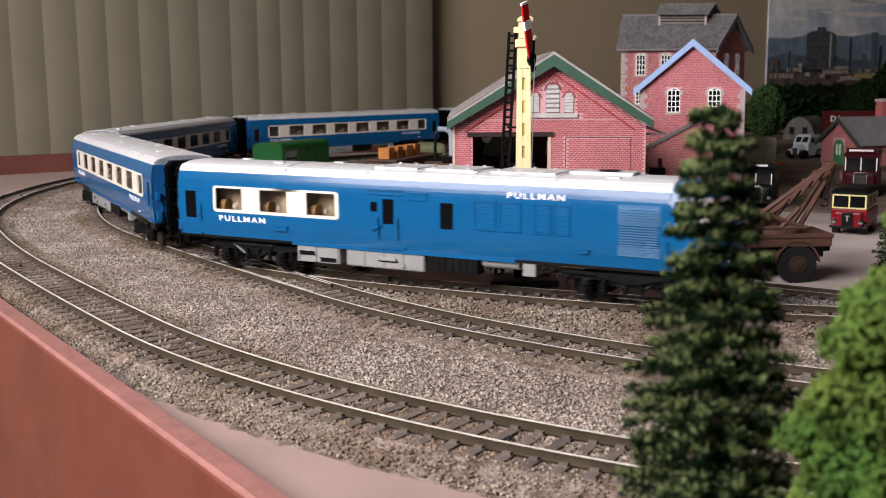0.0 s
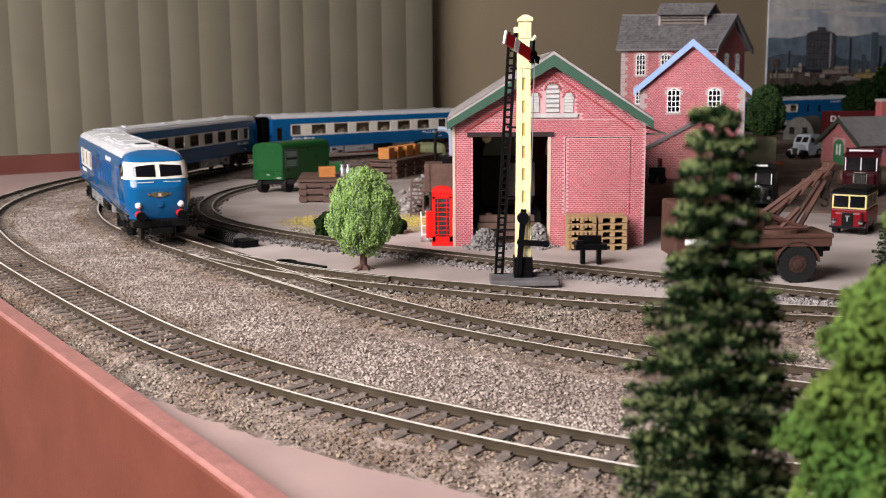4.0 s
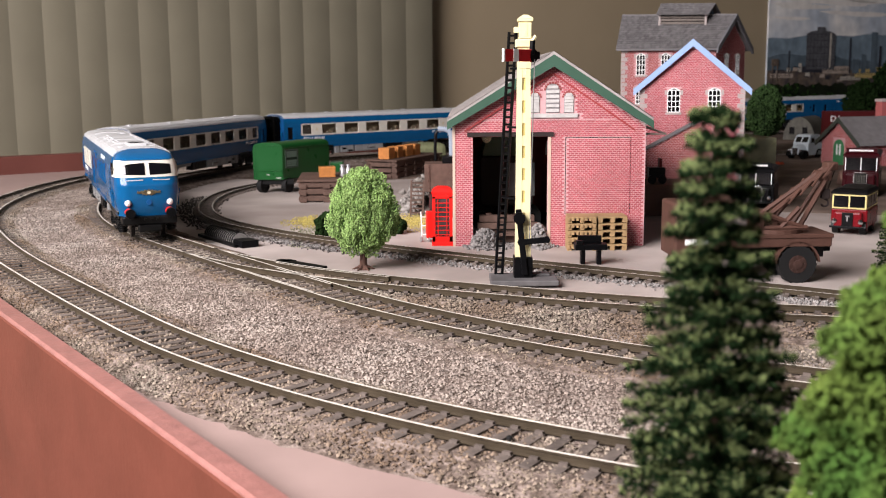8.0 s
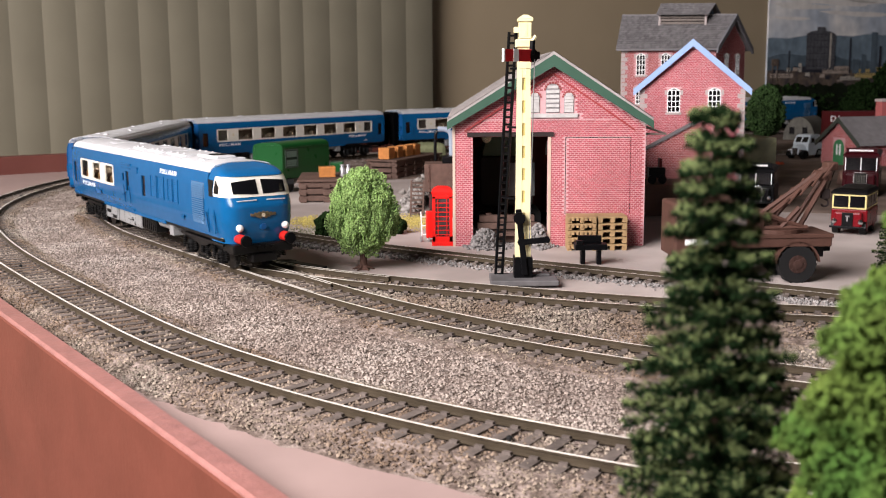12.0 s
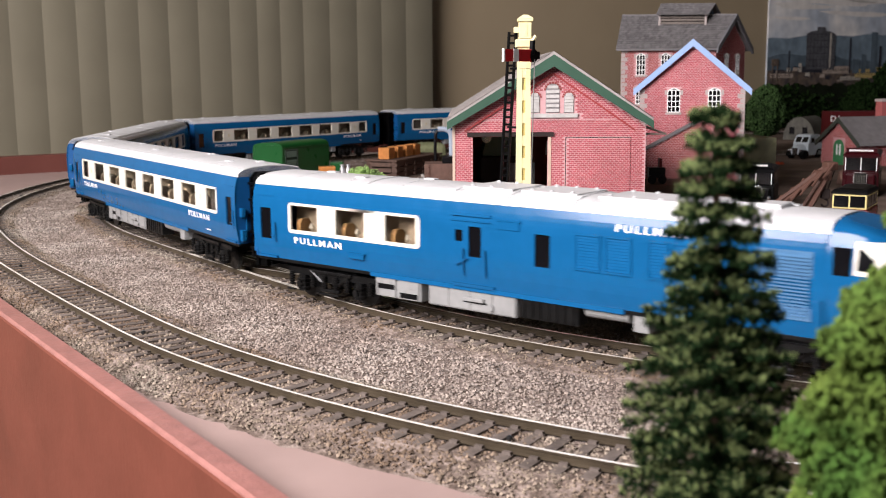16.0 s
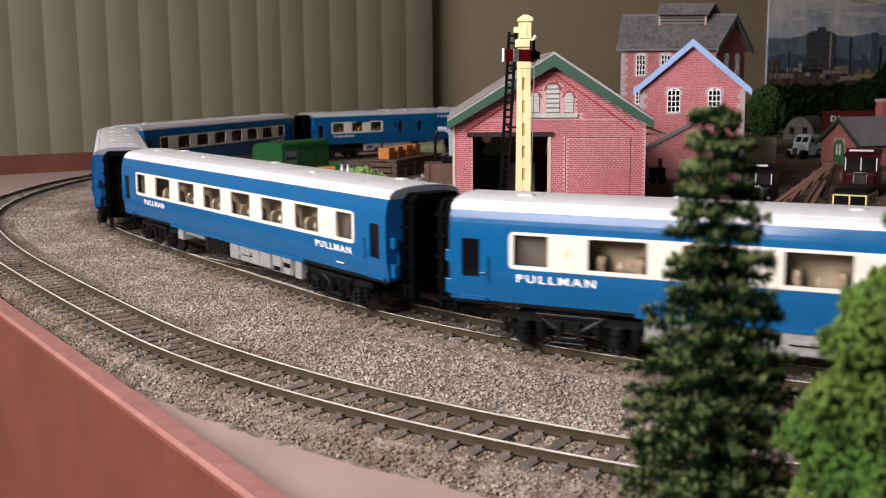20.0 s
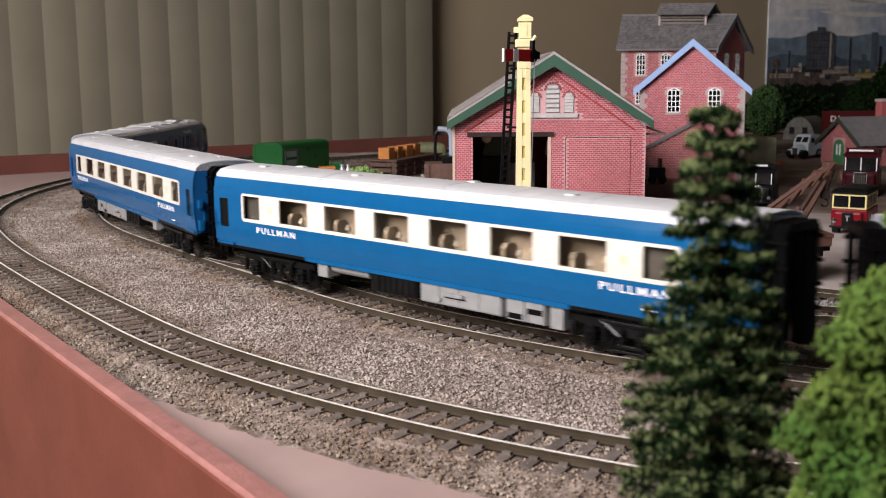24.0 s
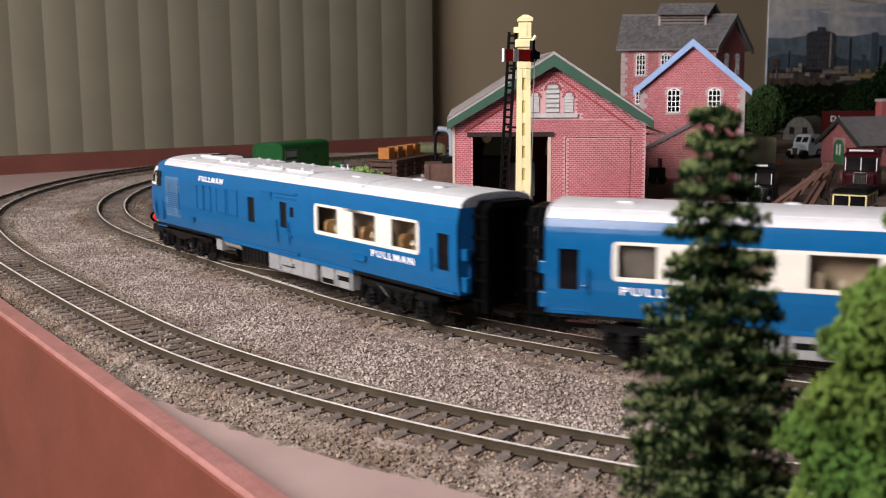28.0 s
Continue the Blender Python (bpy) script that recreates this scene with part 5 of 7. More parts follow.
def sash(parent, cx, half, z0, z1, y=-0.2):
    w = part("window", prism(B(), arch(cx, half, z0, z1), "y", y, y + 0.4), DARK_PANE, parent, "round-headed white sash window")
    fr = B()
    for i in range(4):
        x = cx - half + i * 2 * half / 3
        box(fr, x - 0.28, y - 0.5, z0, x + 0.28, y, z1 - (half * 0.75 if i in (0, 3) else 0.5))
    for i in range(5):
        z = z0 + i * (z1 - z0 - half * 0.3) / 4
        box(fr, cx - half, y - 0.45, z - 0.28, cx + half, y, z + 0.28)
    n = 8
    zc = z1 - half
    for i in range(n):
        t0, t1 = math.pi * i / n, math.pi * (i + 1) / n
        prism(fr, [(cx + half * math.cos(t0), zc + half * math.sin(t0)), (cx + (half + .5) * math.cos(t0), zc + (half + .5) * math.sin(t0)),
                   (cx + (half + .5) * math.cos(t1), zc + (half + .5) * math.sin(t1)), (cx + half * math.cos(t1), zc + half * math.sin(t1))], "y", y - 0.5, y)
    part("glazing_bar", fr, PRINT, w)
    st = B()
    box(st, cx - half - 1.4, y - 0.9, z0 - 1.8, cx + half + 1.4, y + 0.2, z0 - 0.2)
    for sx in (-1, 1):
        box(st, cx + sx * (half + 1.4) - 0.9, y - 0.6, z1 - half - 0.4, cx + sx * (half + 1.4) + 0.9, y + 0.1, z1 - half + 3.2)
    part("sill", st, STONE_TRIM, w)
    return w


def quoins(parent, x, sx, z1, y=0.0):
    z, k = 0.0, 0
    alike = {}
    while z < z1 - 2:
        w = 5.6 if k % 2 else 3.6
        if w not in alike:
            alike[w] = finish("quoin", box(B(), min(0, sx * w), -0.5, 0.2, max(0, sx * w), 0.1, 3.4, 0.15), STONE_TRIM)
        share("quoin", alike[w], parent, Matrix.Translation((x / 1000, y / 1000, z / 1000)))
        z += 3.6
        k += 1


def warehouse():
    """Its end wall runs back askew, so the plan is a trapezium."""
    s = thing("warehouse", "tall red brick model warehouse with slate roof and stone corners", "building", pose(0.1557, 0.95, -0.007))
    W, E, D, R, KL, KR = 82.0, 117.0, 50.0, 143.0, 0.35, 0.78
    askew = lambda x, y: x + y * (KL + (KR - KL) * x / W)

    def skew(bm):
        for v in bm.verts:
            v.co.x = askew(v.co.x, v.co.y)
        return bm
    wl = B()
    box(wl, 0, 0, 0, W, D, E)
    for x0, x1 in ((W - 3, W), (0, 3)):
        prism(wl, [(0, E), (D, E), (D / 2, R - 2)], "x", x0, x1)
    part("wall", skew(wl), MORTAR, s)
    bricks("brickwork", s, BRICK_B, lambda x, z: 0 < x < W and 0 < z < E and not any(abs(x - c) < 4.6 and a - 1 < z < b + 1 for c in (17, 38.5) for a, b in ((93, 111), (68, 83))), W, E, 2.2, 0.98)
    end = D * math.hypot(1, KR)
    bricks("brickwork", s, BRICK_B, lambda x, z: 0 < x < end and 0 < z < E + (R - 3 - E) * (1 - abs(x - end / 2) / (end / 2)), end, R, 2.2, 0.98,
           m=pose(W / 1000, 0, 0, 0, 0, math.degrees(math.atan2(1, KR))))
    for c in (17, 38.5):
        for a, b in ((93, 111), (68, 83)):
            sash(s, c, 3.7, a, b)
    for c in (22, 46):
        sash(s, c, 3.7, 93, 111).matrix_basis = pose(W / 1000, 0, 0, 0, 0, math.degrees(math.atan2(1, KR)))
    quoins(s, 0, 1, E)
    rf = B()
    for ya, yb in ((-4, D / 2), (D + 4, D / 2)):
        loft(rf, [[(x, ya, E - 3.5), (x, ya, E - 1.5), (x, yb, R + 2), (x, yb, R)] for x in (-4, W + 4)])
    r = part("roof", skew(rf), SLATE, s, "grey slate roof")

    def courses(parent, x0, x1, y0, z0, y1, z1, n, m):
        ob = slates("slate_course", parent, (x0, y0, z0), (x1 - x0, 0, 0), (0, y1 - y0, z1 - z0), n, m, SLATE)
        for v in ob.data.vertices:
            v.co.x = askew(v.co.x * 1000, v.co.y * 1000) / 1000
    courses(r, -4, W + 4, -4.1, E - 1.4, D / 2, R + 2, 36, 15)
    rd = B()
    box(rd, -4, D / 2 - 0.9, R + 1.2, W + 4, D / 2 + 0.9, R + 2.8, 0.3)
    part("ridge_tile", skew(rd), SLATE, r)
    c0, c1, m0, m1 = 28.0, 65.0, D / 2 - 8.5, D / 2 + 8.5
    mon = B()
    box(mon, c0, m0 + 0.6, R - 12, c1, m1, R + 3)
    t = part("roof_monitor", skew(mon), mat("dark_louvre_board", (0.035, 0.025, 0.022), 0.7), s, "louvred roof ventilator")
    for i in range(4):
        z = R - 9 + i * 2.7
        sl = B()
        prism(sl, [(m0 + 0.6, z + 1.2), (m0 - 0.7, z), (m0 - 0.7, z + 0.7), (m0 + 0.6, z + 1.9)], "x", c0, c1)
        part("slat", skew(sl), mat("grey_brown_louvre", (0.20, 0.17, 0.15), 0.7) if i == 0 else t.children[0].active_material, t)
    for x in (c0 - 1, c1 - 0.6):
        part("corner_post", skew(box(B(), x, m0 - 1.0, R - 12, x + 1.6, m0 + 0.6, R + 3)), STONE_TRIM, t)
    mr = B()
    loft(mr, [[(x, m0 - 4, R + 1.4), (x, m0 - 4, R + 2.2), (x, D / 2, R + 12.0), (x, m1 + 4, R + 2.2), (x, m1 + 4, R + 1.4), (x, D / 2, R + 10.8)] for x in (c0 - 2, c1 + 4)])
    part("roof", skew(mr), SLATE, t)
    courses(t, c0 - 2, c1 + 4, m0 - 4.1, R + 2.3, D / 2, R + 12.1, 17, 6)
    gb = B()
    prism(gb, [(m0, R + 2), (m1, R + 2), (D / 2, R + 10.8)], "x", c1 - 0.5, c1)
    part("gable", skew(gb), mat("blue_grey_gable", (0.13, 0.17, 0.22), 0.6), t)
    bb = B()
    for sy in (-1, 1):
        ya = D / 2 + sy * (D / 2 + 4.6)
        prism(bb, [(D / 2, R + 2.6), (D / 2, R - 2.6), (ya, E - 6), (ya, E - 1)], "x", W + 3, W + 4.4)
    part("bargeboard", skew(bb), mat("grey_bargeboard", (0.16, 0.16, 0.17), 0.6), s)
    return s


def front_wing():
    """The gabled wing, standing as a building of its own before the warehouse."""
    s = thing("brick_store", "pink brick model store with pale blue bargeboards and arched windows", "building", pose(0.1490, 0.82, -0.007, 0, 0, -15))
    W, E, A, D = 76.5, 84.5, 116.0, 112.0
    top = lambda x: E + (A - E) * (1 - abs(x - W / 2) / (W / 2))
    wl = B()
    prism(wl, [(0, 0), (W, 0), (W, E), (W / 2, A), (0, E)], "y", 0, D)
    part("wall", wl, MORTAR, s)
    wins = (25.0, 54.5)
    bricks("brickwork", s, BRICK, lambda x, z: 0 < x < W and 0 < z < top(x) - 0.2 and not any(abs(x - c) < 4.8 and 64 < z < 84 for c in wins), W, A, 2.1, 0.94)
    for c in wins:
        sash(s, c, 4.4, 65.5, 83.0)
    quoins(s, 0, 1, E)
    quoins(s, W, -1, E)
    rf = B()
    bb = B()
    for sx in (-1, 1):
        xe = -4.5 if sx < 0 else W + 4.5
        loft(rf, [[(W / 2, y, A + 3), (W / 2, y, A + 0.5), (xe, y, E - 4.2), (xe, y, E - 1.7)] for y in (-3.5, D)])
        prism(bb, [(W / 2, A + 3.2), (W / 2, A - 2.2), (xe, E - 6.8), (xe, E - 1.6)], "y", -4.8, -3.5)
    r = part("roof", rf, SLATE, s, "grey slate roof")
    part("bargeboard", bb, BLUE_TRIM, s, "pale blue bargeboard")
    for sx in (-1, 1):
        xe = -4.6 if sx < 0 else W + 4.6
        slates("slate_course", r, (xe, -3.6, E - 1.7), (0, D, 0), (W / 2 - xe, 0, A - E + 4.8), 30, 12, SLATE)
    return s


warehouse()
front_wing()


# ---- trees ----
def clumps(n, radius, squash, seed, lumps=62, fine=0.29):
    """Points gathered in uneven lumps on an egg-shaped crown, in metres, with their outward ways."""
    rng = np.random.default_rng(seed)
    h = 1 - 2 * (np.arange(lumps) + 0.5) / lumps
    a = np.arange(lumps) * 2.39996 + rng.normal(size=lumps) * 0.25
    w = np.sqrt(1 - h * h) * np.interp(h, [-1, -0.3, 0.4, 1], [0.92, 1.0, 0.86, 0.62])
    c = np.column_stack([w * np.cos(a), w * np.sin(a), h]) * radius * (0.72 + 0.14 * rng.random((lumps, 1)))
    size = radius * fine * (0.75 + 0.5 * rng.random(lumps))
    k = rng.integers(0, lumps, n)
    o = rng.normal(size=(n, 3))
    o /= np.linalg.norm(o, axis=1, keepdims=True)
    p = c[k] + o * (size[k] * rng.random(n) ** 0.22)[:, None] * (1 + 0.12 * np.sin(o[:, :1] * 9 + k[:, None]))
    p *= np.array([1, 1, squash])
    return p, o


def round_tree(label, m, high, radius, squash, material, n, leaf, trunk, seed, group=""):
    t = thing("tree", label, "tree", m, group)
    tk = B()
    rings = []
    for z, r in ((0, 1.9), (0.06, 1.15), (0.5, 0.8), (1, 0.55)):
        rings.append([(r * trunk * math.cos(a) * (1 + 0.15 * math.sin(3 * a)), r * trunk * math.sin(a), z * high * 1000 * 0.55) for a in [2 * math.pi * i / 10 for i in range(10)]])
    loft(tk, rings)
    rng = random.Random(seed)
    for i in range(7):
        a = rng.uniform(0, 6.28)
        rod(tk, (0, 0, high * 300 + i * high * 30), (radius * 600 * math.cos(a), radius * 600 * math.sin(a), high * 480 + i * high * 45), trunk * 0.4, trunk * 0.12, 5)
    for i in range(6):
        a = i * 1.05
        rod(tk, (trunk * math.cos(a), trunk * math.sin(a), 1.6), (3.3 * trunk * math.cos(a), 3.3 * trunk * math.sin(a), 0.1), trunk * 0.5, trunk * 0.15, 5)
    part("trunk", tk, BARK, t, "short brown trunk with spreading roots", smooth=True)
    p, o = clumps(n, radius, squash, seed)
    p[:, 2] += high - radius * squash * 0.98
    chips("crown", p, leaf * (0.6 + 0.8 * np.random.default_rng(seed).random(n)), material, t, seed=seed)
    return t


round_tree("small bright leafy model tree beside the yard track", pose(-0.0392, 0.524, -0.007), 0.0492, 0.0172, 1.18, LEAF, 44000, 0.00040, 1.7, 17)


def conifer(label, m, high, width, tiers=31, needles=120):
    """Bottle-brush fir: whorls of separate drooping boughs wound with needles, dark within and paler on the upper tips,
    with light from above put into the tip colour.
    """
    t = thing("fir_tree", label, "tree", m)
    part("trunk", rod(B(), (0, 0, 0), (0, 0, high * 1000 - 2), 1.6, 0.35, 8), BARK, t)
    rng = np.random.default_rng(21)
    cs, ds, tips, td = [], [], [], []
    gap = high / tiers
    for k in range(tiers):
        f = 1 - (k + 0.25) / tiers                      # share of the height below the top
        reach = width * np.interp(f, [0, 0.05, 0.12, 0.22, 0.38, 0.55, 0.75, 1], [0.20, 0.36, 0.46, 0.60, 0.88, 1.02, 1.08, 1.10])
        nb = int(8 + 6 * reach / width)
        for b in range(nb):
            a = 2 * math.pi * (b + rng.uniform(-0.32, 0.32)) / nb + k * 1.9
            length = reach * rng.uniform(0.78, 1.14)
            z0 = high * (1 - f) + gap * rng.uniform(-0.22, 0.22)
            droop = rng.uniform(0.10, 0.30)
            n = int(needles * (0.35 + length / width))
            g = rng.random(n) ** 0.7
            fat = gap * (0.20 + 0.20 * np.sin(np.pi * np.clip(g, 0, 1) ** 1.4))
            o = rng.normal(size=(n, 3))
            o /= np.linalg.norm(o, axis=1, keepdims=True)
            side = 1.25 + 0.5 * reach / width
            along_b = np.array([math.cos(a), math.sin(a), 0.0])
            across = np.array([-math.sin(a), math.cos(a), 0.0])
            r = rng.random(n) ** 0.45
            pos = along_b * (g * length)[:, None] + across * (o[:, 0] * fat * r * side)[:, None]
            pos[:, 2] = z0 - droop * g * length + 0.10 * length * g ** 3 + o[:, 2] * fat * r
            way = along_b * 0.9 + o * 0.9
            # pale tip colour goes only to upward outer needles, as if lit from above
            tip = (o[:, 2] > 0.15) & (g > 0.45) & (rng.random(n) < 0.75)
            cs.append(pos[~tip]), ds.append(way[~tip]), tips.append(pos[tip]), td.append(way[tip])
    cs, ds, tips, td = (np.concatenate(q) for q in (cs, ds, tips, td))
    u = (width / 0.0125) ** 0.5
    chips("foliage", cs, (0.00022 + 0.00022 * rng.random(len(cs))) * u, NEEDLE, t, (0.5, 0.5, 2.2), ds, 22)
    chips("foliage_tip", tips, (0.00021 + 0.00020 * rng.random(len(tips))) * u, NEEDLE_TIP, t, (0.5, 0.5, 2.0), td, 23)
    return t


conifer("dark green bottle-brush fir with paler, top-lit tips at the front edge", pose(0.0380, 0.140, -0.007, 0, -1.7, 0), 0.0914, 0.0122)


def lush_tree(label, m, high, radius, layers, n):
    """Foam-foliage tree: layers of drooping pads round a stem, with dark gaps between."""
    t = thing("tree", label, "tree", m)
    part("trunk", rod(B(), (0, 0, 0), (0, 0, high * 850), 2.2, 0.8, 8), BARK, t)
    rng = np.random.default_rng(31)
    pads = []
    for k in range(layers):
        f = (k + 0.5) / layers
        z = high * (0.30 + 0.68 * f)
        r = radius * np.interp(f, [0, 0.2, 0.5, 0.75, 0.9, 1], [1.0, 1.0, 0.92, 0.68, 0.45, 0.2])
        q = max(3, int(9 * r / radius))
        for b in range(q):
            a = 2 * math.pi * (b + rng.uniform(-0.3, 0.3)) / q + k * 0.7
            e = r * rng.uniform(0.58, 0.80)
            pads.append((e * math.cos(a), e * math.sin(a), z + high * rng.uniform(-0.02, 0.02), r * rng.uniform(0.34, 0.46), rng.uniform(0.42, 0.58)))
        pads.append((0, 0, z, r * 0.6, 0.5))
    total = sum(p[3] ** 2 for p in pads)
    pts = []
    for x, y, z, r, h in pads:
        c = int(n * r * r / total)
        o = rng.normal(size=(c, 3))
        o /= np.linalg.norm(o, axis=1, keepdims=True)
        rr = r * (0.80 + 0.24 * rng.random((c, 1))) * (1 + 0.10 * np.sin(o[:, :1] * 9 + z * 900) + 0.08 * np.sin(o[:, 1:2] * 11))
        p = o * rr * np.array([1, 1, h]) + np.array([x, y, z])
        p[:, 2] -= 0.35 * (np.hypot(p[:, 0], p[:, 1]) / radius) ** 2 * radius * 0.5
        pts.append(p)
    p = np.concatenate(pts)
    chips("crown", p, 0.00042 * (0.6 + 0.9 * rng.random(len(p))), LEAF_BRIGHT, t, seed=32)
    return t


lush_tree("bright green foam-foliage model tree at the front edge", pose(0.0572, 0.117, -0.007), 0.0885, 0.0166, 10, 80000)
# ---- yard things beside the loop ----
G0 = -0.007
TIMBER = mat("dark_brown_moulded_timber", (0.10, 0.062, 0.048), 0.7, vary=0.2, size=0.004, bump=0.0002, bump_size=0.002)
CRATE = mat("orange_timber_crate", (0.45, 0.18, 0.05), 0.6, vary=0.15, size=0.003)
CHURN = mat("milk_churn_metal", (0.45, 0.45, 0.46), 0.35, metal=0.6, vary=0.1)
VAN_GREEN = mat("deep_green_van_paint", (0.006, 0.072, 0.014), 0.30, vary=0.06, size=0.01, spec=0.4)
TYRE = mat("black_tyre_rubber", (0.006, 0.006, 0.006), 0.7, vary=0.2, spec=0.3)
PALLET = mat("tan_pallet_timber", (0.36, 0.24, 0.12), 0.7, vary=0.15, size=0.003)
ROCK = mat("grey_brown_rock", (0.15, 0.125, 0.105), 0.9, vary=0.3, size=0.004, second=(0.30, 0.28, 0.26), bump=0.0006, bump_size=0.002)
GREY_STONE = mat("grey_rubble", (0.22, 0.205, 0.195), 0.85, vary=0.25, size=0.004, island=0.35)
FLOCK = mat("yellow_scatter_grass", (0.48, 0.40, 0.12), 0.9, vary=0.2, size=0.01, island=0.3)
PIPE_GREY = mat("blue_grey_pipe", (0.26, 0.31, 0.37), 0.45, vary=0.1)
CANVAS = mat("olive_canvas", (0.16, 0.17, 0.09), 0.8, vary=0.15, size=0.004)
MAROON = mat("maroon_coachwork", (0.03, 0.002, 0.004), 0.3, vary=0.06)
BUS_RED = mat("dark_red_coachwork", (0.15, 0.004, 0.008), 0.28, vary=0.06)
BUS_CREAM = mat("cream_coachwork", (0.70, 0.60, 0.26), 0.35, vary=0.06)
LORRY_BROWN = mat("brown_lorry_paint", (0.075, 0.037, 0.027), 0.6, vary=0.15, size=0.004)
LORRY_CREAM = mat("pale_yellow_van_body", (0.55, 0.55, 0.34), 0.6, vary=0.12, size=0.01)
VAN_WHITE = mat("pale_blue_white_van", (0.52, 0.58, 0.62), 0.4, vary=0.06)
CHROME = mat("chrome_trim", (0.75, 0.75, 0.76), 0.15, metal=1.0, vary=0.05)
DOOR_GREEN = mat("bright_green_door", (0.055, 0.20, 0.085), 0.5, vary=0.08)
HUT_GREY = mat("grey_corrugated_hut", (0.10, 0.095, 0.08), 0.7, vary=0.3, size=0.006)
WAGON_RED = mat("oxide_red_wagon", (0.075, 0.008, 0.009), 0.6, vary=0.15)


def wheel(name, parent, x, y, z, r, w, hub=None):
    t = part(name, rod(B(), (x, y - w / 2, z), (x, y + w / 2, z), r, n=20), TYRE, parent)
    h = B()
    rod(h, (x, y - w / 2 - 0.15, z), (x, y + w / 2 + 0.15, z), r * 0.48, n=20)
    hb = part("hub", h, hub or LINTEL, t)
    sy = w / 2 + 0.15
    st = B()
    for e in (-1, 1):
        rod(st, (x, y + e * sy, z), (x, y + e * (sy + 0.5), z), r * 0.24, n=10)
        for i in range(8):
            a = 2 * math.pi * i / 8
            rod(st, (x + r * 0.40 * math.cos(a), y + e * sy, z + r * 0.40 * math.sin(a)), (x + r * 0.40 * math.cos(a), y + e * (sy + 0.35), z + r * 0.40 * math.sin(a)), r * 0.07, n=6)
    part("hub_bolts", st, hub or mat("rusty_hub", (0.10, 0.045, 0.03), 0.6, vary=0.3, size=0.002), hb)
    return t


def timber_stack(label, m, w, d, layers, beam=5.2):
    """Layers of sleepers crossed on one another, their notched ends standing proud."""
    t = thing("sleeper_stack", label, "timber stack", m, "timber stacks")
    rng = random.Random(int(w))
    for k in range(layers):
        z = k * beam
        for y0 in (0, d - 5):
            part("beam", box(B(), 0.5 * (k % 2), y0, z + 0.9, w - 0.5 * (k % 2), y0 + 5, z + beam - 0.1, 0.5), TIMBER, t)
        n = max(3, int(w / 20) + 1)
        for i in range(n):
            x0 = i * (w - 5.5) / (n - 1)
            part("cross_beam", box(B(), x0, -1.3 + rng.uniform(-0.3, 0.3), z, x0 + 5.5, d + 1.2, z + beam * 0.62, 0.5), TIMBER, t)
        for x0 in (-1.0, w - 4.0):
            part("end_block", box(B(), x0, 4.5, z + 0.4, x0 + 5, d - 4.5, z + beam * 0.8, 0.5), TIMBER, t)
    for i in range(int(d / 5.2)):
        part("deck_board", box(B(), -1.6, -1.6 + i * (d + 3.2) / int(d / 5.2), layers * beam, w + 1.6, -1.75 + (i + 1) * (d + 3.2) / int(d / 5.2), layers * beam + 1.7, 0.25), TIMBER, t)
    return t


timber_stack("dark brown stack of old sleepers used as a loading deck", pose(-0.1075, 0.808, G0, 0, 0, 4), 41, 62, 3)
LONG_STACK = pose(-0.0427, 0.990, G0, 0, 0, 66)
timber_stack("long dark brown stack of sleepers behind the yard", LONG_STACK, 100, 30, 3)


def crate(label, m, w, d, h):
    c = thing("crate", label, "crate", m, "wooden crates")
    part("box", box(B(), 0.3, 0.3, 0, w - 0.3, d - 0.3, h - 0.2), CRATE, c)
    for i in range(4):
        part("slat", box(B(), 0, -0.1, i * h / 4 + 0.15, w, d + 0.1, (i + 1) * h / 4 - 0.15, 0.1), CRATE, c)
    return c


crate("orange wooden crate on the sleeper stack", pose(-0.0945, 0.826, G0 + 0.0173, 0, 0, 8), 12.5, 10, 8)
for i in range(4):
    crate("orange wooden crate in a row on the long stack", LONG_STACK @ pose(0.006 + 0.019 * i, 0.010, 0.0173, 0, 0, (0, 3, -2, 2)[i]), 12.5, 11, 10.5)


def churn(m):
    bm = B()
    loft(bm, [[(r * math.cos(a), r * math.sin(a), z) for a in [2 * math.pi * i / 12 for i in range(12)]]
              for z, r in ((0, 2.1), (5.6, 2.1), (7.0, 1.3), (8.0, 1.3), (8.1, 1.9), (9.2, 1.8))])
    return solid("milk_churn", bm, CHURN, m, "grey metal milk churn on the sleeper stack", "milk churn", "milk churns", smooth=True)


churn(pose(-0.0775, 0.835, G0 + 0.0173))
churn(pose(-0.0728, 0.835, G0 + 0.0173))


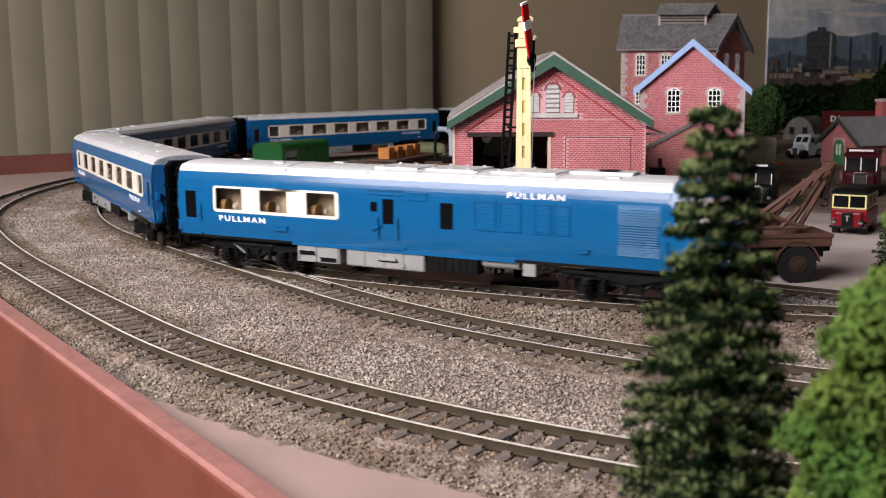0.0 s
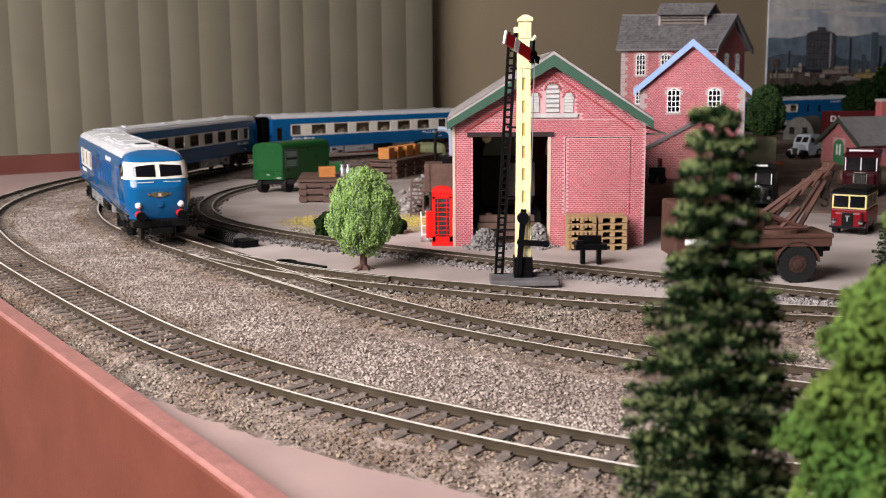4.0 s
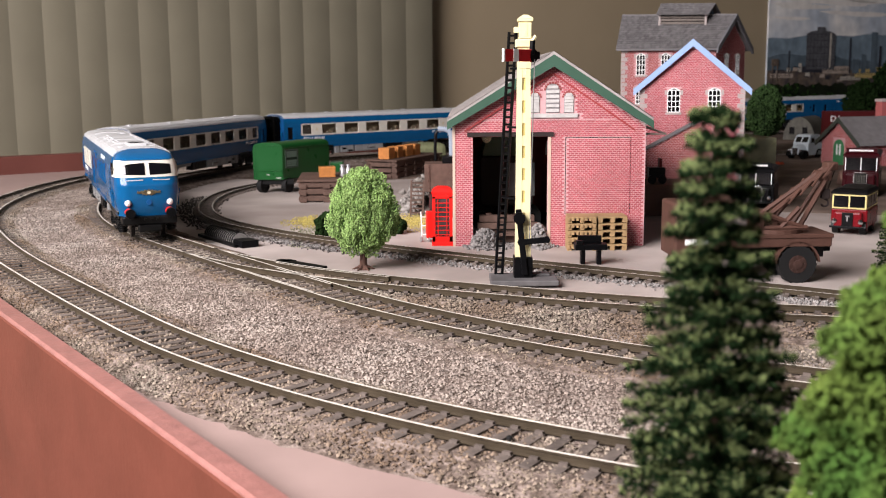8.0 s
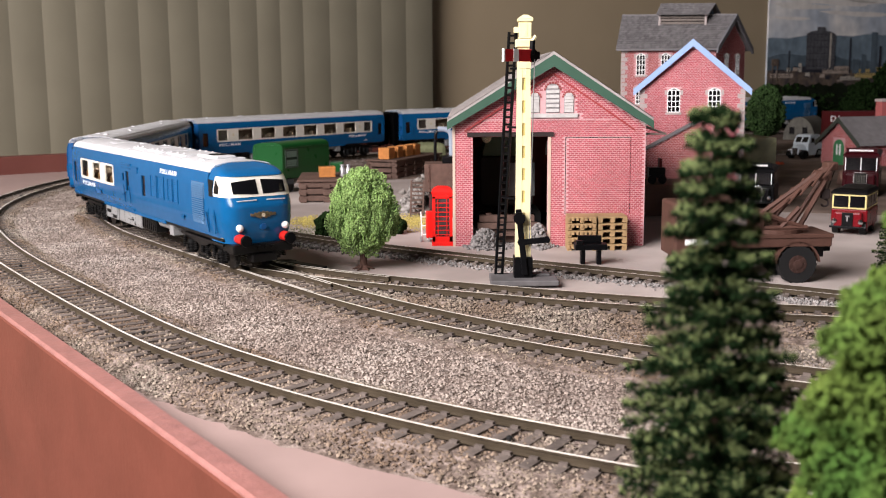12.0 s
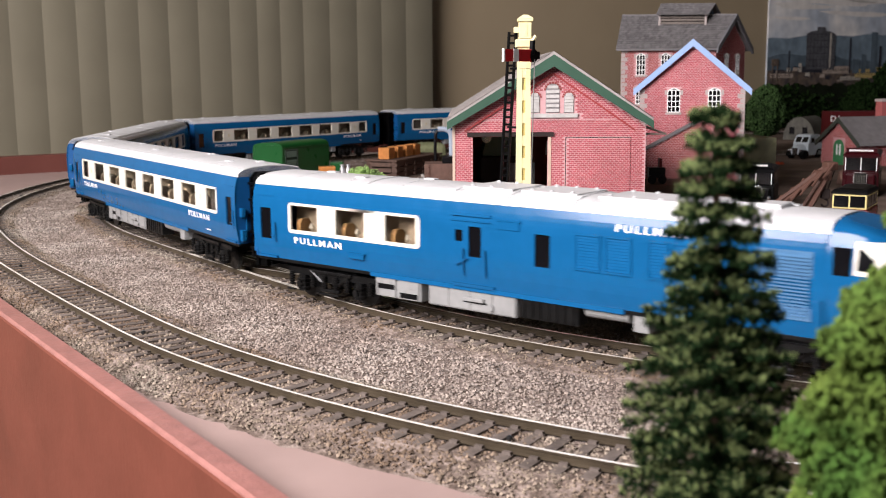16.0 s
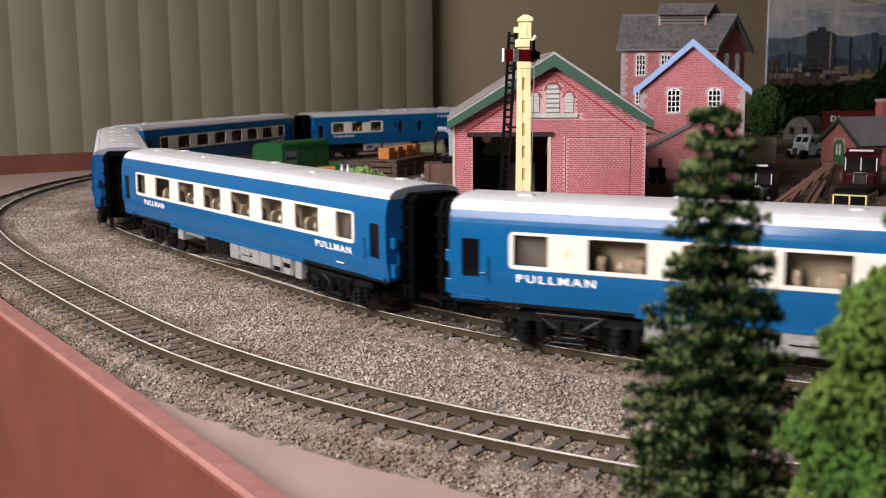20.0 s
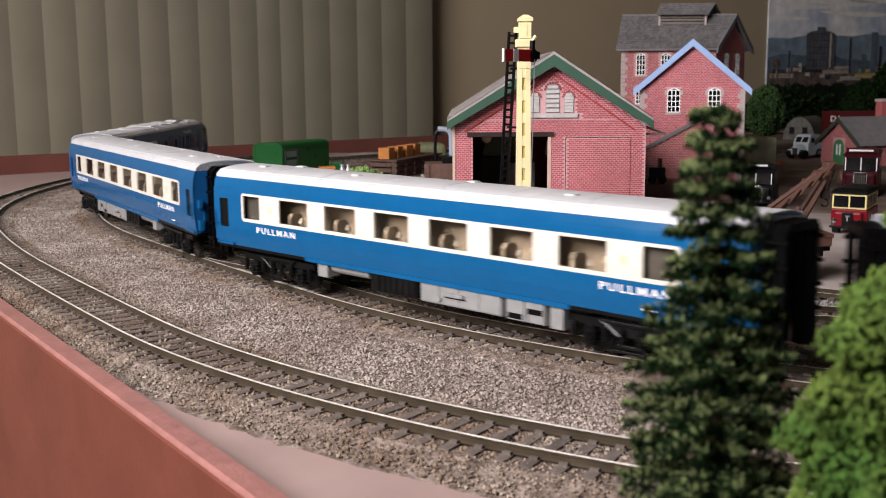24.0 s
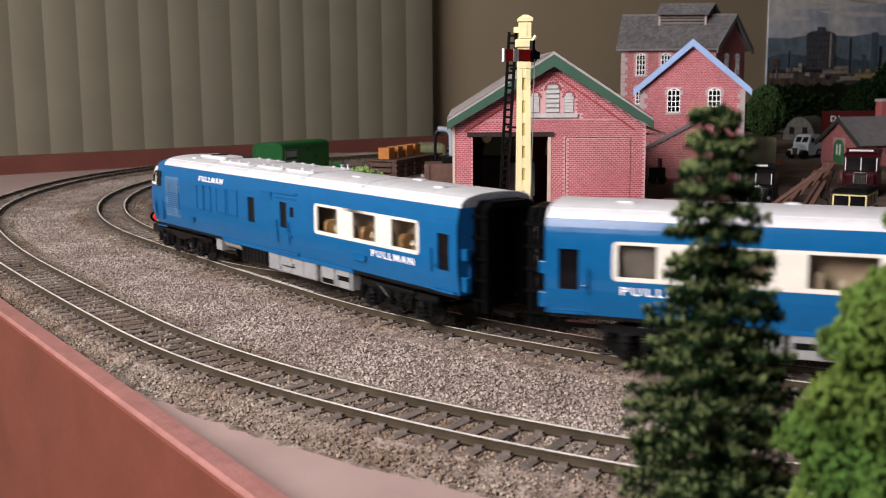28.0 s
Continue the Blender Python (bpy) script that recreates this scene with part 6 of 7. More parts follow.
def green_van():
    v = thing("box_trailer", "deep green box van trailer parked on the yard", "trailer", pose(-0.1535, 0.876, G0, 0, 0, 0))
    W, L, z0, z1 = 24.0, 52.0, 11.0, 41.0
    sk = 0.62
    bm = B()
    line = [(0, z0), (W, z0), (W, z1 - 4), (W - 0.7, z1 - 2.2), (W - 2.4, z1 - 0.9), (W - 6, z1), (6, z1), (2.4, z1 - 0.9), (0.7, z1 - 2.2), (0, z1 - 4)]
    loft(bm, [[(x + sk * y, y, z) for x, z in line] for y in (0, L)])
    part("body", bm, VAN_GREEN, v, "glossy green van body", smooth=True)
    sk_rail = B()
    for za in (z0 + 0.4, z1 - 5.2):
        loft(sk_rail, [[(W + sk * y - 0.2, y, za), (W + sk * y + 0.5, y, za), (W + sk * y + 0.5, y, za + 0.8), (W + sk * y - 0.2, y, za + 0.8)] for y in (0.5, L - 0.5)])
    part("side_rail", sk_rail, VAN_GREEN, v)
    fr = B()
    for x0, x1, za, zb in ((0.6, 1.6, z0 + 1, z1 - 2), (W - 1.6, W - 0.6, z0 + 1, z1 - 2), (0.6, W - 0.6, z0 + 7, z0 + 7.6), (1.4, W - 1.4, z1 - 3, z1 - 2.2)):
        box(fr, x0, -0.4, za, x1, 0.2, zb)
    part("rear_frame", fr, VAN_GREEN, v)
    bars("number_plate", v, 10.5, 13.5, z0 + 3.6, z0 + 4.6, 1, LOUVRE, -0.05)
    bars("rear_lettering", v, 18.5, 23, z0 + 0.9, z0 + 1.9, 1, LOUVRE, -0.05, 2)
    sg = B()
    turn = math.degrees(math.atan2(1, sk))
    s = part("side_sign", box(sg, 3, -0.3, z0 + 9, 19, 0.1, z1 - 6), mat("dark_sign_board", (0.008, 0.022, 0.012), 0.5), v, "dark sign with pale lettering", m=pose(W / 1000, 0, 0, 0, 0, turn))
    faded = mat("faded_sign_print", (0.13, 0.18, 0.14), 0.6)
    bars("lettering", s, 4.5, 17.5, z1 - 12.5, z1 - 7.2, 1, faded, -0.32, 3)
    bars("lettering", s, 4.5, 17.5, z0 + 10, z0 + 15.5, 3, faded, -0.32, 5)
    rim = B()
    for x0, x1, za, zb in ((3, 19, z0 + 9, z0 + 9.5), (3, 19, z1 - 6.5, z1 - 6), (3, 3.5, z0 + 9.5, z1 - 6.5), (18.5, 19, z0 + 9.5, z1 - 6.5)):
        box(rim, x0, -0.45, za, x1, -0.28, zb)
    part("sign_rim", rim, faded, s)
    ch = B()
    box(ch, 3, 2, 7, W + 8, 24, 11)
    part("chassis", ch, UNDER, v)
    for x in (3.5, W - 0.5):
        wheel("wheel", v, x + 3, 6, 6.0, 6.0, 4.2, UNDER).matrix_basis = Matrix.Translation(((x + 3) / 1000, 0.006, 0.006)) @ pose(0, 0, 0, 0, 0, 62) @ Matrix.Translation((-(x + 3) / 1000, -0.006, -0.006))
    bx = B()
    box(bx, W + 33, L - 2, 9, W + 44, L + 10, 21, 0.8)
    part("drawbar_box", bx, VAN_GREEN, v)
    return v


green_van()


def telephone_box():
    t = thing("telephone_box", "bright red model telephone box beside the goods shed", "telephone box", pose(-0.0058, 0.596, G0))
    w, h = 11.2, 33.0
    part("plinth", box(B(), -0.3, -0.3, 0, w + 0.3, w + 0.3, 2.2, 0.2), PHONE_RED, t)
    bm = B()
    for x in (0, w - 1.6):
        for y in (0, w - 1.6):
            box(bm, x, y, 2.2, x + 1.6, y + 1.6, 27.6)
    box(bm, 0, 0, 2.2, w, w, 5.2)
    box(bm, 0, 0, 26.6, w, w, 29.2)
    f = part("frame", bm, PHONE_RED, t)
    tp = B()
    loft(tp, [[(x, y, z) for x, y in ((-.3 + q, -.3 + q), (w + .3 - q, -.3 + q), (w + .3 - q, w + .3 - q), (-.3 + q, w + .3 - q))] for z, q in ((29.2, 0), (30.4, 0), (32.0, 1.2), (33.0, 3.4))])
    part("roof", tp, PHONE_RED, t, "domed red roof")
    part("sign_panel", box(B(), 1.8, -0.25, 27.2, w - 1.8, 0.1, 28.7), PHONE_RED, f)
    part("glazing", box(B(), 1.7, 0.6, 5.2, w - 1.7, w - 0.6, 26.6), mat("dim_phone_glass", (0.05, 0.04, 0.04), 0.2, vary=0.5, size=0.003), f)
    for k in range(8):
        part("glazing_bar", box(B(), 1.6, 0.2, 6.0 + k * 2.55, w - 1.6, 0.6, 6.4 + k * 2.55), PHONE_RED, f)
    for x in (3.0, w - 3.3):
        part("glazing_bar", box(B(), x, 0.15, 5.2, x + 0.35, 0.6, 26.6), PHONE_RED, f)
    return t


telephone_box()

_t = thing("sack_truck", "small white sack truck with a red load by the telephone box", "trolley", pose(-0.0118, 0.612, G0, 0, 0, 10))
bm = B()
for x in (0, 3.0):
    rod(bm, (x, 0, 1), (x - 0.3, 2.5, 17), 0.35, n=6)
for z in (4, 9, 14):
    rod(bm, (0, 0.3 + z * 0.12, z), (3, 0.3 + z * 0.12, z), 0.3, n=6)
part("frame", bm, PRINT, _t)
for x in (-0.8, 3.8):
    part("wheel", rod(B(), (x - 0.4, 0, 1.7), (x + 0.4, 0, 1.7), 1.7, n=12), CHURN, _t)
part("load", box(B(), 2.4, -1.6, 2, 7.4, 2.6, 17.5, 0.7), PHONE_RED, _t)


def coal_stage():
    s = thing("coal_stage", "brown timber coal bin on a dark brick stage", "coal stage", pose(-0.0130, 0.715, G0))
    part("stage", box(B(), 4, 2, 0, 60, 60, 18), mat("dark_sooty_brick", (0.06, 0.022, 0.02), 0.8, vary=0.2, size=0.004), s)
    bn = B()
    box(bn, 1, 0, 17.5, 21, 24, 36.0, 0.4)
    b = part("bin", bn, TIMBER, s, "brown timber bin")
    for x in (2.5, 18.0):
        part("strap", box(B(), x, -0.6, 17.6, x + 2.0, 0, 36.0), TIMBER, b)
        for z in (20, 25, 30, 34):
            part("bolt", ball(B(), (x + 1, -0.6, z), 0.5, 6), TIMBER, b)
    part("lid", box(B(), 13, 4, 36, 24, 16, 40.5, 0.4), BLACK, b)
    return s


coal_stage()
_t = thing("wooden_steps", "brown moulded wooden steps up to the coal stage", "steps", pose(-0.0225, 0.726, G0, 0, 0, -3))
for x in (0, 8.4):
    bm = B()
    prism(bm, [(0, 0), (2.2, 0), (14, 23), (11.8, 23)], "x", x, x + 1.2)
    part("stringer", bm, TIMBER, _t)
for k in range(8):
    part("step", box(B(), 1.2, 0.4 + k * 1.46, 1.6 + k * 2.75, 8.4, 3.2 + k * 1.46, 2.5 + k * 2.75), TIMBER, _t)


def rocks(name, label, pts, size, material, category, seed, squash=0.7):
    """A heap of rough boulders as one mesh."""
    rng = np.random.default_rng(seed)
    bm = B()
    for x, y, z, r in pts:
        g = bmesh.ops.create_icosphere(bm, subdivisions=2, radius=1)["verts"]
        f = rng.random(3) * 0.5 + 0.75
        for v in g:
            k = 1 + 0.28 * noise.noise(v.co * 2.1 + Vector((x, y, seed)))
            v.co = Vector((x + v.co.x * r * f[0] * k, y + v.co.y * r * f[1] * k, z + v.co.z * r * f[2] * k * squash))
    return solid(name, bm, material, pose(0, 0, G0), label, category, smooth=True)


_r = np.random.default_rng(5)
_f = _r.random(1500)
_p = np.column_stack([-0.026 + 0.016 * _f + _r.normal(size=1500) * 0.003, 0.745 + 0.10 * _f, G0 + _r.random(1500) * (0.004 + 0.014 * _f)])
tagged(chips("rock_bank", _p, 0.0022 * (0.5 + _r.random(1500)), ROCK, seed=55), "rough grey-brown rock bank under the coal stage", "rock", kind="stuff")


def bush(label, m, r, material, seed):
    p, o = clumps(2200, r, 0.85, seed, 16)
    p[:, 2] += r * 0.6
    ob = chips("bush", p, 0.0009 * (0.6 + 0.8 * np.random.default_rng(seed).random(len(p))), material, seed=seed)
    ob.matrix_basis = m
    return tagged(ob, label, "bush", "bushes")


bush("dark green clump bush beside the small tree", pose(-0.0668, 0.632, G0), 0.0105, LEAF_DARK, 41)
bush("dark green clump bush beside the small tree", pose(-0.0560, 0.640, G0), 0.0075, LEAF_DARK, 42)
bush("small dark bush behind the small tree", pose(-0.0300, 0.645, G0), 0.0078, LEAF_DARK, 43)


def patch(label, cx, cy, rx, ry, n, material, seed, size=0.0006, name="grass"):
    rng = np.random.default_rng(seed)
    p = rng.normal(size=(n, 2)) * 0.45
    p = p[(p ** 2).sum(1) < 1.1]
    ob = chips(name, np.column_stack([cx + p[:, 0] * rx, cy + p[:, 1] * ry, np.full(len(p), G0 + 0.0003)]), size, material, stretch=(1, 1, 0.5), seed=seed)
    return tagged(ob, label, "ground cover", kind="stuff")


patch("scattered yellow grass on the yard", -0.083, 0.700, 0.022, 0.034, 1500, FLOCK, 51, 0.0005)
patch("scattered yellow grass by the telephone box", -0.020, 0.695, 0.018, 0.045, 1500, FLOCK, 52, 0.0005)
patch("grey-green sparse grass by the small tree", -0.07, 0.64, 0.03, 0.05, 1400, mat("grey_green_scatter", (0.20, 0.20, 0.13), 0.9, island=0.3), 53)


def track_gravel(label, path, lo, hi, i0, i1, n, seed, size=0.0007, material=GREY_STONE):
    rng = np.random.default_rng(seed)
    i = rng.integers(i0, i1, n)
    o = lo + (hi - lo) * rng.random(n)
    p = path[i]
    j = rng.normal(size=(n, 2)) * 0.002
    keep = np.abs(np.abs(o) - 0.0048) > 0.0012
    pts = np.column_stack([p[:, 0] + np.sin(p[:, 2]) * o + j[:, 0] * keep, p[:, 1] - np.cos(p[:, 2]) * o + j[:, 1] * keep, np.full(n, G0 + 0.0003)])[keep]
    return tagged(chips("gravel", pts, size * (0.5 + rng.random(len(pts))), material, seed=seed), label, "gravel", kind="stuff")


DARK_GRIT = mat("dark_grey_grit", (0.07, 0.062, 0.058), 0.9, vary=0.2, island=0.5)
track_gravel("loose grey gravel along the yard track", YARD_LINE, -0.016, -0.006, 20, 128, 2600, 61)
track_gravel("loose dark grit along the yard track", YARD_LINE, -0.019, 0.008, 95, 160, 2600, 62, 0.0007, DARK_GRIT)
track_gravel("thin brown dust along the yard track", YARD_LINE, -0.006, 0.006, 20, 170, 3000, 63, 0.0005, STONE_DARK)
track_gravel("stray ballast chips by the turnout", BRANCH, 0.010, 0.020, 120, 200, 500, 64, 0.0007, DARK_GRIT)


def point_motor():
    p = thing("point_motor", "black ribbed point motor cover beside the turnout", "point motor", pose(-0.1255, 0.6205, G0, 0, 0, -56) @ Matrix.Diagonal((0.76, 0.8, 0.8, 1)))
    part("tray", box(B(), -36, -9, 0, 36, 9, 2.2, 0.4), BLACK, p)
    bm = B()
    loft(bm, [[(x, 6.2 * math.cos(math.pi * i / 10), 2 + 6.6 * math.sin(math.pi * i / 10)) for i in range(11)] for x in (-30, 26)])
    part("cover", bm, mat("worn_black_cover", (0.17, 0.16, 0.15), 0.5, vary=0.3, size=0.003), p, smooth=True)
    for k in range(15):
        rb = B()
        x = -28 + k * 3.7
        loft(rb, [[(x + d, 6.7 * math.cos(math.pi * i / 10), 2 + 7.1 * math.sin(math.pi * i / 10)) for i in range(11)] for d in (0, 1.2)])
        part("rib", rb, BLACK, p)
    part("bracket", box(B(), 26, -6, 0, 42, 7, 5, 0.5), BLACK, p)
    return p


point_motor()
solid("point_rodding", box(box(B(), -17, -2.4, 0, 17, 2.4, 1.8, 0.3), -14, -4, 0, -8, 4, 1.8, 0.3), BLACK, pose(-0.0713, 0.5340, G0, 0, 0, -42), "dark plastic point rodding bar beside the turnout", "point rodding")


def rubble(label, cx, cy, rx, ry, hz, n, seed, size):
    rng = np.random.default_rng(seed)
    p = rng.normal(size=(n, 2)) * 0.5
    h = np.clip(1 - (p ** 2).sum(1), 0, 1) * hz * rng.random(n)
    ob = chips("rubble", np.column_stack([cx + p[:, 0] * rx, cy + p[:, 1] * ry, G0 + 0.0003 + h]), size * (0.5 + rng.random(n)), GREY_STONE, seed=seed)
    return tagged(ob, label, "rubble", kind="stuff")


rubble("heap of grey rubble in the shed doorway", 0.0235, 0.592, 0.009, 0.010, 0.010, 900, 71, 0.0011)
rubble("heap of grey rubble by the door jamb", 0.0530, 0.594, 0.007, 0.009, 0.012, 700, 72, 0.0011)
_t = thing("buffer_stop", "dark brown sleeper-built buffer stop in the shed doorway", "buffer stop", pose(0.0195, 0.600, G0))
for x, y, z, w in ((0, 0, 8.6, 34), (3, 2, 4.2, 28), (1, 1, 12.6, 31), (4, 6, 0.2, 26)):
    part("beam", box(B(), x, y, z, x + w, y + 5, z + 3.6, 0.3), TIMBER, _t)
for x in (5, 24):
    part("post", box(B(), x, 3.5, 0, x + 3, 7.5, 17, 0.3), TIMBER, _t)

# lorry standing inside the shed
_t = thing("lorry", "dark lorry with a green domed load inside the goods shed", "lorry", pose(0.0225, 0.648, G0))
part("cab", box(B(), 0, 0, 16, 32, 50, 46, 1.2), mat("black_brown_lorry", (0.025, 0.018, 0.014), 0.5, vary=0.2), _t)
part("tailboard", box(B(), 16, -1.0, 22, 33, -0.2, 42, 0.2), mat("grey_tailboard", (0.20, 0.20, 0.20), 0.6), _t)
bm = B()
loft(bm, [[(16 + 14 * math.cos(math.pi * i / 14), y, 46 + 15.5 * math.sin(math.pi * i / 14)) for i in range(15)] for y in (2, 40)])
part("load", bm, mat("sage_green_dome", (0.13, 0.20, 0.13), 0.6), _t, smooth=True)
bm = B()
for i in range(12):
    a, b = math.pi * i / 12, math.pi * (i + 1) / 12
    prism(bm, [(16 + r * math.cos(q), 46 + r * math.sin(q)) for r, q in ((8.0, a), (9.2, a), (9.2, b), (8.0, b))], "y", 1.2, 2.0)
part("white_arc", bm, PRINT, _t)
for x in (4, 26):
    part("lamp", rod(B(), (x, 0, 57), (x, 2, 57), 3.0, n=14), CHROME, _t)
for x in (2, 30):
    wheel("wheel", _t, x, 12, 8, 8, 5, UNDER)
    _t.children[-1].matrix_basis = Matrix.Translation((x / 1000, 0.012, 0.008)) @ pose(0, 0, 0, 0, 0, 90) @ Matrix.Translation((-x / 1000, -0.012, -0.008))


def pallet_stack(label, m, n, bent=False):
    p = thing("pallet_stack", label, "pallets", m, "pallet stacks")
    for k in range(n):
        z = k * 3.8
        d = part("pallet", box(B(), 0, 0, z + 2.4, 15.6, 15, z + 3.3), PALLET, p)
        for x in (0, 6.6, 13.2):
            part("block", box(B(), x, 0, z, x + 2.4, 15, z + 2.4), PALLET, d)
        if bent:
            for i in range(7):
                part("board", box(B(), i * 2.3, -0.8, z + 1.2, i * 2.3 + 1.3, 0, z + 3.0), PALLET, d)
    return p


pallet_stack("tan timber pallets stacked by the shed wall", pose(0.0672, 0.576, G0, 0, 0, -2), 5, True)
pallet_stack("tan timber pallets stacked by the shed wall", pose(0.0838, 0.576, G0, 0, 0, 1), 5)
_t = thing("platform_trolley", "small black platform trolley near the pallets", "trolley", pose(0.0660, 0.531, G0))
part("bed", box(B(), 0, 0, 7.5, 16, 8, 10.5, 0.4), BLACK, _t)
for x in (3, 11):
    part("leg", box(B(), x, 1, 0, x + 2.2, 6, 7.5, 0.3), BLACK, _t)
part("handle", box(B(), 2, 6.5, 10.5, 14, 8, 14, 0.3), BLACK, _t)
part("chock", box(B(), 0.5, -0.6, 10.5, 4, 2, 12.5, 0.3), BLACK, _t)


def water_crane():
    w = thing("water_crane", "blue-grey water crane with a black hose behind the coal stage", "water crane", pose(0.0065, 0.745, G0))
    bm = B()
    pts = [(0, 0, 0), (0, 0, 52)] + [(-5 + 5 * math.cos(a), 0, 52 + 5.5 * math.sin(a)) for a in (0.4, 0.8, 1.2, 1.57)] + [(-9.5, 0, 57.5)]
    for a, b in zip(pts, pts[1:]):
        rod(bm, a, b, 1.9, n=10)
    part("column", bm, PIPE_GREY, w)
    hs = B()
    hp = [(-9.5, 0, 57), (-11, 0, 54), (-11.4, 0, 45), (-11, 0, 36), (-10, 0, 28)]
    for a, b in zip(hp, hp[1:]):
        rod(hs, a, b, 1.1, n=8)
    part("hose", hs, BLACK, w)
    return w


water_crane()
bm = box(B(), 0, 0, 0, 27, 34, 26, 5)
solid("canvas_load", bm, CANVAS, pose(-0.0215, 1.085, G0, 0, 0, 12), "olive canvas-sheeted load behind the coal stage", "tarpaulin")
bm = B()
prism(bm, [(0, 0), (48, 0), (48, 66), (0, 40.5)], "y", 0, 7)
_l = solid("lean_to", bm, MORTAR, pose(0.1435, 0.765, G0), "pink brick lean-to beside the store with sloping coping", "building")
bricks("brickwork", _l, BRICK_B, lambda x, z: 0 < x < 48 and 0 < z < 40.5 + 25.5 * x / 48, 48, 66, 2.1, 0.94)
bm = B()
prism(bm, [(-2, 39.4), (-2, 40.8), (49, 67.9), (49, 66.5)], "y", -1.2, 8.2)
part("roof", bm, SLATE, _l)
solid("loading_dock", box(B(), 0, 0, 0, 62, 44, 21, 0.5), mat("brown_dock_boards", (0.13, 0.075, 0.055), 0.75, vary=0.2), pose(0.1330, 0.716, G0), "brown loading dock between shed and store", "loading dock", kind="structure")
_t = thing("barrow", "dark barrow with a red seat on the loading dock", "barrow", pose(0.1385, 0.722, G0 + 0.021))
part("body", box(B(), 0, 0, 4, 11, 8, 11, 0.6), BLACK, _t)
part("back", box(B(), 7, 1, 9, 9, 7, 17, 0.5), WAGON_RED, _t)
for x in (2, 9):
    part("wheel", rod(B(), (x, -0.6, 3), (x, 0.8, 3), 3, n=12), BLACK, _t)


def crane_lorry():
    c = thing("crane_lorry", "brown recovery lorry with a lattice crane jib", "lorry", pose(0.1036, 0.478, G0, 0, 0, 3))
    part("bed", box(B(), 22, 0, 16.5, 72.5, 24, 21.5, 0.5), LORRY_BROWN, c)
    part("deck_edge", box(B(), 21.5, -0.5, 20.6, 73, 24.5, 22.4, 0.3), LORRY_BROWN, c)
    cab = part("cab", box(B(), 0, 0, 12, 21, 24, 37, 1.2), LORRY_BROWN, c)
    part("cab_window", box(B(), 6, -0.3, 27, 16, 0.2, 34), DARK_PANE, cab)
    bars("door_lettering", cab, 5, 16, 18, 21, 1, PRINT, -0.1, 4)
    part("chassis", box(B(), 4, 6, 11, 71, 18, 16.5), UNDER, c)
    for x in (12, 57):
        for y in (2.6, 21.4):
            w = wheel("wheel", c, x, y, 8.6, 8.6, 5.0, mat("rusty_brown_hub", (0.045, 0.024, 0.019), 0.6, vary=0.3, size=0.002))
            tr = B()
            for i in range(20):
                a = 2 * math.pi * i / 20
                rod(tr, (x + 8.6 * math.cos(a), y - 2.4, 8.6 + 8.6 * math.sin(a)), (x + 8.6 * math.cos(a), y + 2.4, 8.6 + 8.6 * math.sin(a)), 0.45, n=5)
            part("tread", tr, TYRE, w)
    mg = B()
    prism(mg, [(57 + r * math.cos(a), 8.6 + r * math.sin(a)) for r, a in [(10.5, 0.1 + 0.3 * i) for i in range(11)] + [(9.7, 0.1 + 0.3 * i) for i in range(10, -1, -1)]], "y", 0, 5)
    part("mudguard", mg, LORRY_BROWN, c)
    part("tow_hook", box(B(), 71, 9, 13, 75.5, 12, 15.5, 0.4), BLACK, c)
    part("turntable", rod(B(), (50, 12, 22.4), (50, 12, 24.2), 12.5, n=24), LORRY_BROWN, c)
    for y in (4, 20):
        f = B()
        rod(f, (41, y, 24), (41, y, 32), 1.4, n=6)
        rod(f, (40, y, 24.8), (62, y, 24.8), 1.3, n=6)
        rod(f, (41, y, 32), (60, y, 25), 1.2, n=6)
        rod(f, (50, y, 25), (58, y, 34), 1.2, n=6)
        part("side_frame", f, LORRY_BROWN, c)
    for y in (7.5, 16.5):
        j = B()
        rod(j, (44, y, 29), (75, 12 + (y - 12) * 0.35, 52.5), 1.3, n=6)
        for k in range(6):
            f0, f1 = k / 6, (k + 1) / 6
            rod(j, (44 + 31 * f0, y, 29 + 23.5 * f0 - 1.6), (44 + 31 * f1, y, 29 + 23.5 * f1 + 1.2), 0.5, n=5)
        part("jib", j, LORRY_BROWN, c, "lattice crane jib")
        s = B()
        rod(s, (60, y, 25), (75, 12 + (y - 12) * 0.35, 51), 1.2, n=6)
        part("jib_stay", s, LORRY_BROWN, c)
    hd = B()
    box(hd, 69, 9.5, 45.5, 75, 14.5, 50, 0.6)
    box(hd, 72, 8.5, 50, 77.5, 15.5, 54, 1.0)
    part("jib_head", hd, LORRY_BROWN, c)
    ln = B()
    for dx in (0, 1.6):
        rod(ln, (76 + dx, 12, 52), (72.5 + dx, 12, 41), 0.25, n=4)
    box(ln, 71, 10.5, 37, 75, 13.5, 41.5, 0.6)
    for k in range(7):
        a0, a1 = math.pi * (0.5 - k * 0.2), math.pi * (0.5 - (k + 1) * 0.2)
        rod(ln, (73 + 1.7 * math.cos(a0), 12, 35 + 1.7 * math.sin(a0)), (73 + 1.7 * math.cos(a1), 12, 35 + 1.7 * math.sin(a1)), 0.5, n=6)
    part("hook", ln, LINTEL, c, "crane hook and block")
    part("winch", rod(B(), (47, 6, 28), (47, 18, 28), 2.6, n=12), LORRY_BROWN, c)
    return c


crane_lorry()


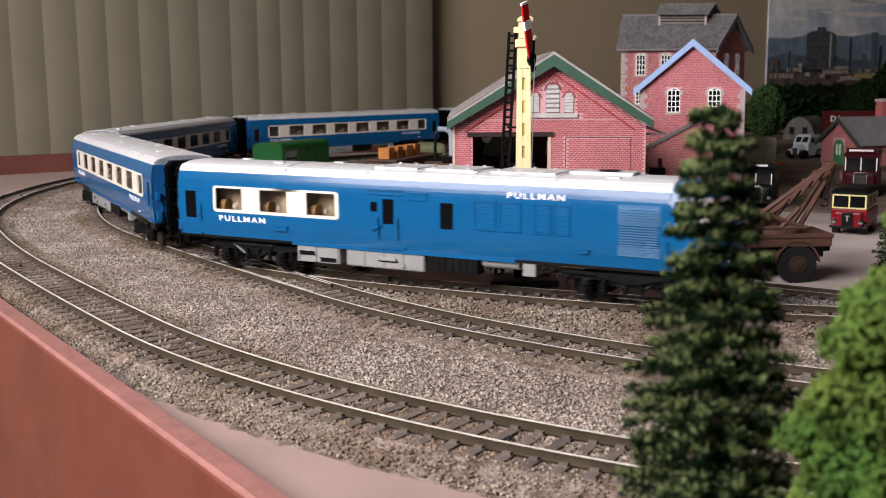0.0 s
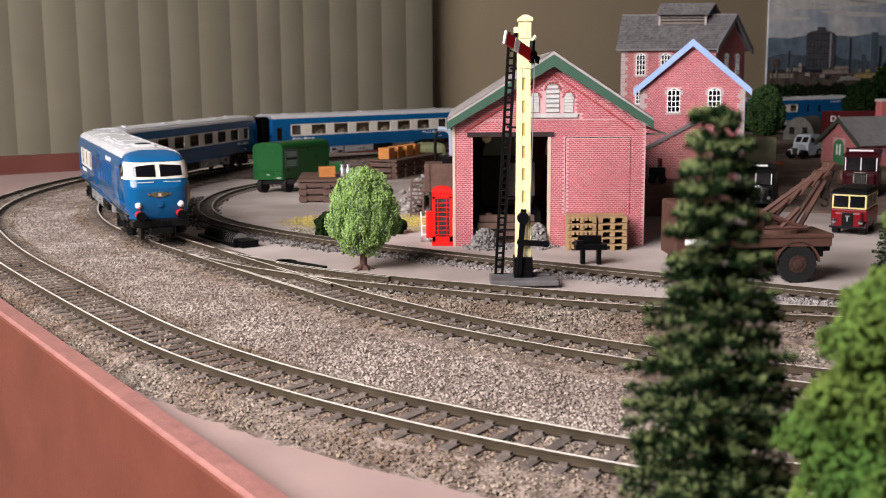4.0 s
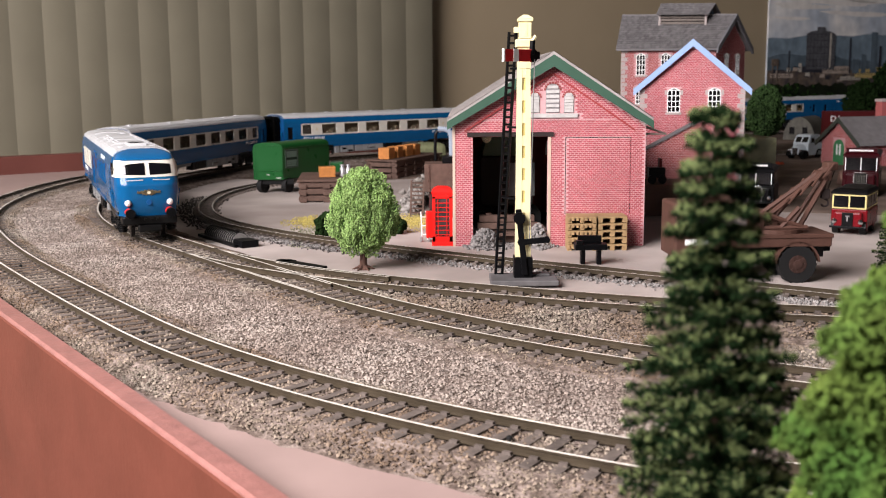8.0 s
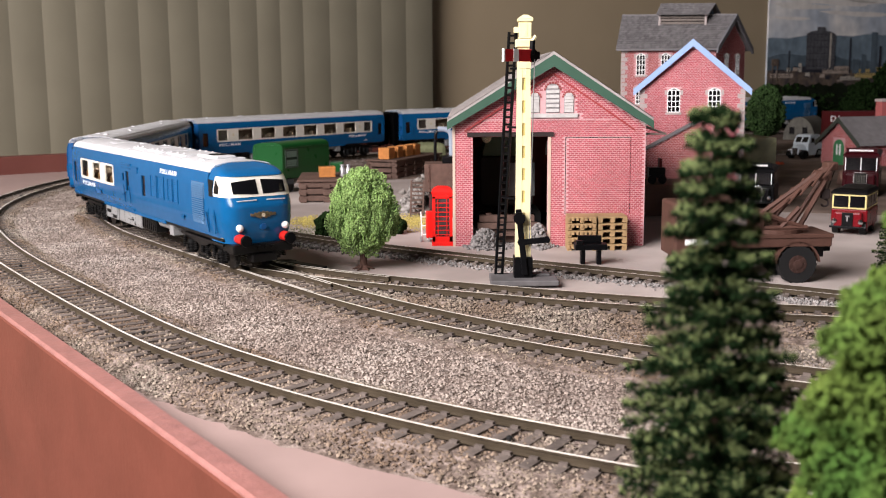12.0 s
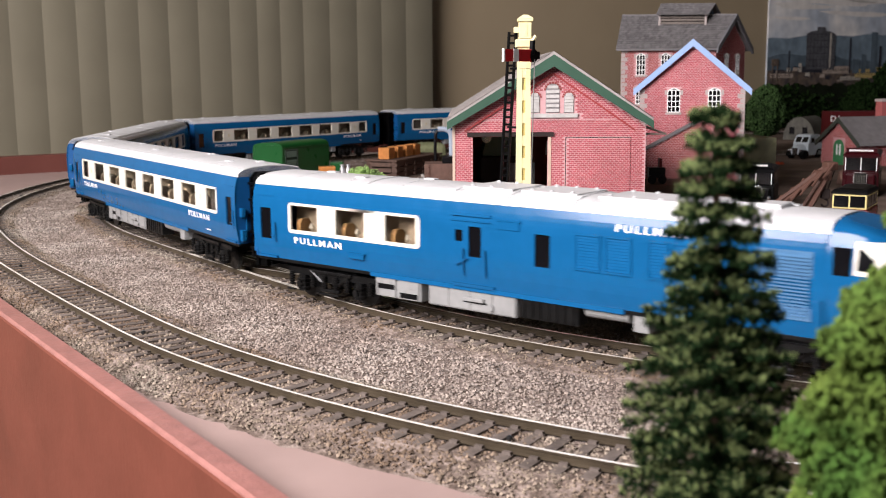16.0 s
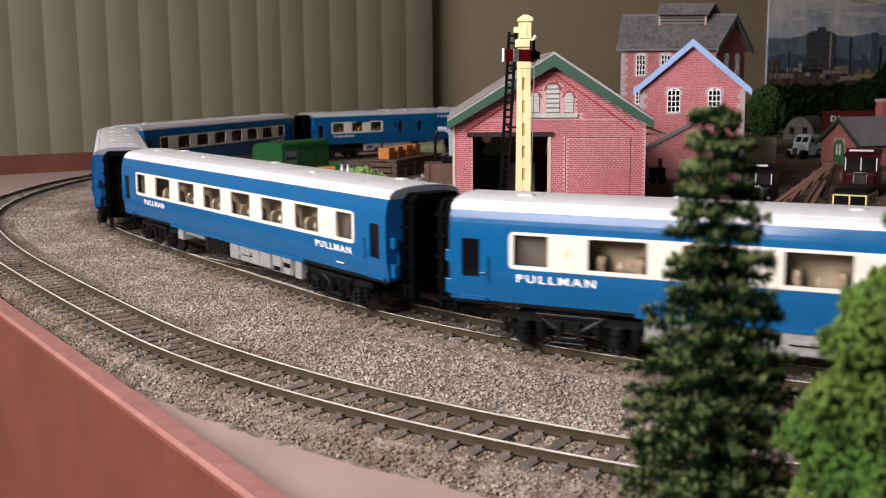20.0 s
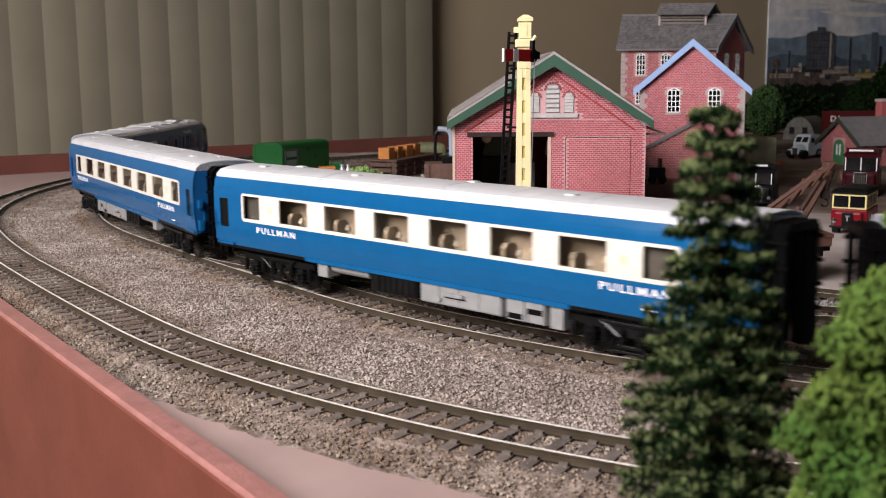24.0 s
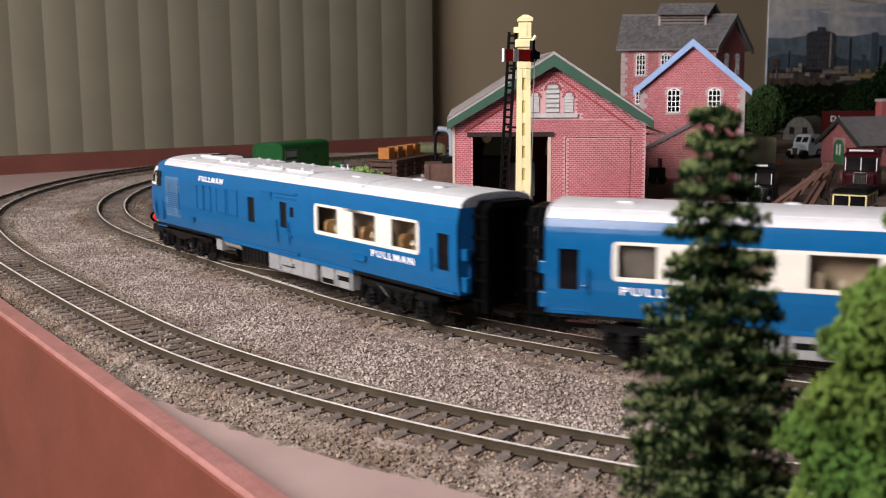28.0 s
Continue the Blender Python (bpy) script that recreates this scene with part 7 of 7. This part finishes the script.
def motor_bus(name, label, m, lower, upper, roof_m, W=22.0, L=40.0, H=27.0, waist=15.0, lettered=False, category="bus"):
    """Road vehicle with its front towards -y."""
    b = thing(name, label, category, m)
    bd = B()
    box(bd, 0, 4, 4.5, W, L, waist, 0.8)
    box(bd, 2.4, 0, 4.5, W - 2.4, 6, waist - 1.4, 1.2)
    part("body", bd, lower, b)
    up = part("upper_body", box(B(), 0.5, 3, waist, W - 0.5, L - 0.5, H - 3, 0.6), upper, b)
    rf = B()
    loft(rf, [[(x0, y0, z), (W - x0, y0, z), (W - x0, L - 0.4, z), (x0, L - 0.4, z)] for z, x0, y0 in ((H - 3, -0.2, 2.0), (H - 2, -0.2, 2.0), (H - 0.6, 1.4, 3.2), (H, 4, 6))])
    part("roof", rf, roof_m, b, smooth=False)
    for x0, x1 in ((1.6, W / 2 - 0.5), (W / 2 + 0.5, W - 1.6)):
        part("windscreen", box(B(), x0, 2.6, waist + 1.2, x1, 3.1, H - 4.2), DARK_PANE, up)
    for k in range(3):
        y0 = 6 + k * (L - 9) / 3
        for x in (0.3, W - 0.7):
            part("side_window", box(B(), x, y0, waist + 1.2, x + 0.5, y0 + (L - 9) / 3 - 1.4, H - 4.2), DARK_PANE, up)
    part("radiator", box(B(), W / 2 - 3.2, -0.5, 5.0, W / 2 + 3.2, 0.2, waist - 1.6, 0.3), BLACK, b)
    em = B()
    box(em, W / 2 - 1.2, -0.8, waist - 4.0, W / 2 + 1.2, -0.5, waist - 3.4)
    box(em, W / 2 - 0.35, -0.8, waist - 6.8, W / 2 + 0.35, -0.5, waist - 3.6)
    part("badge", em, CHROME, b)
    for x in (3.0, W - 3.0):
        part("headlamp", ball(B(), (x, 0.2, 8.2), 1.7, 10), CHROME, b, "chrome headlamp")
        g = B()
        prism(g, [(8 + 5.8 * math.cos(a), 4 + 5.8 * math.sin(a)) for a in (0.2, 0.8, 1.4, 2.0, 2.6, 3.1)] + [(8 + 4.9 * math.cos(a), 4 + 4.9 * math.sin(a)) for a in (3.1, 2.6, 2.0, 1.4, 0.8, 0.2)], "x", x - 2.6, x + 2.6)
        part("mudguard", g, BLACK, b)
    if lettered:
        core = part("radiator_core", prism(B(), [(W / 2 - 4.4, 5), (W / 2 + 4.4, 5), (W / 2 + 4.4, waist - 1.5), (W / 2 + 2.6, waist + 0.4), (W / 2 - 2.6, waist + 0.4), (W / 2 - 4.4, waist - 1.5)], "y", -1.2, 0.3), BLACK, b)
        for i in range(7):
            part("radiator_bar", box(B(), W / 2 - 3.7 + i * 1.15, -1.45, 5.4, W / 2 - 3.35 + i * 1.15, -1.15, waist - 1.6), HUT_GREY, core)
        for x in (W / 2 - 4.9, W / 2 + 4.3):
            part("radiator_trim", box(B(), x, -1.5, 5.0, x + 0.6, -0.3, waist - 1.0), CHROME, b)
        part("radiator_trim", box(B(), W / 2 - 4.3, -1.5, waist - 0.6, W / 2 + 4.3, -0.6, waist + 0.3, 0.2), CHROME, b)
        for x in (1.6, W / 2 - 0.3, W - 2.2):
            part("windscreen_pillar", box(B(), x, 2.2, waist + 1.2, x + 0.6, 2.7, H - 4.2), PRINT, b)
    part("bumper", box(B(), 0.4, -1.6, 4.2, W - 0.4, -0.8, 5.4, 0.2), BLACK, b)
    for x in (2.6, W - 2.6):
        for y in (8, L - 8):
            w = part("wheel", rod(B(), (x - 1.8, y, 4.6), (x + 1.8, y, 4.6), 4.6, n=16), TYRE, b)
            part("hub", rod(B(), (x - 2.1, y, 4.6), (x + 2.1, y, 4.6), 2.2, n=10), lower, w)
    if lettered:
        hb = part("header_board", box(B(), 2, 2.2, H - 0.6, W - 2, 4, H + 3.2, 0.3), lower, b)
        bars("lettering", hb, 4.4, W - 4.4, H + 0.6, H + 2.2, 1, PRINT, 2.15, 8)
    return b


motor_bus("motor_bus", "small red and cream motor bus with a dark roof", pose(0.2275, 0.630, G0, 0, 0, -32), BUS_RED, BUS_CREAM, BLACK, 20.5, 36, 27.0, 15)
motor_bus("lorry", "maroon lorry with a lettered header board and chrome lamps", pose(0.3050, 0.822, G0, 0, 0, -24), MAROON, MAROON, MAROON, 26, 56, 34, 19, True, "lorry")
motor_bus("delivery_van", "black delivery van with a pale header board", pose(0.2065, 0.755, G0, 0, 0, -22), BLACK, BLACK, BLACK, 25, 40, 29, 16, True, "van")


def parcel_van():
    """Bonneted van with its front towards -y."""
    v = thing("delivery_van", "pale blue-white bonneted delivery van with black mudguards", "van", pose(0.3790, 1.190, G0, 0, 0, -48))
    W, L = 20.0, 44.0
    prof = [(12, 4), (L, 4), (L, 21), (L - 2, 24.5), (L - 8, 26), (20, 26), (16.5, 24.8), (12.5, 17.6), (12, 16)]
    bm = B()
    loft(bm, [[(x + (W / 2 - x) * (0.10 if z > 18 else 0.0), y, z) for y, z in prof] for x in (0.8, 1.6, W - 1.6, W - 0.8)])
    part("body", bm, VAN_WHITE, v, smooth=True)
    bn = B()
    loft(bn, [[(W / 2 + k * math.cos(q), y, 4 + h * max(0.0, math.sin(q)) ** 0.6) for q in [math.pi * i / 10 for i in range(11)]] for y, k, h in ((0, 4.2, 9.5), (1.2, 5.2, 11.2), (8, 6.6, 12.2), (13, 7.4, 12.8))])
    part("bonnet", bn, VAN_WHITE, v, smooth=True)
    gr = part("radiator", box(B(), W / 2 - 3.2, -0.5, 5, W / 2 + 3.2, 0.4, 12.4, 0.5), BLACK, v)
    for i in range(5):
        part("radiator_bar", box(B(), W / 2 - 2.7 + i * 1.2, -0.8, 5.4, W / 2 - 2.2 + i * 1.2, -0.4, 12.0), CHROME, gr)
    sc = B()
    for x0, x1 in ((2.6, W / 2 - 0.5), (W / 2 + 0.5, W - 2.6)):
        vs = [sc.verts.new(p) for p in ((x0, 12.4, 18.2), (x1, 12.4, 18.2), (x1, 15.6, 23.9), (x0 + 0.6, 15.6, 23.9))]
        sc.faces.new(vs)
    part("windscreen", sc, DARK_PANE, v)
    for x in (0.5, W - 0.9):
        part("cab_window", box(B(), x, 17.5, 17.6, x + 0.4, 23.5, 22.8), DARK_PANE, v)
    for x in (2.6, W - 2.6):
        for y in (5.5, L - 9):
            mg = B()
            prism(mg, [(y + 6.2 * math.cos(a), 4.4 + 6.0 * math.sin(a)) for a in (-0.2, 0.3, 0.8, 1.3, 1.8, 2.3, 2.8, 3.3)] + [(y + 5.2 * math.cos(a), 4.4 + 5.0 * math.sin(a)) for a in (3.3, 2.8, 2.3, 1.8, 1.3, 0.8, 0.3, -0.2)], "x", x - 2.9, x + 2.9)
            part("mudguard", mg, BLACK, v)
            part("wheel", rod(B(), (x - 1.7, y, 4.4), (x + 1.7, y, 4.4), 4.4, n=16), TYRE, v)
        part("headlamp", ball(B(), (x + (1.2 if x < 9 else -1.2), 0.4, 9.4), 1.5, 10), CHROME, v, "chrome headlamp")
    part("bumper", box(B(), 0.6, -2.0, 4.0, W - 0.6, -1.2, 5.4, 0.2), BLACK, v)
    return v


parcel_van()
_t = thing("box_lorry", "pale yellow box-bodied lorry in the yard", "lorry", pose(0.2600, 0.925, G0, 0, 0, 6))
part("body", box(B(), 0, 0, 9, 27, 56, 39, 0.8), LORRY_CREAM, _t)
for i in range(2):
    bm = B()
    rod(bm, (1, -0.2, 12 + 24 * i), (26, -0.2, 36 - 24 * i), 0.3, n=4)
    part("brace", bm, LORRY_CREAM, _t)
part("rail", box(B(), -0.3, -0.5, 14, 27.3, -0.1, 14.8), LORRY_CREAM, _t)
part("chassis", box(B(), 2, 2, 5, 25, 56, 9), UNDER, _t)
for x in (3, 24):
    part("wheel", rod(B(), (x - 2, 12, 5), (x + 2, 12, 5), 5, n=16), TYRE, _t)


def brick_hut():
    h = thing("brick_hut", "small pink brick hut with a green door and slate roof", "building", pose(0.399, 1.137, G0, 0, 0, -74))
    W, E, A, D = 62.0, 26.5, 46.0, 72.0
    top = lambda x: E + (A - E) * (1 - abs(x - W / 2) / (W / 2))
    part("wall", prism(B(), [(0, 0), (W, 0), (W, E), (W / 2, A), (0, E)], "y", 0, D), MORTAR, h)
    bricks("brickwork", h, BRICK_B, lambda x, z: 0 < x < W and 0 < z < top(x) and not (20 < x < 38 and z < 27), W, A, 2.2, 0.98)
    bricks("brickwork", h, BRICK_B, lambda x, z: 0 < x < D and 0 < z < E, D, E, 2.2, 0.98, m=pose(W / 1000, 0, 0, 0, 0, 90))
    d = part("door", prism(B(), arch(29, 8.4, 0, 26), "y", -0.6, 0.2), DOOR_GREEN, h, "bright green panelled door")
    for x in (25.4, 30.4):
        part("door_light", box(B(), x, -0.9, 10, x + 2.2, -0.55, 21), PRINT, d)
    rf, bb = B(), B()
    for sx in (-1, 1):
        xe = -5 if sx < 0 else W + 5
        loft(rf, [[(W / 2, y, A + 3), (W / 2, y, A + 0.6), (xe, y, E - 5.4), (xe, y, E - 3)] for y in (-4, D + 4)])
        prism(bb, [(W / 2, A + 2.6), (W / 2, A - 2.4), (xe, E - 8.6), (xe, E - 3.4)], "y", -5, -4)
    part("roof", rf, SLATE, h, "grey slate roof")
    part("bargeboard", bb, mat("grey_green_bargeboard", (0.05, 0.056, 0.045), 0.6), h)
    ch = part("chimney", box(B(), 6, D - 13, E - 4, 16, D - 3, A + 17, 0.4), BRICK_B, h)
    part("chimney_cap", box(B(), 5, D - 14, A + 17, 17, D - 2, A + 20, 0.4), STONE_TRIM, ch)
    return h


brick_hut()
round_tree("dark leafy model tree beside the store", pose(0.3835, 1.29, G0), 0.079, 0.0225, 1.35, mat("mid_green_leaves", (0.035, 0.070, 0.020), 0.8, vary=0.3, island=0.4), 7000, 0.0015, 2.0, 81, "background trees")
round_tree("dark leafy model tree before the painted town", pose(0.642, 1.66, G0), 0.080, 0.028, 1.2, LEAF_DARK, 4000, 0.0018, 2.0, 82, "background trees")
round_tree("dark leafy model tree before the painted town", pose(0.705, 1.70, G0), 0.115, 0.034, 1.3, LEAF_DARK, 4000, 0.002, 2.0, 83, "background trees")
bm = B()
loft(bm, [[(22 * math.cos(math.pi * i / 16), y, 32 * math.sin(math.pi * i / 16)) for i in range(17)] for y in (0, 70)])
_t = solid("arched_hut", bm, HUT_GREY, pose(0.500, 1.52, G0, 0, 0, -35), "grey corrugated arched hut behind the yard", "hut", smooth=True)
for x in (-13, 5):
    part("window", box(B(), x, -0.6, 8, x + 7, 0.4, 18), DARK_PANE, _t)
_t = thing("goods_wagon", "oxide red goods wagon with white letters", "wagon", pose(0.478, 1.335, G0, 0, 0, 4))
part("body", box(B(), 0, 0, 10, 86, 28, 46, 0.5), WAGON_RED, _t)
part("underframe", box(B(), 2, 3, 4, 84, 25, 10), UNDER, _t)
part("lettering", text_bm("DI", 7.5, 0.1, 1.3, 0.05), PRINT, _t, "white painted letters", m=pose(0.005, -0.0008, 0.037))
for x in (16, 70):
    for y in (4, 24):
        part("wheel", rod(B(), (x, y - 1, 6), (x, y + 1, 6), 6, n=16), UNDER, _t)
conifer("small dark fir beside the motor bus", pose(0.2130, 0.502, G0), 0.036, 0.0085, 13, 60)
patch("orange flowers on dark foliage by the lorry", 0.348, 1.12, 0.006, 0.006, 60, mat("orange_flower", (0.6, 0.09, 0.04), 0.7, island=0.2), 91, 0.0022, "flowers")
rocks("boulder", "brown boulder beside the brick hut", [(345, 905, 6, 12), (356, 900, 3, 8)], 8, mat("brown_boulder", (0.15, 0.09, 0.07), 0.9, vary=0.3, size=0.005), "rock", 7)

# hedge along the back of the layout
rng = np.random.default_rng(95)
n = 9000
u = rng.random(n)
p = np.array([room(0.98 + 1.3 * q, 1.085) for q in u])
o = rng.normal(size=(n, 3)) * np.array([0.012, 0.012, 0.016])
p = p + o
hh = 0.022 + 0.016 * np.sin(u * 37) + 0.01 * np.sin(u * 91)
p[:, 2] = G0 + np.abs(rng.random(n)) * (0.030 + hh)
tagged(chips("hedge", p, 0.003 * (0.5 + rng.random(n)), LEAF_DARK, seed=96), "dark green hedge along the back of the layout", "hedge", kind="stuff")


# ---- printed scenic backdrop on the wall: sky, hill, gas holder and town ----
def backdrop():
    P = Matrix.Translation(room(0, 1.2135, 0.0081)) @ ROOM @ Matrix.Diagonal((0.908, 0.908, 0.908, 1))
    a0, a1, z0, z1 = 1727.0, 3150.0, -60.0, 330.0
    sky_m = mat("printed_grey_sky", (0.54, 0.60, 0.68), 0.6, vary=0.2, size=0.03, second=(0.80, 0.77, 0.74), mix=0.5)
    s = solid("backdrop", box(B(), a0, 0, z0, a1, 3, z1), sky_m, P, "printed scenic backdrop of a town under a grey sky", "backdrop", kind="structure")
    rng = random.Random(12)

    def flat(name, bm, material, label=""):
        return part(name, bm, material, s, label)

    def skyline(top, steps):
        return [(a0, z0)] + [(a0 + (a1 - a0) * i / steps, top(a0 + (a1 - a0) * i / steps)) for i in range(steps + 1)] + [(a1, z0)]
    cloud = mat("printed_cloud", (0.82, 0.78, 0.74), 0.6, vary=0.1, size=0.02)
    for x, z, w, h in ((1836, 214, 92, 6), (1920, 226, 150, 8), (2010, 204, 120, 5), (2100, 236, 160, 9), (1796, 190, 58, 3)):
        flat("printed_cloud", prism(B(), [(x + w * math.cos(q) * (1 + 0.12 * math.sin(5 * q)), z + h * math.sin(q) * (1 + 0.2 * math.sin(3 * q + x))) for q in [2 * math.pi * i / 28 for i in range(28)]], "y", -0.15, -0.02), cloud)
    far = mat("printed_blue_hill", (0.20, 0.265, 0.32), 0.6, vary=0.25, size=0.02)
    near = mat("printed_dark_hill", (0.105, 0.14, 0.17), 0.6, vary=0.3, size=0.02)
    flat("printed_hill", prism(B(), skyline(lambda x: 150 + 8 * math.sin((x - 1727) / 140) + 14 * max(0.0, (x - 1960) / 200) + 1.5 * math.sin(x / 17), 90), "y", -0.4, -0.18), far)
    flat("printed_hill", prism(B(), skyline(lambda x: 112 + 10 * math.sin((x - 1700) / 95) + 3 * math.sin(x / 23), 90), "y", -0.7, -0.45), near)
    town_m = mat("printed_town", (0.20, 0.15, 0.115), 0.6, vary=0.5, size=0.006, second=(0.06, 0.05, 0.05))
    pale = mat("printed_pale_block", (0.42, 0.34, 0.28), 0.6, vary=0.3, size=0.004)
    cream = mat("printed_cream_block", (0.52, 0.47, 0.40), 0.6, vary=0.2, size=0.005)
    yellow = mat("printed_yellow_block", (0.56, 0.42, 0.17), 0.6, vary=0.2, size=0.006)
    grey = mat("printed_grey_tower", (0.105, 0.105, 0.115), 0.6, vary=0.3, size=0.005)
    dark = mat("printed_dark_shed", (0.035, 0.035, 0.045), 0.6, vary=0.3, size=0.006)
    flat("printed_town", box(B(), a0, -1.0, z0, a1, -0.75, 90), town_m)
    for i in range(110):
        x, w, h = rng.uniform(a0, a1 - 30), rng.uniform(4, 22), rng.uniform(3, 11)
        z = rng.uniform(66, 92)
        m = rng.choice((pale, pale, town_m, dark, cream))
        flat("printed_block", box(B(), x, -1.3 - 0.004 * i, z, x + w, -1.05, z + h), m)
        if w > 9 and m is not dark:
            roof_b = prism(B(), [(x - 0.6, z + h), (x + w + 0.6, z + h), (x + w - 2, z + h + 2.4), (x + 2, z + h + 2.4)], "y", -1.32 - 0.004 * i, -1.06)
            flat("printed_roof", roof_b, dark)
    for x, w, z, h, m in ((1822, 9, 87, 17, cream), (1833, 64, 86, 12, dark), (1900, 92, 83, 15, pale), (2010, 70, 74, 18, yellow), (2082, 60, 76, 20, yellow), (1735, 70, 76, 8, pale), (1960, 70, 70, 7, cream)):
        flat("printed_works", box(B(), x, -2.2, z, x + w, -1.9, z + h), m)
        for k in range(int(w / 8)):
            flat("printed_window", box(B(), x + 2 + k * 8, -2.3, z + h * 0.35, x + 5 + k * 8, -2.21, z + h * 0.7), dark)
    g0, g1 = 1843.0, 1937.0
    drum = flat("printed_gas_holder", prism(B(), [(g0, 92), (g1, 92), (g1, 161), (g1 - 14, 166), (g1 - 34, 168), (g0 + 34, 168), (g0 + 14, 166), (g0, 161)], "y", -2.9, -2.5), grey, "printed dark gas holder")
    part("printed_gas_holder_cap", box(B(), g0 + 33, -2.9, 168, g0 + 60, -2.5, 175, 0.1), grey, drum)
    for i in range(6):
        part("printed_band", box(B(), g0, -3.1, 98 + i * 12.5, g1, -2.95, 99 + i * 12.5), dark, drum)
    for i in range(9):
        part("printed_standard", box(B(), g0 + i * 11.6, -3.05, 93, g0 + 0.9 + i * 11.6, -2.92, 161), dark, drum)
    part("printed_pipe", box(B(), g1 - 19, -3.4, 96, g1 - 14, -3.15, 164), cream, drum)
    flat("printed_water_tower", box(box(box(B(), 1737, -3, 99, 1759, -2.4, 112), 1739, -3, 68, 1742, -2.4, 99), 1754, -3, 68, 1757, -2.4, 99), town_m)
    for x, w, h in ((1789, 3, 128), (1871, 3, 118), (1987, 5, 155), (2000, 22, 112), (2030, 16, 122), (2062, 22, 168), (2092, 8, 140), (2180, 5, 165)):
        flat("printed_chimney", box(B(), x, -2.4, 84, x + w, -1.9, h), near if w > 10 else dark)
    trees_m = mat("printed_dark_trees", (0.010, 0.014, 0.007), 0.6, vary=0.4, size=0.012)
    flat("printed_treeline", prism(B(), skyline(lambda x: 62 + 3 * math.sin(x / 11.0) + 2 * math.sin(x / 4.1), 180), "y", -4.2, -3.6), trees_m)


backdrop()

motions()
